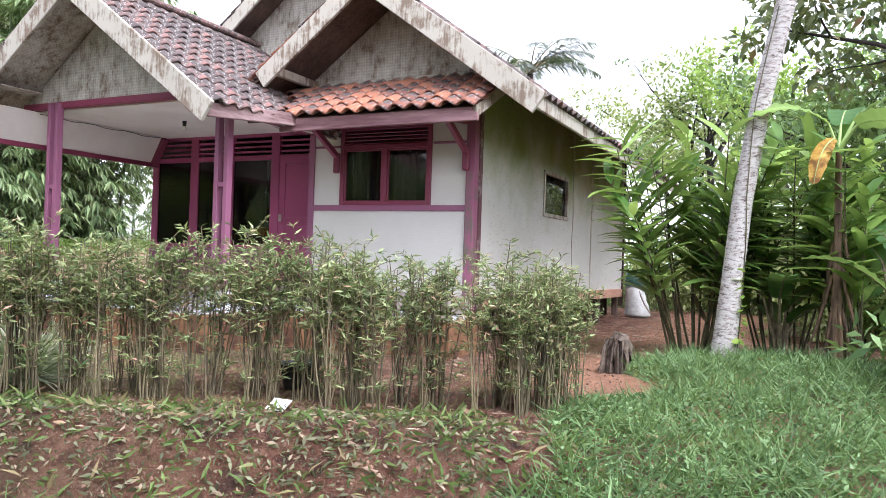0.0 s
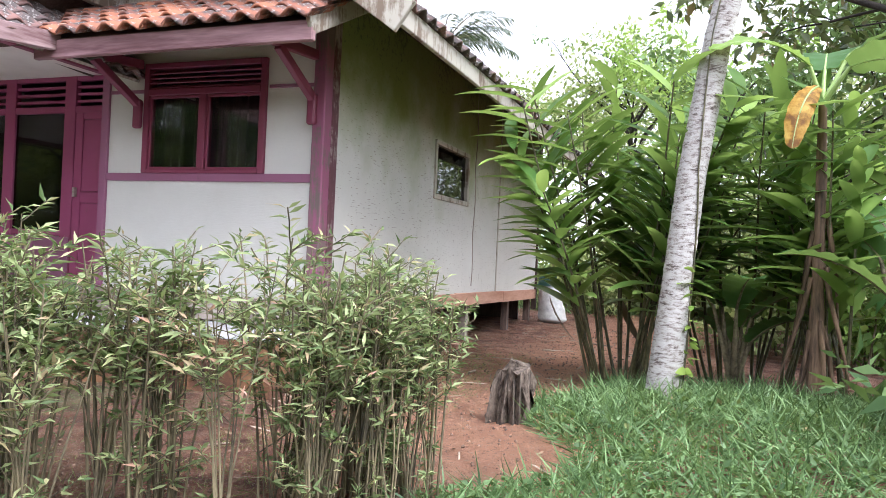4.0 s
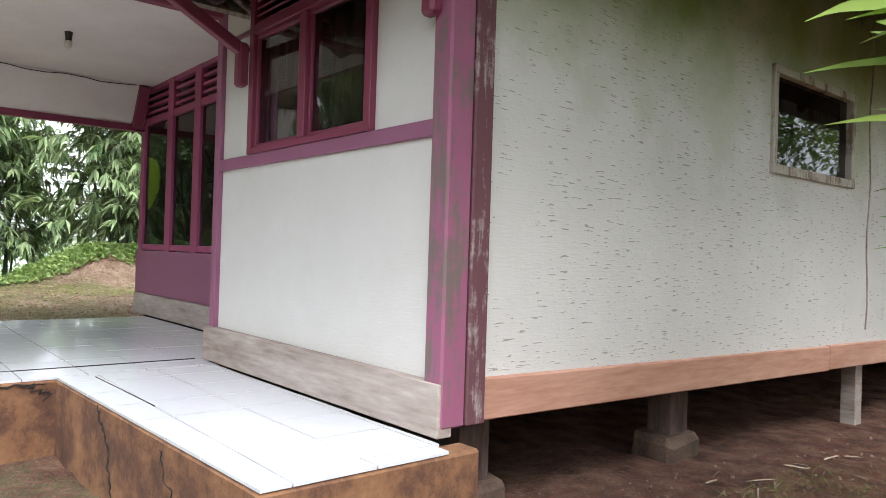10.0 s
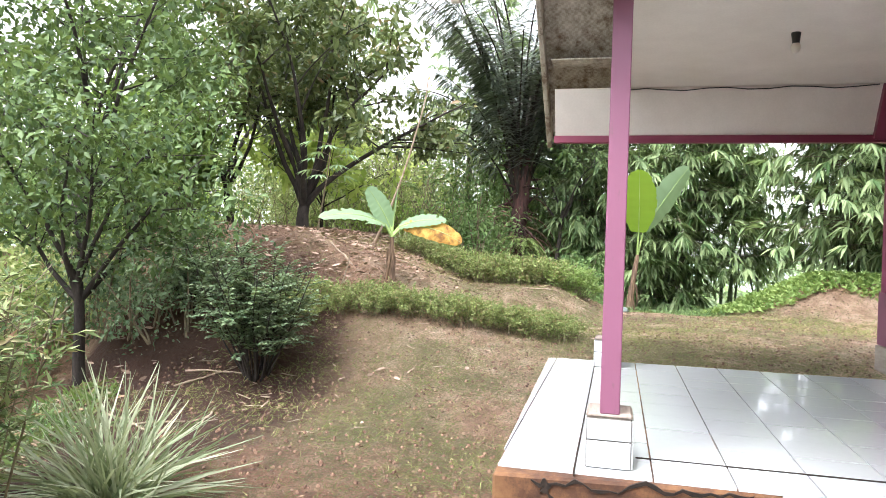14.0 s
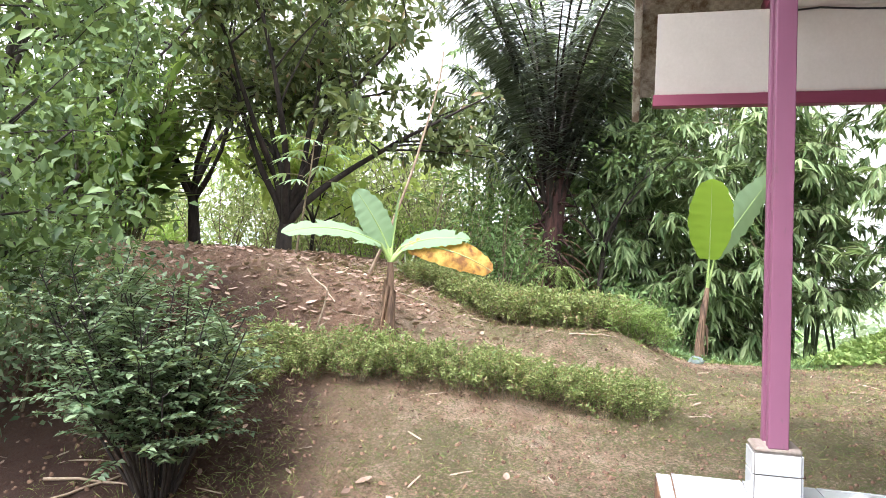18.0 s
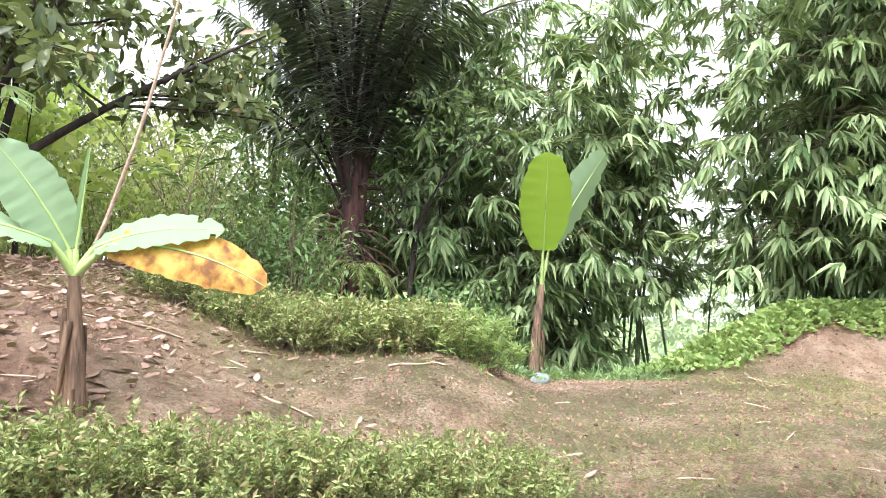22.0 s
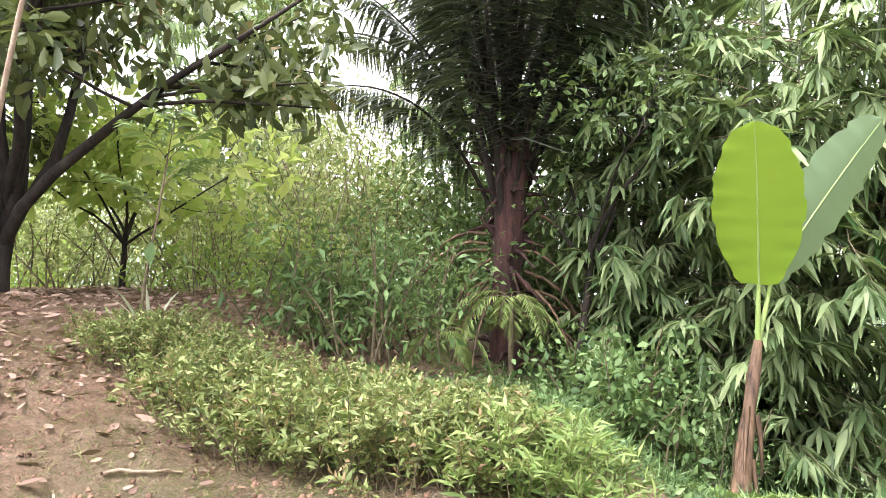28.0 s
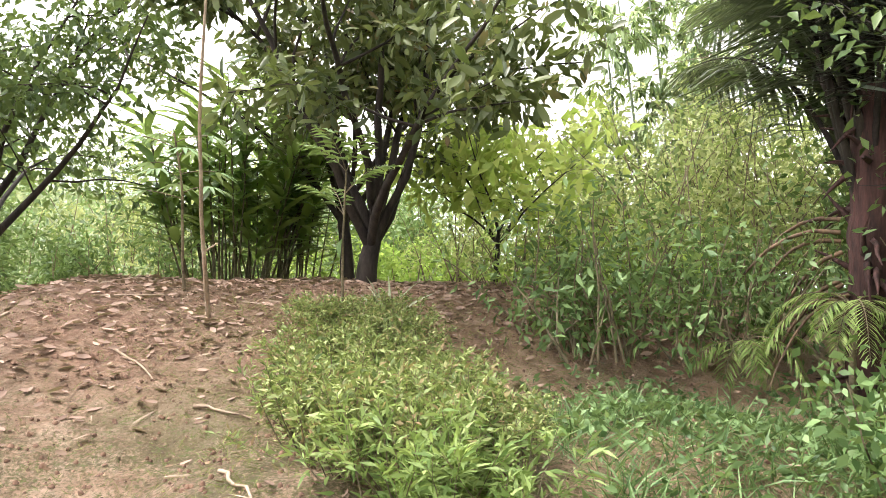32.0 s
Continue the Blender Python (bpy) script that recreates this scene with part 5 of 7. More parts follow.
def bamboo(seed, culms, height, spread, lean, fans, r=0.04, leaf=0.34, low=0.10, reach=1.5, tpl=None):
    """A clump of culms; side branches carry star-like fans of hanging leaves."""
    rng = np.random.RandomState(seed)
    out, gl, gb = [], Geo(), Geo()
    for k in range(culms):
        gs = Geo()
        a = rng.uniform(0, 2 * np.pi)
        rr = spread * math.sqrt(rng.uniform(0, 1))
        base = np.array([rr * math.cos(a), rr * math.sin(a), -0.2])
        hh = height * rng.uniform(0.7, 1.1)
        w = np.array([math.cos(a) * 0.12 + lean[0] * rng.uniform(0.3, 1.2), math.sin(a) * 0.12 + lean[1] * rng.uniform(0.3, 1.2), 1])
        pts = bent(base, w, hh, 22, 0.25 * rng.uniform(0.2, 1.5), rng, 0.012)
        rad = np.linspace(r, r * 0.3, 23) * rng.uniform(0.7, 1.2)
        rad[::2] *= 1.12
        gs.tube(pts, rad, 8)
        out.append(("culm", gs.mesh("culm", M["culm"]), ""))
        nb = fans // 4
        s = rng.uniform(low, 1.0, nb)
        p, d = along_path(pts, s)
        for q in range(nb):
            o = unit(1, rng, -0.1, 0.45)[0] + [lean[0], lean[1], 0]
            br = bent(p[q], o, rng.uniform(0.5, reach) * (1.15 - 0.5 * s[q]), 5, 0.5, rng, 0.08)
            gb.tube(br, [0.009, 0.008, 0.006, 0.005, 0.004, 0.002], 3)
            nf = 4
            fp, fd = along_path(br, rng.uniform(0.35, 1, nf))
            fp = fp + rng.normal(0, 0.07, (nf, 3))
            fd = fd / np.linalg.norm(fd, axis=1, keepdims=True) + rng.normal(0, 0.5, (nf, 3))
            side = np.cross(fd, [0, 0, 1.0])
            side /= np.linalg.norm(side, axis=1, keepdims=True) + 1e-9
            for an in (-1.15, -0.75, -0.4, -0.1, 0.2, 0.55, 0.95):
                w2 = fd * math.cos(an) + side * math.sin(an) + [0, 0, -0.38] + rng.normal(0, 0.14, (nf, 3))
                gl.leaves(tpl or FANLEAF, fp, w2, np.array([[0, 0, 1.0]] * nf) + rng.normal(0, 0.25, (nf, 3)), leaf * rng.uniform(0.6, 1.15, nf))
    out.append(("foliage", gl.mesh("leaves", M["bamboo"]), ""))
    out.append(("twig_frame", gb.mesh("branches", M["stem"]), ""))
    return out


FANLEAF = (np.array([(0, 0, 0), (-0.085, 0.42, 0.0), (0, 1, -0.28), (0, 0.42, -0.05), (0.085, 0.42, 0.0)]), [(0, 1, 2, 3), (0, 3, 2, 4)])


MANGO = blade((0, 0.35, 0.72, 1), (0.015, 0.165, 0.17, 0.01), 0.3, 0.18)


def thicket(seed, size, height, count, mat, leaf, stems=30, tpl=LEAF_S, bark="stem"):
    """A tangle of thin stems with leaves in uneven tufts."""
    rng = np.random.RandomState(seed)
    gs, gl = Geo(), Geo()
    c, r = [], []
    for k in range(stems):
        base = np.array([rng.uniform(-size[0], size[0]), rng.uniform(-size[1], size[1]), -0.1])
        hh = height * rng.uniform(0.45, 1.1)
        pts = bent(base, (rng.normal(0, 0.25), rng.normal(0, 0.25), 1), hh, 7, 0.35 * rng.uniform(0, 1.5), rng, 0.08)
        gs.tube(pts, np.linspace(0.014, 0.004, 8), 4)
        for q in range(2, 8):
            c.append(pts[q] + rng.normal(0, 0.12, 3))
            r.append(rng.uniform(0.14, 0.34) * (0.6 + 0.25 * height))
    blob_leaves(gl, tpl, c, r, count, leaf, rng, -0.1)
    return [("twig_frame", gs.mesh("stems", M[bark]), ""), ("foliage", gl.mesh("leaves", mat), "")]


def place(name, parts, x, y, label, category, group="", dz=0.0, turn=0.0):
    ob = plant(name, (x, y, lz(x, y) + dz), label, category, parts, group)
    ob.rotation_euler = (0, 0, turn)
    return ob


NARROW = (np.array([(0, 0, 0), (0.16, 0.42, 0.06), (0, 1, -0.15), (-0.16, 0.42, 0.06)]), [(0, 1, 2, 3)])
FLAT = blade((0, 0.35, 0.7, 1), (0.03, 0.2, 0.16, 0.01), 0.18, -0.12)

# ---- front hedge, on the edge of the bank and along the path ----
def cane_shrub(seed, height, canes, leaf):
    """Upright thin canes rising from a few tight roots, leafy in their upper half, with sprigs lower down."""
    rng = np.random.RandomState(seed)
    tpl = (np.array([(0, 0, 0), (-0.11, 0.40, 0.045), (0, 1, -0.25), (0, 0.42, -0.02), (0.11, 0.40, 0.045)]), [(0, 1, 2, 3), (0, 3, 2, 4)])
    gs, gl = Geo(), Geo()
    roots = rng.normal(0, 0.10, (4, 2))
    for k in range(canes):
        base = np.array([*(roots[k % 4] + rng.normal(0, 0.022, 2)), -0.03])
        hh = height * rng.uniform(0.78, 1.06)
        pts = bent(base, (rng.normal(0, 0.075), rng.normal(0, 0.075), 1), hh, 8, 0.0, rng, 0.03)
        r0 = rng.uniform(0.0040, 0.0085)
        gs.tube(pts, np.linspace(r0, r0 * 0.45, 9), 4)
        spots = [(rng.uniform(0.58, 0.98), rng.uniform(0.08, 0.24)) for _ in range(5)]
        for _ in range(2):
            if rng.uniform() < 0.5:
                spots.append((rng.uniform(0.12, 0.58), rng.uniform(0.08, 0.2)))
        for s0, ln in spots:
            p, d = along_path(pts, [s0])
            tw = bent(p[0], d[0] / np.linalg.norm(d[0]) * 0.7 + unit(1, rng, -0.1, 0.3)[0], ln, 3, 0.0, rng, 0.10)
            gs.tube(tw, r0 * 0.4, 3)
            nl = rng.randint(7, 13)
            pp, dd = along_path(tw, rng.uniform(0.25, 1, nl))
            w = dd / (np.linalg.norm(dd, axis=1, keepdims=True) + 1e-9) * 0.7 + unit(nl, rng, -0.5, 0.7)
            gl.leaves(tpl, pp, w, unit(nl, rng, 0.3, 1), leaf * rng.uniform(0.55, 1.3, nl))
        nl = 9
        pp, dd = along_path(pts, 0.55 + 0.45 * rng.uniform(0, 1, nl))
        gl.leaves(tpl, pp, dd / (np.linalg.norm(dd, axis=1, keepdims=True) + 1e-9) * 0.4 + unit(nl, rng, -0.5, 0.7), unit(nl, rng, 0.3, 1), leaf * rng.uniform(0.6, 1.3, nl))
    return [("twig_frame", gs.mesh("canes", M["cane"]), ""), ("foliage", gl.mesh("leaves", M["hedge"]), "")]


variants = [cane_shrub(40 + k, 1.20, 32, 0.064) for k in range(6)]
line = np.array([(-1.85, -4.85), (-1.2, -4.2), (-0.6, -3.72), (0.0, -3.38), (0.7, -3.14), (1.4, -3.0), (1.76, -2.84), (1.80, -2.60), (1.78, -2.36), (1.68, -2.20)])
cum = np.concatenate([[0], np.cumsum(np.linalg.norm(np.diff(line, axis=0), axis=1))])
rng = np.random.RandomState(8)
s, k = 0.0, 0
while s < cum[-1]:
    x, y = np.interp(s, cum, line[:, 0]), np.interp(s, cum, line[:, 1])
    late = y > -2.95
    x2, y2 = x + rng.normal(0, 0.04), y + rng.normal(0, 0.07)
    ob = thing("hedge_shrub", (x2, y2, lz(x2, y2)), "thin-stemmed hedge shrub with small green and reddish leaves", "shrub", "hedge along the bank")
    for nm, me, lab in variants[k % 6]:
        tagged(part(nm, me, None, ob), kind="stuff")
    sc = rng.uniform(0.90, 1.05) * float(np.interp(y, [-3.3, -3.0, -2.8, -2.1], [1.0, 0.92, 0.84, 0.80]))
    wd = 0.85 if late else 1.05
    ob.scale, ob.rotation_euler = (wd, wd, sc), (0, 0, rng.uniform(0, 6.28))
    k += 1
    s += rng.uniform(0.11, 0.17) if late else rng.uniform(0.25, 0.38)

# ---- grasses and weeds ----
def east_grass(x, y, u):
    edge = np.interp(y, [-9, -5.0, -3.9, -2.8, -1.5, 0.5, 4], [-1, 0.0, 1.75, 2.1, 2.25, 2.2, 2.6])
    return (x > edge + 0.25 * np.sin(3.1 * y)) & (u < 0.95)


scatter(GRASS, M["grass"], "grass", "lush green grass on the mound by the palm", (1.5, 6.5, -6.2, 1.2), 70000, (0.08, 0.23), (0.1, 0.95), east_grass, 11, 0.10)
scatter(GRASS, M["grass"], "grass", "green grass and seedlings below the bank", (-3.5, 6.5, -9.5, -5.0), 34000, (0.07, 0.19), (0.2, 1.0), None, 12, 0.12)
scatter(SLIVER, M["weed"], "weeds", "small weeds and grass on the bank", (-4.5, 2.4, -6.8, -3.0), 52000, (0.06, 0.15), (-0.1, 0.9), lambda x, y, u: (y < -3.3 + 0.45 * (x - 1.0)) & (y > -6.45 + 0.45 * (x - 1)) & (u < np.where(y < -4.5 + 0.45 * (x - 1), 0.8, 0.15)), 13, 0.11, 0.02, "weeds")
scatter(DIAMOND, M["weed"], "weeds", "low weeds among the grass", (1.9, 6, -6, 0.6), 2500, (0.04, 0.08), (0.0, 0.9), east_grass, 14, 0.10, 0.03, "weeds")


def yard(x, y, u):
    return (y > -3.55 + 0.45 * (x - 1.0)) & ~((x > -5.5) & (x < 0.45) & (y > -2.2)) & (x < 1.5) & (u < 0.5 + 0.5 * np.sin(1.3 * x + 2) * np.sin(1.1 * y))


scatter(GRASS, M["lawn"], "lawn_grass", "thin trodden lawn on the clay yard", (-13, 1.5, -5.5, 2.5), 170000, (0.025, 0.08), (0.1, 0.9), yard, 15, 0.12)
scatter(GRASS, M["grass"], "grass", "bright grass behind the house", (-4, 8, 10.8, 20), 9000, (0.1, 0.35), (0.4, 1.0), None, 16, 0.2)
scatter(DIAMOND, M["grass"], "weeds", "low broad-leaved weeds in the grass", (1.5, 6.5, -6.5, 1.0), 16000, (0.03, 0.065), (0.0, 0.8), east_grass, 14, 0.12, 0.05, "weeds")
# withered cuttings hanging over the edge of the bank, and crumbs of soil
scatter(NARROW, M["trash"], "hedge_cuttings", "withered cuttings hanging over the edge of the bank", (-4.5, 1.9, -6.2, -2.7), 22000, (0.03, 0.085), (-0.9, 0.3), lambda x, y, u: (np.abs(y + 3.77 - 0.45 * (x - 1.0)) < 0.42) & (u < 0.9), 17, 0.12, 0.03, "cuttings")
CRUMB = (np.array([(-0.5, -0.4, -0.2), (0.5, -0.5, -0.2), (0.45, 0.5, -0.2), (-0.4, 0.45, -0.2), (-0.3, -0.2, 0.45), (0.25, -0.3, 0.35), (0.3, 0.25, 0.5), (-0.2, 0.3, 0.3)]), [(4, 5, 6, 7), (0, 1, 5, 4), (1, 2, 6, 5), (2, 3, 7, 6), (3, 0, 4, 7)])
scatter(CRUMB, M["crumb"], "soil_crumbs", "crumbs of red clay on the trodden path", (0.1, 3.2, -3.4, 8), 2600, (0.006, 0.022), seed=18, lift=0.004, category="soil", flat=True)
scatter(CRUMB, M["crumb"], "soil_crumbs", "crumbs of clay over the yard", (-12.5, 1.2, -6.5, 2), 13000, (0.007, 0.030), keep=lambda x, y, u: ~((x > -5.4) & (y > -2.3)), seed=19, lift=0.004, category="soil", flat=True)
TWIG = (CRUMB[0] * [0.05, 1.0, 0.04], CRUMB[1])
scatter(TWIG, M["stick"], "twigs", "dry twigs strewn on the path and bank", (0.2, 3.0, -4.2, 8), 260, (0.06, 0.22), seed=25, lift=0.012, category="twigs", flat=True)
scatter(TWIG, M["stick"], "twigs", "dry twigs strewn over the yard", (-12, -3.5, -7.5, 1.5), 420, (0.06, 0.26), seed=26, lift=0.012, category="twigs", flat=True, keep=lambda x, y, u: ~((x > -5.4) & (y > -2.3)) & (u < 0.3 + 0.7 * step01(-2.8, -4.5, y)))
# fallen leaves
scatter(FLAT, M["litter"], "leaf_litter", "dry brown fallen leaves", (-13, -4, -8.5, -1.2), 11000, (0.035, 0.11), keep=lambda x, y, u: u < (0.025 + 0.9 * step01(-3.2, -5.2, y)) * np.where(x > -6.3, 0.12, 1.0), seed=21, lift=0.012, category="leaves", flat=True)
scatter(FLAT, M["scrap"], "leaf_litter", "dry leaves below the hedge", (-4, 2.2, -5.6, -2.8), 300, (0.04, 0.10), keep=lambda x, y, u: y < -2.95 + 0.45 * (x - 1), seed=22, lift=0.03, category="leaves", flat=True)
scatter(FLAT, M["scrap"], "leaf_litter", "leaf scraps on the trodden path", (0.3, 3.5, -3, 9), 420, (0.02, 0.06), seed=23, lift=0.008, category="leaves", flat=True)
scatter(FLAT, M["scrap"], "leaf_litter", "leaf scraps over the yard", (-12, 1, -5, 2), 6000, (0.015, 0.05), keep=yard, seed=24, lift=0.008, category="leaves", flat=True)

# ---- bananas ----
def banana(at, label, stem_h, stem_r, leaves, sheath_lean=(0, 0)):
    rng_ = np.random.RandomState(int(abs(at[0]) * 100))
    ob = thing("banana_plant", (at[0], at[1], lz(*at)), label, "banana plant", "banana plants")
    gs_ = Geo()
    st = bent((0, 0, -0.1), (*sheath_lean, 1), stem_h + 0.1, 12, 0, rng_, 0.01)
    gs_.tube(st, np.linspace(stem_r * 1.15, stem_r * 0.6, 13) * (1 + 0.06 * rng_.normal(0, 1, 13)), 10)
    for k_ in range(9):
        a_ = rng_.uniform(0, 6.28)
        p, d = along_path(st, [rng_.uniform(0.2, 0.85)])
        q = p[0] + np.array([math.cos(a_), math.sin(a_), 0]) * stem_r * 0.9
        gs_.tube(bent(q, (0.15 * math.cos(a_), 0.15 * math.sin(a_), -1), stem_h * 0.4, 4, 0.2, rng_, 0.06), [0.02, 0.018, 0.015, 0.01, 0.004], 4)
    part("stem", gs_.mesh("stem", M["pseudo"]), None, ob, "dry brown sheathed stem")
    for way, stalk, length, half, droop, mat, torn, fold, curl, roll in leaves:
        way = np.array(way, float)
        p1 = bent(st[-1], way * [0.6, 0.6, 1] + [0, 0, 0.5], stalk, 5, 0.15, rng_, 0.01)
        v, f, rib = paddle(length, half, way, p1[-1], droop, rng_, torn, fold=fold, curl=curl, roll=roll)
        gg, gr = Geo(), Geo()
        gg.add(v, f)
        lf = part("leaf", gg.mesh("leaf", M[mat]), None, ob, "torn yellow-brown dying leaf" if mat == "yellowleaf" else "")
        gr.tube(p1, np.linspace(0.022, 0.013, 6), 6)
        gr.tube(rib, np.linspace(0.009, 0.002, len(rib)), 5)
        part("midrib", gr.mesh("midrib", M["midrib"]), None, lf)
    return ob


# ---- by the path: palm, ginger, broad leaves, stump ----
rng = np.random.RandomState(5)
g = Geo()
pts = np.array([(0, 0, -0.2), (0.02, 0.01, 0.1), (0.07, 0.04, 0.8), (0.14, 0.08, 1.6), (0.28, 0.13, 2.6), (0.52, 0.18, 3.8), (0.85, 0.22, 5.2), (1.3, 0.25, 7.0), (1.8, 0.26, 8.6)])
s = np.linspace(0, 8, 150)
fine = np.stack([np.interp(s, range(9), pts[:, q]) for q in range(3)], 1)
rad = np.interp(s, [0, 1, 2, 8], [0.16, 0.13, 0.105, 0.085]) * (1 + 0.03 * (np.arange(150) % 5 == 0))
g.tube(fine, rad, 14)
gl, gs = Geo(), Geo()
for k in range(10):
    a = k * 2.4
    frond(gl, gs, fine[-1], (math.cos(a), math.sin(a), 0.9), 2.4, 1.2, rng, 0.55, 34)
vine = Geo()
vs = np.linspace(4, 90, 60).astype(int)
va = -1.2 + 0.9 * np.sin(np.linspace(0, 5, 60))
vine.tube(fine[vs] + np.stack([np.cos(va), np.sin(va), 0 * va], 1) * (rad[vs] + 0.006)[:, None], 0.006, 5)
vleaf = Geo()
vi = rng.randint(2, 26, 26)
vleaf.leaves(LEAF, (fine[vs] + np.stack([np.cos(va), np.sin(va), 0 * va], 1) * (rad[vs] + 0.02)[:, None])[vi], unit(26, rng, -0.4, 0.6) + [-0.5, -0.8, 0], unit(26, rng, 0.2, 1.0), rng.uniform(0.07, 0.14, 26))
place("areca_palm", [("vine", vine.mesh("vine", M["gingerstem"]), "thin climbing vine"), ("vine_leaves", vleaf.mesh("vine_leaves", M["lightleaf"]), ""), ("trunk", g.mesh("trunk", M["arecabark"]), "pale ringed bark with lichen"), ("twig_frame", gs.mesh("stalks", M["stem"]), ""), ("foliage", gl.mesh("fronds", M["ginger"]), "")], 2.83, 0.18, "slim leaning palm with pale ringed trunk", "palm")

g = Geo()
rng = np.random.RandomState(66)
pp = np.stack([rng.normal(0, 0.22, 9), rng.normal(0, 0.22, 9), rng.uniform(0.7, 1.3, 9)], 1)
g.leaves(LONG, pp, unit(9, rng, -1.0, -0.75), unit(9, rng, -0.2, 0.4), rng.uniform(0.3, 0.5, 9))
place("ginger_clump", ginger(61, 31, 2.6, 0.27, M["ginger"], 0.60, 0.38) + [("dry_leaves", g.mesh("dry_leaves", M["litter"]), "withered brown leaves hanging down")], 2.45, 1.15, "tall galangal clump with long bright leaves", "plant", "ginger clumps", turn=0.4)
place("ginger_clump", ginger(62, 17, 2.5, 0.45, M["ginger"], 0.62), 3.5, 1.65, "tall galangal clump with long bright leaves", "plant", "ginger clumps")
place("ginger_clump", ginger(63, 18, 2.3, 0.45, M["ginger"], 0.6), 4.35, 1.0, "tall dark green galangal clump", "plant", "ginger clumps")


def broad_plant(seed, leaves, stalk, length, half, mat, bright=None):
    rng_ = np.random.RandomState(seed)
    gs_, out = Geo(), []
    for k_ in range(leaves):
        a_ = 2.4 * k_ + rng_.uniform(-0.4, 0.4)
        st = bent((0, 0, 0), (0.25 * math.cos(a_), 0.25 * math.sin(a_), 1), stalk * rng_.uniform(0.5, 1.1), 6, 0.1, rng_, 0.02)
        gs_.tube(st, np.linspace(0.035, 0.014, 7), 6)
        v, f, rib = paddle(length * rng_.uniform(0.7, 1.1), half, (math.cos(a_) * 0.8, math.sin(a_) * 0.8, 0.9), st[-1], 1.1, rng_)
        gg = Geo()
        gg.add(v, f)
        gs_.tube(rib, np.linspace(0.012, 0.003, len(rib)), 4)
        out.append(("leaf", gg.mesh("leaf", mat if k_ != bright else M["yellowleaf"]), "yellowing leaf" if k_ == bright else ""))
    return [("twig_frame", gs_.mesh("stalks", M["stem"]), "")] + out


place("broad_leaf_plant", broad_plant(71, 7, 1.2, 0.85, 0.15, M["heliconia"]), 4.4, 0.2, "broad-leaved plant with drooping dark leaves", "plant", "broad-leaved plants")
place("broad_leaf_plant", broad_plant(72, 7, 0.7, 0.75, 0.15, M["heliconia"]), 3.35, 1.1, "broad-leaved plant with dark leaves", "plant", "broad-leaved plants")
place("broad_leaf_plant", broad_plant(73, 7, 1.7, 0.95, 0.17, M["heliconia"]), 5.0, 1.5, "tall broad-leaved plant with dark leaves", "plant", "broad-leaved plants")
banana((3.86, 0.55), "tall banana plant with a torn yellow leaf hanging down", 2.15, 0.05, [
    ((-0.22, -0.30, -0.10), 0.14, 0.60, 0.085, 2.2, "yellowleaf", 0.0, 0.1, 0.3, 0.6),
    ((0.55, -0.45, 0.15), 0.3, 0.95, 0.19, 1.2, "heliconia", 0.0, 0.2, 0.1, 0.5),
    ((-0.6, -0.3, 0.5), 0.3, 0.8, 0.16, 1.2, "ginger", 0.0, 0.2, 0.1, 0.4),
    ((0.8, 0.2, 0.7), 0.4, 1.1, 0.19, 1.3, "heliconia", 0.0, 0.2, 0.1, 0.0),
    ((0.1, 0.6, 0.6), 0.3, 0.9, 0.17, 1.2, "heliconia", 0.0, 0.2, 0.1, 0.0)])
for k, (x, y, hh, mt) in enumerate(((5.0, -0.9, 0.8, "shrubleaf"), (5.6, -0.2, 1.3, "heliconia"))):
    place("bush", thicket(196 + k, (0.6, 0.6), hh, 2600, M[mt], 0.18, 24, NARROW), x, y, "leafy green bush beside the path", "bush", "bushes")

bm = bmesh.new()
bmesh.ops.create_cone(bm, cap_ends=True, segments=16, radius1=0.16, radius2=0.12, depth=0.52, matrix=Matrix.Translation((0, 0, 0.09)))
bmesh.ops.subdivide_edges(bm, edges=bm.edges, cuts=4)
for v in bm.verts:
    nz = noise.noise(v.co * 9)
    v.co += Vector((v.co.x, v.co.y, 0)).normalized() * (nz * 0.085 + noise.noise(v.co * 24) * 0.03) + Vector((0, 0, noise.noise(v.co * 14) * 0.12 * (v.co.z > 0.2)))
stump = thing("tree_stump", (1.95, -0.68, lz(1.95, -0.68) - 0.02), "rough weathered tree stump beside the path", "stump")
part("stump_wood", bm, M["stumpwood"], stump)

pot = thing("plant_pot", (-0.08, -3.0, lz(-0.08, -3.0)), "crumpled black plastic plant pot behind the hedge", "pot")
g = Geo()
kk = np.linspace(0, 2 * np.pi, 19)
vv, ff = [], []
for q, (rad_, z_) in enumerate(((0.10, 0.0), (0.125, 0.1), (0.15, 0.2), (0.155, 0.21), (0.14, 0.2), (0.115, 0.1), (0.09, 0.03))):
    vv += [(rad_ * math.cos(a) * (1 + 0.05 * math.sin(3 * a)), rad_ * math.sin(a), z_ + 0.012 * math.sin(4 * a) * (z_ > 0.15)) for a in kk]
for q in range(6):
    ff += [(q * 19 + w_, q * 19 + w_ + 1, q * 19 + w_ + 20, q * 19 + w_ + 19) for w_ in range(18)]
g.add(vv, ff)
part("pot_shell", g.mesh("pot", M["black"]), None, pot)
bm = bmesh.new()
bmesh.ops.create_grid(bm, x_segments=6, y_segments=4, size=0.5)
for v in bm.verts:
    v.co = Vector((v.co.x * 0.16, v.co.y * 0.10, 0.03 + 0.02 * noise.noise(v.co * 6) + 0.06 * v.co.y))
wrapper = thing("litter_wrapper", (0.24, -3.62, lz(0.24, -3.62)), "crumpled white wrapper lying on the bank", "litter")
part("wrapper_sheet", bm, M["paper"], wrapper)

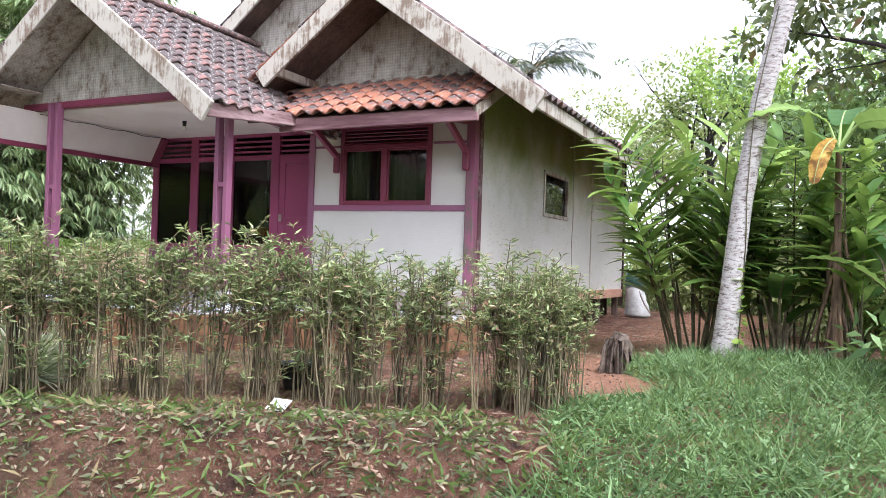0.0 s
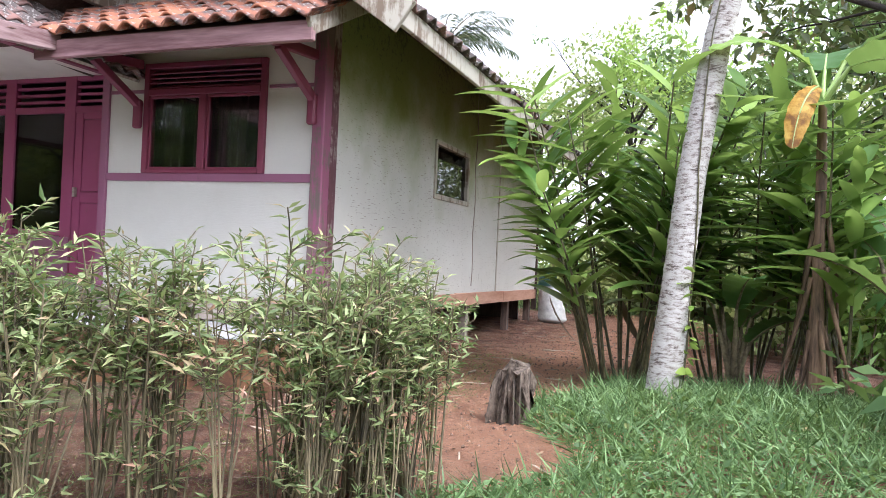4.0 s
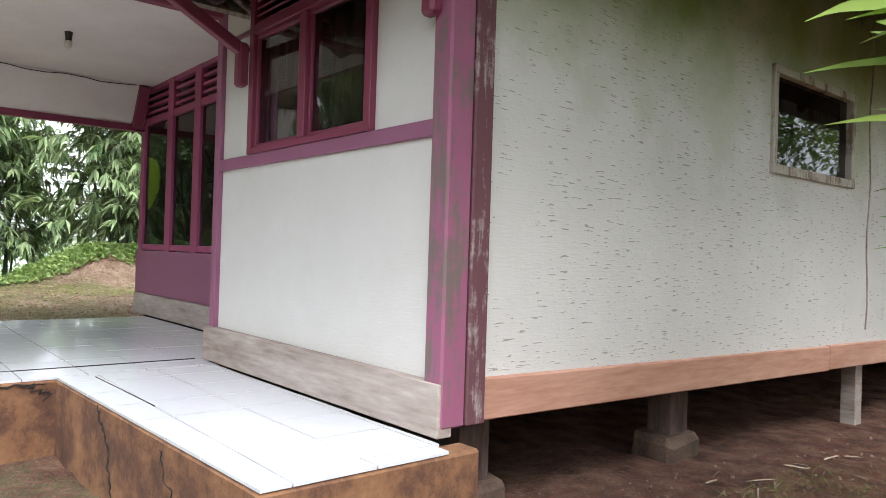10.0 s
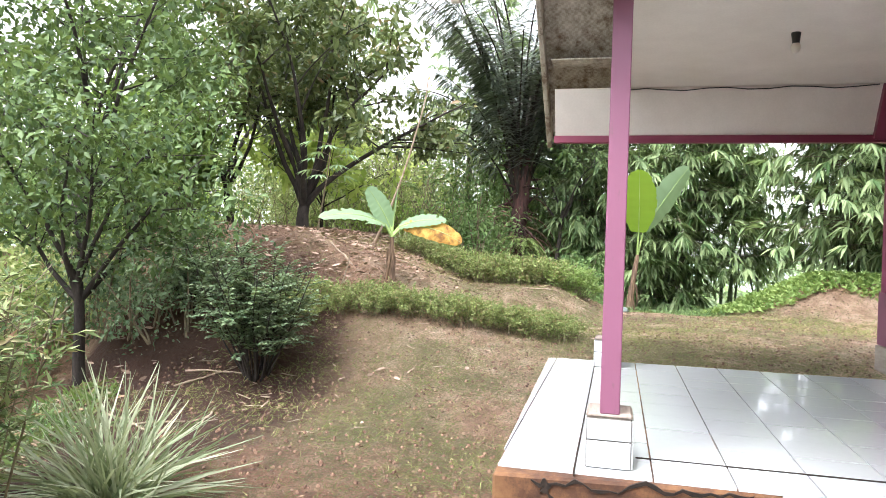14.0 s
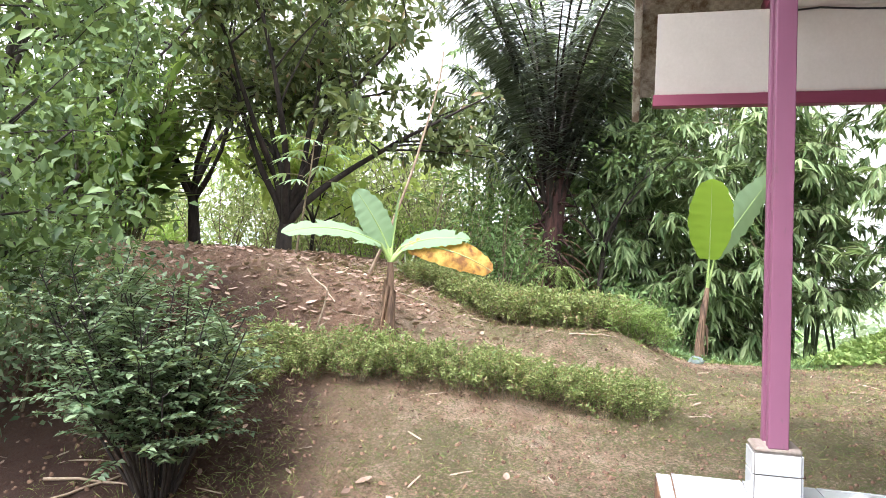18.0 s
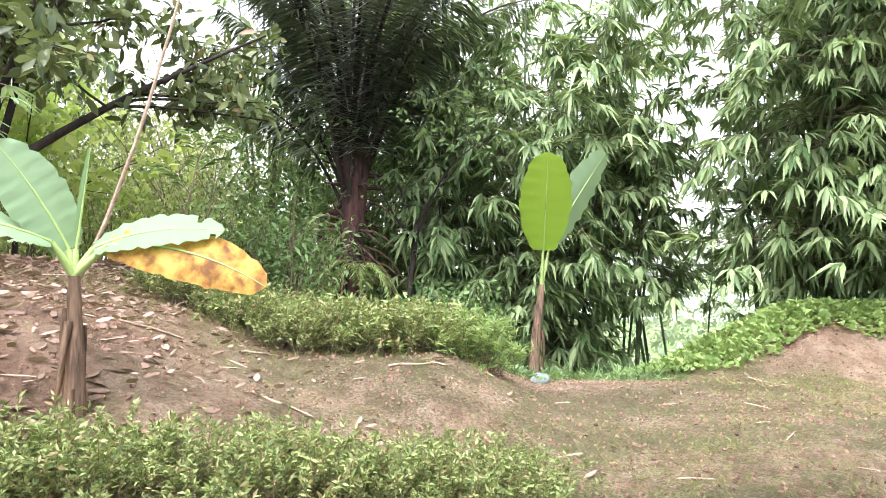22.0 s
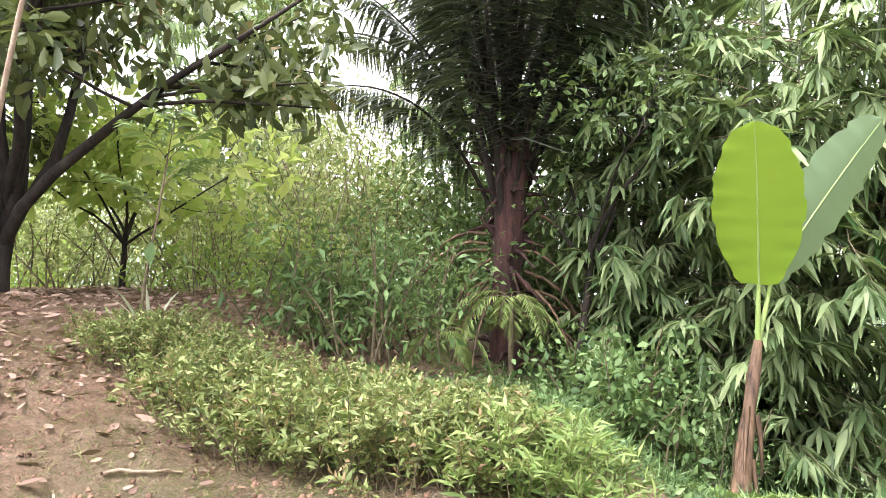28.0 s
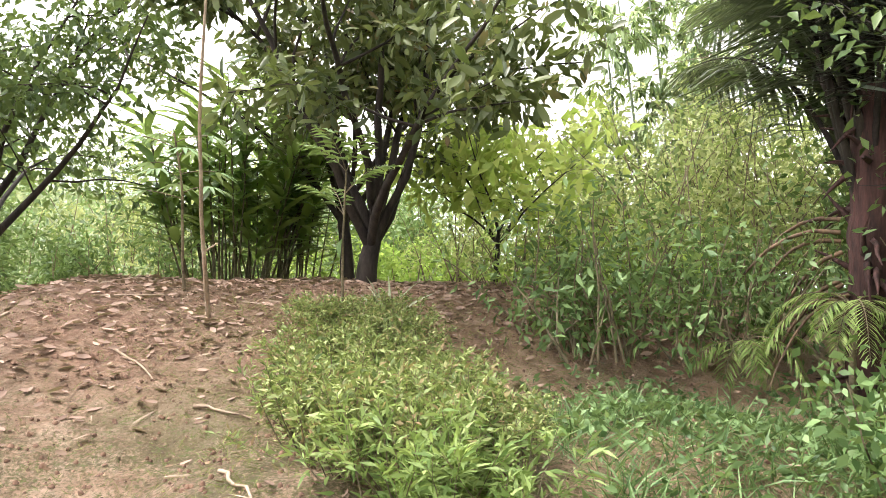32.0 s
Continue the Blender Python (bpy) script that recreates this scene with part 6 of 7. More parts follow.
# sack and bucket at the back corner
sack = thing("sack", (0.36, 8.45, lz(0.36, 8.45)), "full white woven sack leaning by the back corner", "sack")
bm = bmesh.new()
bmesh.ops.create_uvsphere(bm, u_segments=28, v_segments=22, radius=1.0)
for v in bm.verts:
    r_ = max(1e-4, math.hypot(v.co.x, v.co.y))
    fat = min(1.0, 1.35 * r_ ** 0.5) / r_
    crease = 0.018 * noise.noise(Vector((v.co.x * 3, v.co.y * 3, v.co.z * 6))) + 0.012 * math.sin(9 * math.atan2(v.co.y, v.co.x)) * max(0.0, v.co.z)
    v.co = Vector((v.co.x * fat * (0.235 - 0.05 * v.co.z) + crease + 0.05 * (0.5 - v.co.z), v.co.y * fat * (0.20 - 0.03 * v.co.z) + crease, 0.35 + 0.36 * v.co.z * (0.75 + 0.25 * abs(v.co.z))))
part("bag", bm, M["sack"], sack, smooth=True)
bk = thing("bucket", (0.31, 8.45, lz(0.36, 8.45) + 0.70), "dark green plastic bucket upside down on the sack", "bucket")
bm = bmesh.new()
bmesh.ops.create_cone(bm, cap_ends=True, segments=24, radius1=0.19, radius2=0.15, depth=0.27, matrix=Matrix.Translation((0, 0, 0.13)))
bmesh.ops.bevel(bm, geom=[e for e in bm.edges if abs(e.verts[0].co.z - e.verts[1].co.z) < 0.01], offset=0.012, segments=2, affect="EDGES")
part("tub", bm, M["bucket"], bk, smooth=True)
bm = bmesh.new()
g = Geo()
g.tube([(0.195 * math.cos(a), 0.195 * math.sin(a), 0.01) for a in np.linspace(0, 6.283, 25)], 0.012, 5)
part("rim", g.mesh("rim", M["bucket"]), None, bk)

# ---- trees behind the house and over the path ----
place("shade_tree", tree(81, 7.8, 3.2, 3.0, 0.13, M["mango"], 0.19, 6500, LEAF2, limbs=7, tuft=0.5), 7.0, 4.2, "leafy dark green shade tree by the path", "tree", "trees by the path")
place("garden_tree", tree(82, 8.0, 3.0, 2.8, 0.12, M["lightleaf"], 0.16, 8000, DIAMOND, limbs=6, tuft=0.6), 3.2, 15.0, "light green tree behind the house", "tree", "trees behind the house")
place("garden_tree", tree(83, 9.0, 3.2, 3.4, 0.16, M["brush"], 0.18, 9000, DIAMOND, limbs=7, tuft=0.7), 0.0, 19.0, "pale green tree behind the house", "tree", "trees behind the house")
place("garden_tree", tree(84, 7.0, 2.2, 3.0, 0.13, M["shrubleaf"], 0.17, 9000, DIAMOND, limbs=7, tuft=0.6), 6.5, 9.0, "dark green tree behind the ginger", "tree", "trees behind the house")
for k, (x, y) in enumerate(((4.4, 6.2), (5.6, 5.0), (2.9, 11.5), (1.3, 13.0), (0.3, 12.0), (5.2, 14.5), (7.2, 18.5), (4.6, 20.5), (9.5, 14.0))):
    place("bush", thicket(90 + k, (0.9, 0.9), 2.2, 4200, M["brush" if k != 1 else "ginger"], 0.15, 26, DIAMOND), x, y, "tangled green bush behind the path", "bush", "bushes")

place("thin_tree", tree(88, 9.5, 5.0, 2.0, 0.10, M["shrubleaf"], 0.14, 900, DIAMOND, limbs=6, tuft=0.35, twigs=3), 1.3, 15.6, "tall thin half-bare tree behind the house", "tree", "trees behind the house")
# out of view, added so that the window panes mirror foliage
for k, (x, y) in enumerate(((14.5, -4.0), (15.0, 6.0))):
    place("mirrored_tree", tree(250 + k, 7.0, 1.2, 3.2, 0.15, M["shrubleaf"], 0.30, 3600, DIAMOND, limbs=8, tuft=0.8, twigs=4), x, y, "unseen leafy dark green tree, added for the panes to mirror", "tree", "trees by the lane")
for k, (x, y) in enumerate(((7.4, 13.0), (9.2, 7.6))):
    place("garden_tree", tree(260 + k, 8.0, 1.6, 3.0, 0.13, M["shrubleaf" if k else "brush"], 0.18, 8000, DIAMOND, limbs=8, tuft=0.6), x, y, "leafy green tree behind the ginger", "tree", "trees behind the house")
for k, (x, y) in enumerate(((3.0, 12.6), (4.6, 13.6), (6.0, 12.0))):
    place("bush", thicket(270 + k, (0.9, 0.8), 4.6, 5200, M["brush"], 0.17, 30, NARROW), x, y, "tall tangled bush behind the house", "bush", "bushes")
# unseen trees behind the lane for the panes to mirror, and a far palm over the roof
for k, (x, y) in enumerate(((-3.5, -15.5), (0.5, -14.5), (4.5, -15.0), (8.5, -13.0))):
    place("mirrored_tree", tree(240 + k, 7.0, 1.6, 2.8, 0.14, M["shrubleaf"], 0.34, 2600, DIAMOND, limbs=7, tuft=0.8, twigs=4), x, y, "unseen leafy dark green tree, added for the panes to mirror", "tree", "trees by the lane")
gt, gl, gs = Geo(), Geo(), Geo()
rng = np.random.RandomState(27)
tr = bent((0, 0, -0.3), (0.02, 0.0, 1), 7.6, 10, 0, rng, 0.01)
gt.tube(tr, np.linspace(0.16, 0.11, 11), 9)
for k in range(15):
    frond(gl, gs, tr[-1], (math.cos(2.4 * k), math.sin(2.4 * k), rng.uniform(0.1, 1.6)), 2.5, 1.3, rng, 0.75, 44, 0.8, 0.4)
place("far_palm", [("trunk", gt.mesh("trunk", M["bark"]), ""), ("twig_frame", gs.mesh("stalks", M["stem"]), ""), ("foliage", gl.mesh("fronds", M["frond"]), "")], -5.05, 15.7, "dark palm standing behind the house", "palm")

# ---- the yard ----
rng = np.random.RandomState(31)
tuft_parts = []
for k in range(7):
    tf = Geo()
    n_ = 62
    a = k * 0.9 + rng.normal(0, 0.35, n_)
    z_ = rng.uniform(0.35, 1.0, n_)
    ww = np.stack([np.cos(a) * np.sqrt(1 - z_ * z_), np.sin(a) * np.sqrt(1 - z_ * z_), z_], 1)
    tf.leaves(blade((0, 0.3, 0.65, 1), (0.008, 0.014, 0.011, 0.002), 0.3, 0.55), rng.normal(0, 0.05, (n_, 3)) * [1, 1, 0], ww, unit(n_, rng, 0, 1), rng.uniform(0.35, 0.68, n_))
    tuft_parts.append(("leaf_sheaf", tf.mesh("sheaf", M["tuft"]), ""))
place("grass_tuft", tuft_parts, -2.0, -3.98, "pale variegated ornamental grass tuft", "grass tuft")
place("young_tree", tree(101, 3.4, 1.0, 1.2, 0.05, M["youngleaf"], 0.085, 6500, LEAF2, limbs=8, tuft=0.32), -4.75, -6.5, "young small-leaved tree with a thin mottled trunk", "tree", "yard trees")
def spray_shrub(seed, branches, length, mat, leaf):
    """Dark arching branches from one root with flat sprays of small paired leaves."""
    rng = np.random.RandomState(seed)
    gs, gl = Geo(), Geo()
    for k in range(branches):
        a = rng.uniform(0, 2 * np.pi)
        o = np.array([math.cos(a), math.sin(a), 0])
        pts = bent(o * 0.07 + [0, 0, -0.05], o * rng.uniform(0.05, 0.62) + [0, 0, 1], length * rng.uniform(0.6, 1.05), 9, rng.uniform(0.0, 0.3), rng, 0.06)
        gs.tube(pts, np.linspace(0.011, 0.003, 10), 5)
        for m in range(15):
            p, d = along_path(pts, [rng.uniform(0.32, 1.0)])
            tw = bent(p[0], d[0] / np.linalg.norm(d[0]) * 0.7 + unit(1, rng, -0.2, 0.35)[0], length * rng.uniform(0.10, 0.28), 5, 0.35, rng, 0.06)
            gs.tube(tw, np.linspace(0.0035, 0.0015, 6), 3)
            n_ = 18
            pp, dd = along_path(tw, np.linspace(0.1, 0.99, n_))
            dd = dd / (np.linalg.norm(dd, axis=1, keepdims=True) + 1e-9)
            side = np.cross(dd, [0, 0, 1.0])
            side /= np.linalg.norm(side, axis=1, keepdims=True) + 1e-9
            side *= np.where(np.arange(n_) % 2, 1, -1)[:, None]
            gl.leaves(LEAF2, pp, side + dd * 0.6 + rng.normal(0, 0.15, (n_, 3)), np.array([[0, 0, 1.0]] * n_) + rng.normal(0, 0.3, (n_, 3)), leaf * rng.uniform(0.7, 1.25, n_))
    return [("twig_frame", gs.mesh("branches", M["bark"]), ""), ("foliage", gl.mesh("leaves", mat), "")]


place("yard_shrub", spray_shrub(102, 34, 1.35, M["shrubdark"], 0.052), -4.92, -4.76, "dark green yard shrub with arching leafy sprays", "shrub")
place("yard_shrub", spray_shrub(103, 16, 0.85, M["shrubdark"], 0.05), -5.9, -6.0, "low dark green yard shrub under the young tree", "shrub")
lowv = [hedge_clump(140 + k, 0.42, 0.23, 48, 26, M["lowhedge"], 0.046, 0.12, NARROW, 0.40, 2, 0.0035) for k in range(4)]


def low_hedge(points, step, sc0, label, group, rows=((0, 0),)):
    p = np.array(points, float)
    sg = np.linalg.norm(np.diff(p, axis=0), axis=1)
    cm = np.concatenate([[0], np.cumsum(sg)])
    rg = np.random.RandomState(77)
    s_, k_ = 0.0, 0
    while s_ < cm[-1]:
        for ox, oy in rows:
            x_, y_ = np.interp(s_, cm, p[:, 0]) + ox + rg.normal(0, 0.05), np.interp(s_, cm, p[:, 1]) + oy + rg.normal(0, 0.05)
            ob_ = thing("low_hedge_shrub", (x_, y_, lz(x_, y_)), label, "shrub", group)
            for nm, me, lab in lowv[k_ % 4]:
                tagged(part(nm, me, None, ob_), kind="stuff")
            sc_ = float(np.interp(y_, (-5.0, -4.1, -3.5, -2.2), sc0)) * rg.uniform(0.85, 1.15)
            ob_.scale, ob_.rotation_euler = (sc_, sc_, sc_), (0, 0, rg.uniform(0, 6.28))
            k_ += 1
        s_ += step


low_hedge([(-5.95, -5.05), (-6.2, -4.5), (-6.38, -4.0), (-6.78, -3.25), (-6.98, -2.75), (-7.05, -2.15)], 0.28, (0.70, 0.70, 0.70, 0.72), "clipped low hedge shrub along the yard", "low hedge in the yard", ((0, 0), (-0.22, 0.05)))
low_hedge([(-9.72, -4.75), (-9.55, -4.35), (-9.50, -3.95), (-9.55, -3.5), (-9.48, -3.0), (-9.52, -2.62)], 0.24, (0.70, 0.90, 1.02, 1.08), "rounded low hedge shrub at the yard's edge", "low hedge at the yard's edge", ((0, 0), (-0.30, 0.06), (-0.60, -0.04)))


banana((-7.04, -4.18), "young banana plant with pale leaves and one dying yellow leaf", 0.60, 0.045, [
    ((0.70, -0.62, 0.42), 0.18, 0.86, 0.115, 0.80, "bananapale", 0.02, 0.1, 0.1, 0.6),
    ((0.22, -0.34, 0.85), 0.12, 0.54, 0.150, 0.40, "bananapale", 0.0, 0.1, 0.1, 1.2),
    ((-0.5, -0.75, 0.40), 0.16, 0.42, 0.10, 0.7, "bananapale", 0.0, 0.2, 0.0, 0.5),
    ((-0.06, 1.0, 0.48), 0.15, 0.58, 0.11, 0.60, "bananapale", 0.02, 0.1, 0.1, -0.75),
    ((0.0, 0.12, 1.0), 0.12, 0.45, 0.022, 0.1, "bananapale", 0.0, 0.6, 0.0, 0.0),
    ((0.05, 1.0, 0.10), 0.20, 0.74, 0.13, 0.70, "yellowleaf", 0.0, 0.1, 0.3, -1.1)])
banana((-11.86, -1.40), "slim banana plant with two upright bright leaves", 1.16, 0.06, [
    ((0.45, -0.02, 1.0), 0.40, 1.16, 0.29, 0.10, "banana", 0.0, 0.14, 0.0, 0.0),
    ((-0.25, 0.60, 1.0), 0.46, 1.42, 0.27, 0.12, "bananapale", 0.0, 0.16, 0.0, 1.25)], (-0.14, 0.06))

# ---- trees of the yard's edge ----
place("mango_tree", tree(111, 5.0, 0.50, 2.5, 0.105, M["mango"], 0.155, 10000, MANGO, limbs=10, tuft=0.26, top=1.35, twigs=6, low=0.12, hang=-0.12), -10.55, -6.97, "spreading dark-leaved fruit tree with many limbs", "tree", "yard trees")
place("mango_tree", tree(112, 5.5, 0.9, 2.4, 0.08, M["mango"], 0.15, 4000, MANGO, limbs=7, tuft=0.28, hang=-0.15), -10.71, -8.45, "slender dark-leaved fruit tree", "tree", "yard trees")
place("yard_tree", tree(113, 5.5, 1.4, 2.6, 0.08, M["youngleaf"], 0.13, 7500, LEAF2, limbs=8, tuft=0.45), -6.7, -8.3, "leafy green tree at the edge of the yard", "tree", "yard trees")
place("bright_shrub", tree(114, 2.7, 0.6, 1.3, 0.03, M["broad"], 0.20, 1300, LEAF2, limbs=7, tuft=0.34, twigs=4), -12.25, -7.35, "thin shrub with bright broad leaves", "shrub")
place("ginger_clump", ginger(64, 40, 3.0, 0.5, M["ginger"], 0.56, 0.32), -9.35, -8.95, "galangal clump with reddish stems at the yard's edge", "plant", "ginger clumps")
place("ginger_clump", ginger(65, 26, 2.7, 0.45, M["ginger"], 0.52, 0.3), -10.1, -9.5, "galangal clump at the yard's edge", "plant", "ginger clumps")

# sugar palm
rng = np.random.RandomState(17)
gt, gs, gl, gd = Geo(), Geo(), Geo(), Geo()
tr = bent((0, 0, -0.3), (0.03, 0.02, 1), 2.7, 14, 0, rng, 0.01)
gt.tube(tr, np.interp(range(15), [0, 4, 14], [0.17, 0.15, 0.18]) * (1 + 0.08 * rng.normal(0, 1, 15)), 14)
for k in range(60):
    a = rng.uniform(0, 6.28)
    p, d = along_path(tr, [rng.uniform(0.1, 0.98)])
    q = p[0] + np.array([math.cos(a), math.sin(a), 0]) * 0.14
    gt.tube(bent(q, (math.cos(a) * 0.7, math.sin(a) * 0.7, rng.uniform(-0.6, 1.2)), rng.uniform(0.15, 0.5), 3, 0.4, rng, 0.15), [0.03, 0.022, 0.014, 0.004], 4)
palm_parts = [("trunk", gt.mesh("trunk", M["fibre"]), "trunk wrapped in black fibre")]
for k in range(36):
    a = k * 2.4 + rng.uniform(-0.2, 0.2)
    st = np.array([0.13 * math.cos(a), 0.13 * math.sin(a), 1.5 + 0.045 * k])
    gl, gs = Geo(), Geo()
    frond(gl, gs, st, (math.cos(a), math.sin(a), rng.uniform(2.4, 5.0)), rng.uniform(2.8, 4.5), rng.uniform(0.8, 1.8), rng, 0.9, 88, 0.52, 0.7, SLIVER, 0.8)
    palm_parts.append((("frond", "stalk"), (gl.mesh("frond", M["frond"]), gs.mesh("stalk", M["bark"])), ""))
gl, gs = Geo(), Geo()
for k in range(16):
    a = rng.uniform(-1.2, 2.2)
    gs.tube(bent((0.2 * math.cos(a), 0.2 * math.sin(a), rng.uniform(0.5, 1.6)), (math.cos(a), math.sin(a), rng.uniform(-0.3, 0.5)), rng.uniform(0.7, 1.5), 7, 2.2, rng, 0.08), np.linspace(0.02, 0.005, 8), 4)
palm_parts.append(("twig_frame", gs.mesh("dead_stalks", M["pseudo"]), "dry stalks hanging round the trunk"))
place("sugar_palm", palm_parts, -13.75, -3.63, "sugar palm with a black fibrous trunk and dark drooping fronds", "palm")

# bamboo
for k, (x, y, n_c, hh, ln, fans) in enumerate(((-15.1, -1.3, 13, 7.5, (0.10, 0.03), 220), (-15.9, 0.4, 7, 8.0, (0.05, -0.05), 130), (-14.1, 3.15, 16, 8.5, (0.25, -0.08), 250), (-13.6, 5.4, 16, 9.0, (0.20, -0.14), 210), (-16.0, 9.5, 9, 9.0, (0.1, 0), 44), (-17.5, -5.6, 8, 6.5, (0.05, 0.0), 60), (-17.2, -2.6, 11, 8.5, (0.06, 0.0), 200), (-16.6, 4.8, 12, 9.5, (0.06, 0.0), 200), (-16.4, -9.4, 10, 7.0, (0.0, 0.0), 130), (-18.0, 2.9, 4, 9.5, (0.02, 0.0), 100))):
    place("bamboo_clump", bamboo(120 + k, n_c, hh, 0.7, ln, fans, leaf=0.37 if k in (0, 2, 3) else 0.32, tpl=None if k in (0, 2, 3) else (np.array([(0, 0, 0), (0.1, 0.4, 0.03), (0, 1, -0.28), (-0.1, 0.4, 0.03)]), [(0, 1, 2, 3)]), reach=2.0 if k in (2, 3) else 1.6, low=0.62 if k == 9 else 0.50 if k == 1 else 0.28 if k == 2 else 0.20), x, y, "tall bamboo clump with hanging leaf fans", "bamboo", "bamboo clumps")
# undergrowth
thickets = [(-12.7, -5.9, 0.9, 0.9, 0.9, 1800, "lightleaf", 0.09), (-14.4, -6.4, 1.4, 1.2, 2.3, 2300, "brush", 0.10), (-12.0, -4.55, 0.7, 0.6, 1.15, 1700, "shrubleaf", 0.11), (-12.75, -2.3, 0.45, 0.45, 1.15, 2600, "shrubleaf", 0.10), (-13.0, -8.2, 1.2, 1.2, 1.5, 2200, "brush", 0.10), (-16.0, -8.0, 1.6, 1.6, 2.6, 6000, "brush", 0.12), (-13.2, -4.5, 0.5, 0.4, 1.2, 2000, "shrubleaf", 0.10), (-6.0, -8.2, 1.0, 0.8, 1.3, 4200, "brush", 0.10)]
thickets += [(-8.0, -10.6, 2.0, 0.8, 1.9, 5000, "shrubleaf", 0.13), (-12.0, -11.0, 2.0, 1.0, 1.4, 5000, "lightleaf", 0.12), (-4.2, -8.2, 1.2, 0.8, 1.6, 5200, "shrubleaf", 0.09), (-15.6, -4.4, 0.9, 1.0, 2.8, 4200, "shrubleaf", 0.13), (-15.4, -6.6, 1.0, 1.0, 3.6, 2300, "brush", 0.11), (-14.7, -2.7, 0.7, 0.6, 2.2, 3600, "youngleaf", 0.08), (-13.3, -1.9, 0.5, 0.5, 1.0, 2000, "shrubleaf", 0.08), (-5.6, -6.4, 0.7, 0.7, 1.3, 4200, "shrubdark", 0.07)]
thickets += [(-19.0, -5.5, 1.6, 1.8, 4.2, 4600, "brush", 0.17), (-18.0, -9.5, 1.8, 1.8, 4.2, 5000, "brush", 0.17), (-15.5, -12.5, 1.8, 1.6, 4.0, 5000, "brush", 0.17), (-12.5, -14.5, 2.0, 1.4, 3.6, 4600, "shrubleaf", 0.16), (-9.0, -15.0, 2.0, 1.4, 3.6, 4600, "brush", 0.16), (-5.0, -12.5, 1.8, 1.4, 3.4, 4600, "shrubleaf", 0.15)]
for k, (x, y, sx, sy, hh, cnt, mat, lf) in enumerate(thickets):
    place("undergrowth", thicket(160 + k, (sx, sy), hh, int(cnt * 1.3), M[mat], lf * 0.9, 40, DIAMOND if k % 2 else NARROW), x, y, "tangled green undergrowth", "bush", "undergrowth")
# ferns by the sugar palm
for k, (x, y, up_) in enumerate(((-13.38, -3.46, 0.80), (-12.9, -4.05, 0.25))):
    rng = np.random.RandomState(180 + k)
    gl, gs = Geo(), Geo()
    gs.tube([(0, 0, -0.1), (0.02, 0.01, up_ * 0.5), (0, 0, up_)], [0.03, 0.026, 0.02], 7)
    for q in range(11):
        a = q * 2.4 + k
        frond(gl, gs, (0, 0, up_), (math.cos(a), math.sin(a), rng.uniform(0.2, 1.4)), rng.uniform(0.5, 0.85), rng.uniform(1.5, 3.4), rng, 0.17, 26, 1.0, 0.12, LANCE_S, 0.6)
    place("fern", [("twig_frame", gs.mesh("stalks", M["stem"]), ""), ("foliage", gl.mesh("fronds", M["fern"]), "")], x, y, "green fern at the foot of the sugar palm", "fern", "ferns")
place("crooked_tree", tree(117, 4.6, 1.7, 1.3, 0.042, M["youngleaf"], 0.09, 1500, LEAF2, (0.12, 0.05), limbs=5, tuft=0.4), -13.75, -2.85, "thin crooked dark-barked tree beside the sugar palm", "tree", "yard trees")
# trailing green on the berm
scatter(DIAMOND, M["creeper"], "creeper", "trailing creeper over the earth berm", (-14.0, -11.3, -1.6, 6.5), 40000, (0.05, 0.13), (-0.2, 0.8), lambda x, y, u: (x < -11.42 + 0.1 * y + 0.22 * np.sin(2.7 * y)), 51, 0.13, 0.06, "creeper")
scatter(GRASS, M["grass"], "grass", "grass at the edge of the drop", (-14, -10.2, -3.6, 0.0), 9000, (0.08, 0.24), (0.2, 1.0), lambda x, y, u: x < -11.0 + 0.5 * (y < -2.0), 52, 0.12)
scatter(LEAF2, M["grass"], "weeds", "low bright green weeds beside the hedge", (-13.4, -10.6, -3.9, -1.5), 2600, (0.04, 0.09), (0.0, 0.8), lambda x, y, u: u < 0.8, 53, 0.14, 0.06, "weeds")
# leafy clump at the hedge's end
for k, (x, y, sc) in enumerate(((-9.62, -2.34, 0.95), (-9.88, -2.24, 0.95), (-9.75, -2.12, 0.75))):
    place("leafy_weed", hedge_clump(150 + k, 0.46 * sc, 0.24, 34, 22, M["creeper"], 0.085, 0.1, SLIVER, 0.45, 2, 0.0035), x, y, "bright green leafy weed at the hedge's end", "weed", "weeds at the hedge's end")

# far woods beyond the yard, their leaves paled as painted haze
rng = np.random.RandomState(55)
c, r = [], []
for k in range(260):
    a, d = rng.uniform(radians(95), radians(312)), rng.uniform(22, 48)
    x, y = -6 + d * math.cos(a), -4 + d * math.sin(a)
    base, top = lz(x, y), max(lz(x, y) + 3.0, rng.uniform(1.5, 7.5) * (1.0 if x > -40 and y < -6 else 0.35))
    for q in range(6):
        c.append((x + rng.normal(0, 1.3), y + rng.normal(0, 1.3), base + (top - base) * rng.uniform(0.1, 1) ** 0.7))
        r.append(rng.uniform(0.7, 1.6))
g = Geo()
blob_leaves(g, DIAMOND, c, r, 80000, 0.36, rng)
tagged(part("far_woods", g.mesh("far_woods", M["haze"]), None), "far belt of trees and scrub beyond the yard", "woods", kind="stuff")

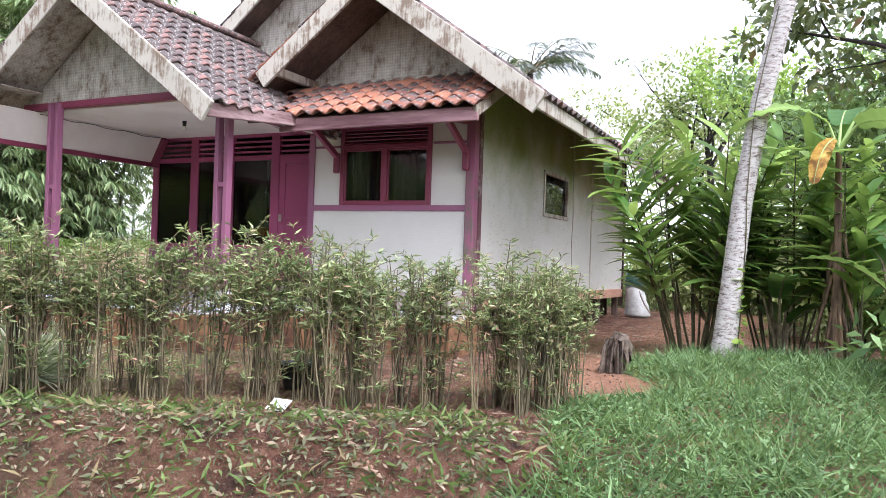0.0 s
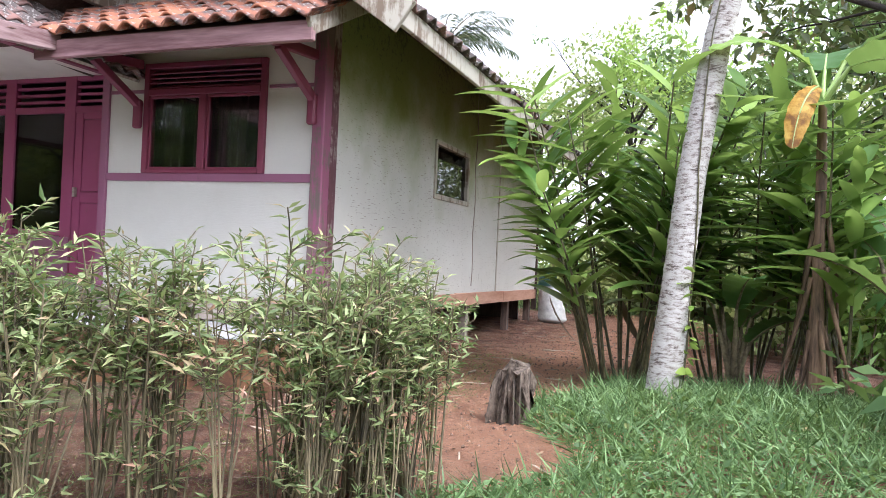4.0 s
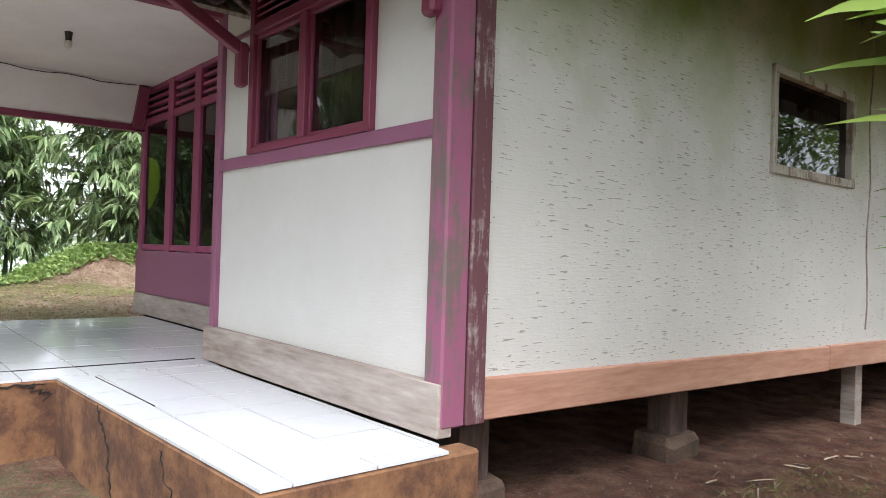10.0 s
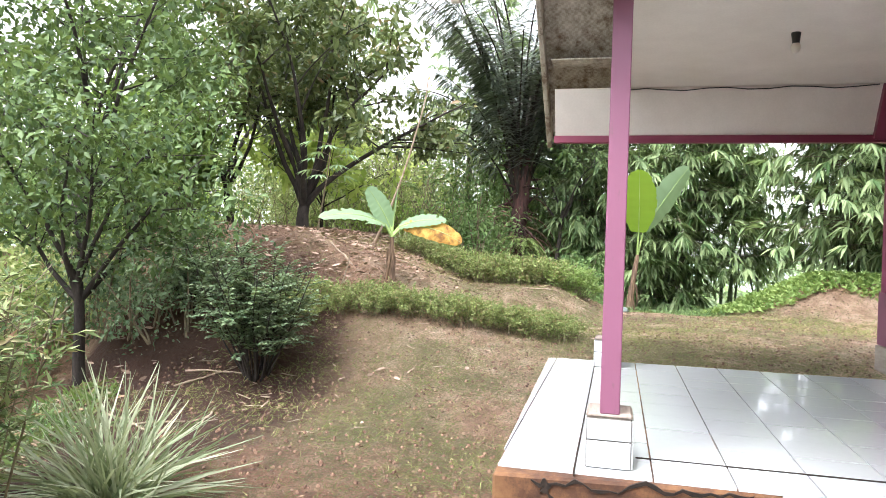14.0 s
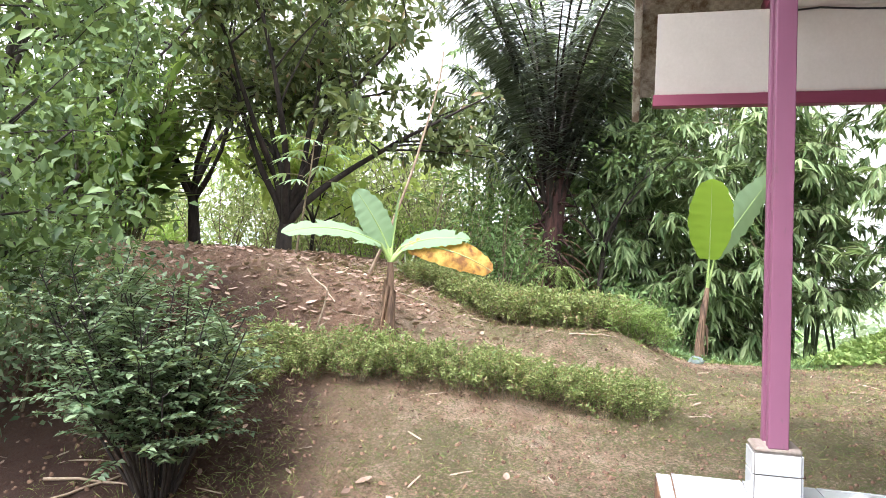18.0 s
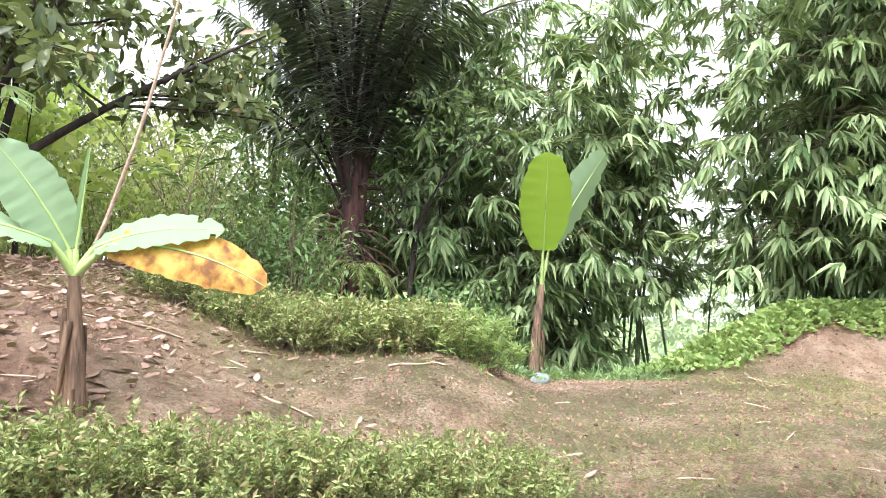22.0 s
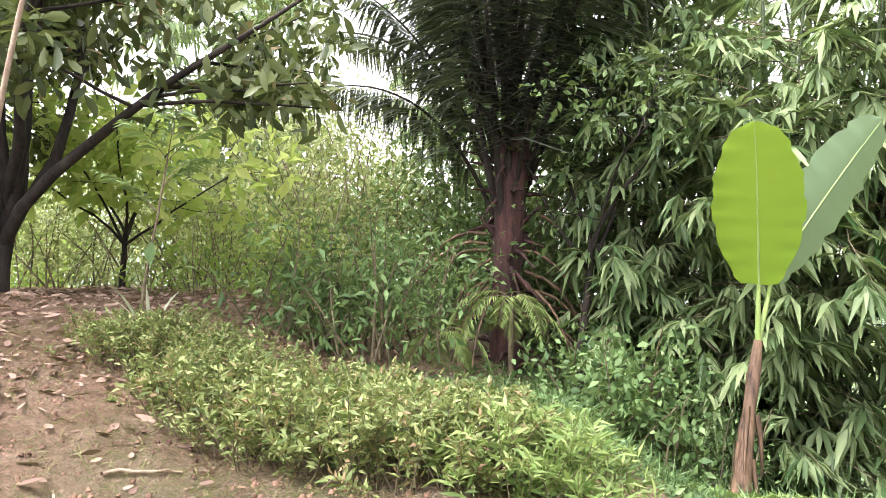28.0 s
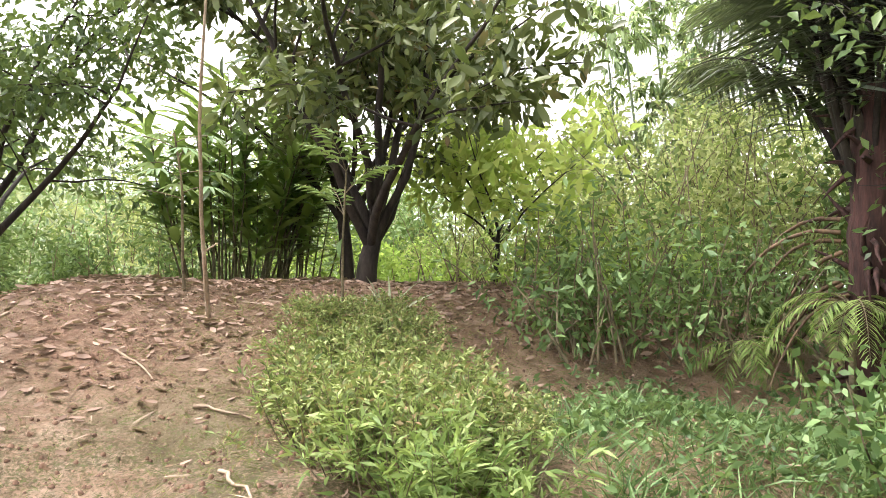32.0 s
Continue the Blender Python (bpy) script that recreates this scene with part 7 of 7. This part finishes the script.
# ---- smaller things of the yard ----
rng = np.random.RandomState(91)
for k, (x, y, a, ln) in enumerate(((-6.7, -4.75, 0.3, 0.5), (-6.9, -4.3, 1.5, 0.35), (-7.6, -5.2, 0.9, 0.6), (-8.3, -4.6, 2.2, 0.45), (-8.6, -5.6, 0.2, 0.5), (-7.9, -3.6, 1.2, 0.4), (-8.8, -3.9, 2.7, 0.35), (-5.9, -5.6, 0.6, 0.7), (-4.6, -5.4, 2.5, 0.6), (-4.1, -4.7, 0.4, 0.5), (-3.6, -5.3, 1.1, 0.8), (-3.9, -5.9, 0.3, 0.9), (-3.3, -5.0, 2.4, 0.5), (-4.9, -5.5, 1.7, 0.6), (-8.9, -2.9, 1.8, 0.45), (1.3, 3.6, 1.0, 0.3), (1.6, 5.0, 0.2, 0.35), (1.1, 1.1, 1.7, 0.25))):
    g = Geo()
    o = np.array([math.cos(a), math.sin(a), 0.03])
    p0 = np.array([x, y, 0.0])
    p = np.array([p0 + o * ln * q / 5 + [rng.normal(0, 0.012), rng.normal(0, 0.012), 0] for q in range(6)])
    p[:, 2] = land(p[:, 0], p[:, 1]) + 0.012
    g.tube(p - [x, y, lz(x, y)], np.linspace(0.012, 0.006, 6), 5)
    st = thing("dry_stick", (x, y, lz(x, y)), "dry fallen stick on the bare soil", "stick", "fallen sticks")
    part("stick_wood", g.mesh("stick", M["stick"]), None, st)


def boulder(x, y, r, label, mat):
    bm_ = bmesh.new()
    bmesh.ops.create_icosphere(bm_, subdivisions=3, radius=r)
    for v_ in bm_.verts:
        v_.co *= 1 + 0.25 * noise.noise(v_.co * (1.4 / r) + Vector((x, y, 0)))
        v_.co.z *= 0.7
    ob_ = thing("stone", (x, y, lz(x, y) + r * 0.25), label, "stone", "stones by the drop")
    part("stone_body", bm_, M[mat], ob_, smooth=True)


boulder(-10.76, -1.50, 0.10, "small grey stone at the edge of the drop", "greystone")
boulder(-12.20, -0.80, 0.15, "pale reddish stone at the edge of the drop", "redstone")

# bare leaning sapling, dry cane, feathery seedling
for x, y, hh, ln, r0, lab in ((-8.92, -5.10, 2.6, (0.24, 0.49), 0.019, "bare thin sapling leaning over the mound"), (-6.72, -4.7, 0.45, (0.1, 0.3), 0.012, "dry cane stuck in the soil")):
    g = Geo()
    r_ = np.random.RandomState(int(-x * 10))
    st = bent((0, 0, -0.05), (*ln, 1), hh, 9, 0, r_, 0.06)
    g.tube(st, np.linspace(r0, r0 * 0.45, 10), 6)
    g.tube(bent(st[2], (-0.6, 0.2, 0.5), 0.12, 3, 0, r_, 0.1), [0.009, 0.008, 0.006, 0.004], 5)
    sn = thing("dead_stem", (x, y, lz(x, y)), lab, "stem", "dead stems")
    part("stem_wood", g.mesh("snag", M["stick"]), None, sn)
rng = np.random.RandomState(95)
gs, gl = Geo(), Geo()
st = bent((0, 0, -0.05), (0.08, 0.04, 1), 1.25, 8, 0, rng, 0.04)
gs.tube(st, np.linspace(0.012, 0.006, 9), 6)
for k in range(7):
    a = 2.4 * k
    frond(gl, gs, st[-1 - k % 3], (math.cos(a), math.sin(a), 1.3), rng.uniform(0.35, 0.5), 0.9, rng, 0.15, 9, 1.0, 0.1, LEAF2, 0.7)
gl.leaves(LEAF2, [st[5]], [(0.3, 0.1, -1)], [(0, 0, 1)], 0.16)
place("seedling", [("twig_frame", gs.mesh("stem", M["stem"]), ""), ("foliage", gl.mesh("leaves", M["shrubleaf"]), "")], -9.85, -4.72, "slender seedling with feathery leaves beside the hedge", "seedling")

# pineapple rosette and cassava-like plant
g = Geo()
rng = np.random.RandomState(93)
g.leaves(blade((0, 0.4, 0.8, 1), (0.035, 0.04, 0.025, 0.004), 0.6, 0.35), rng.normal(0, 0.02, (34, 3)), unit(34, rng, 0.25, 0.95), unit(34, rng, 0.5, 1), rng.uniform(0.2, 0.40, 34))
place("pineapple_plant", [("foliage", g.mesh("blades", M["tuft"]), "")], -10.26, -5.06, "spiky grey-green pineapple rosette", "plant")
gs, gl = Geo(), Geo()
st = bent((0, 0, -0.05), (0.1, 0.15, 1), 1.35, 8, 0, rng, 0.05)
gs.tube(st, np.linspace(0.016, 0.008, 9), 6)
for k in range(11):
    p, d = along_path(st, [0.6 + 0.038 * k])
    a = 2.4 * k
    pet = bent(p[0], (math.cos(a), math.sin(a), 0.5), 0.28, 4, 0.4, rng, 0.03)
    gs.tube(pet, 0.004, 4)
    for q in range(6):
        b_ = a + (q - 2.5) * 0.42
        gl.leaves(LANCE, [pet[-1]], [(math.cos(b_), math.sin(b_), -0.15)], [(0, 0, 1)], 0.22)
place("cassava_plant", [("twig_frame", gs.mesh("stems", M["stem"]), ""), ("foliage", gl.mesh("leaves", M["bananapale"]), "")], -8.75, -5.9, "cassava plant with pale finger-shaped leaves", "plant")
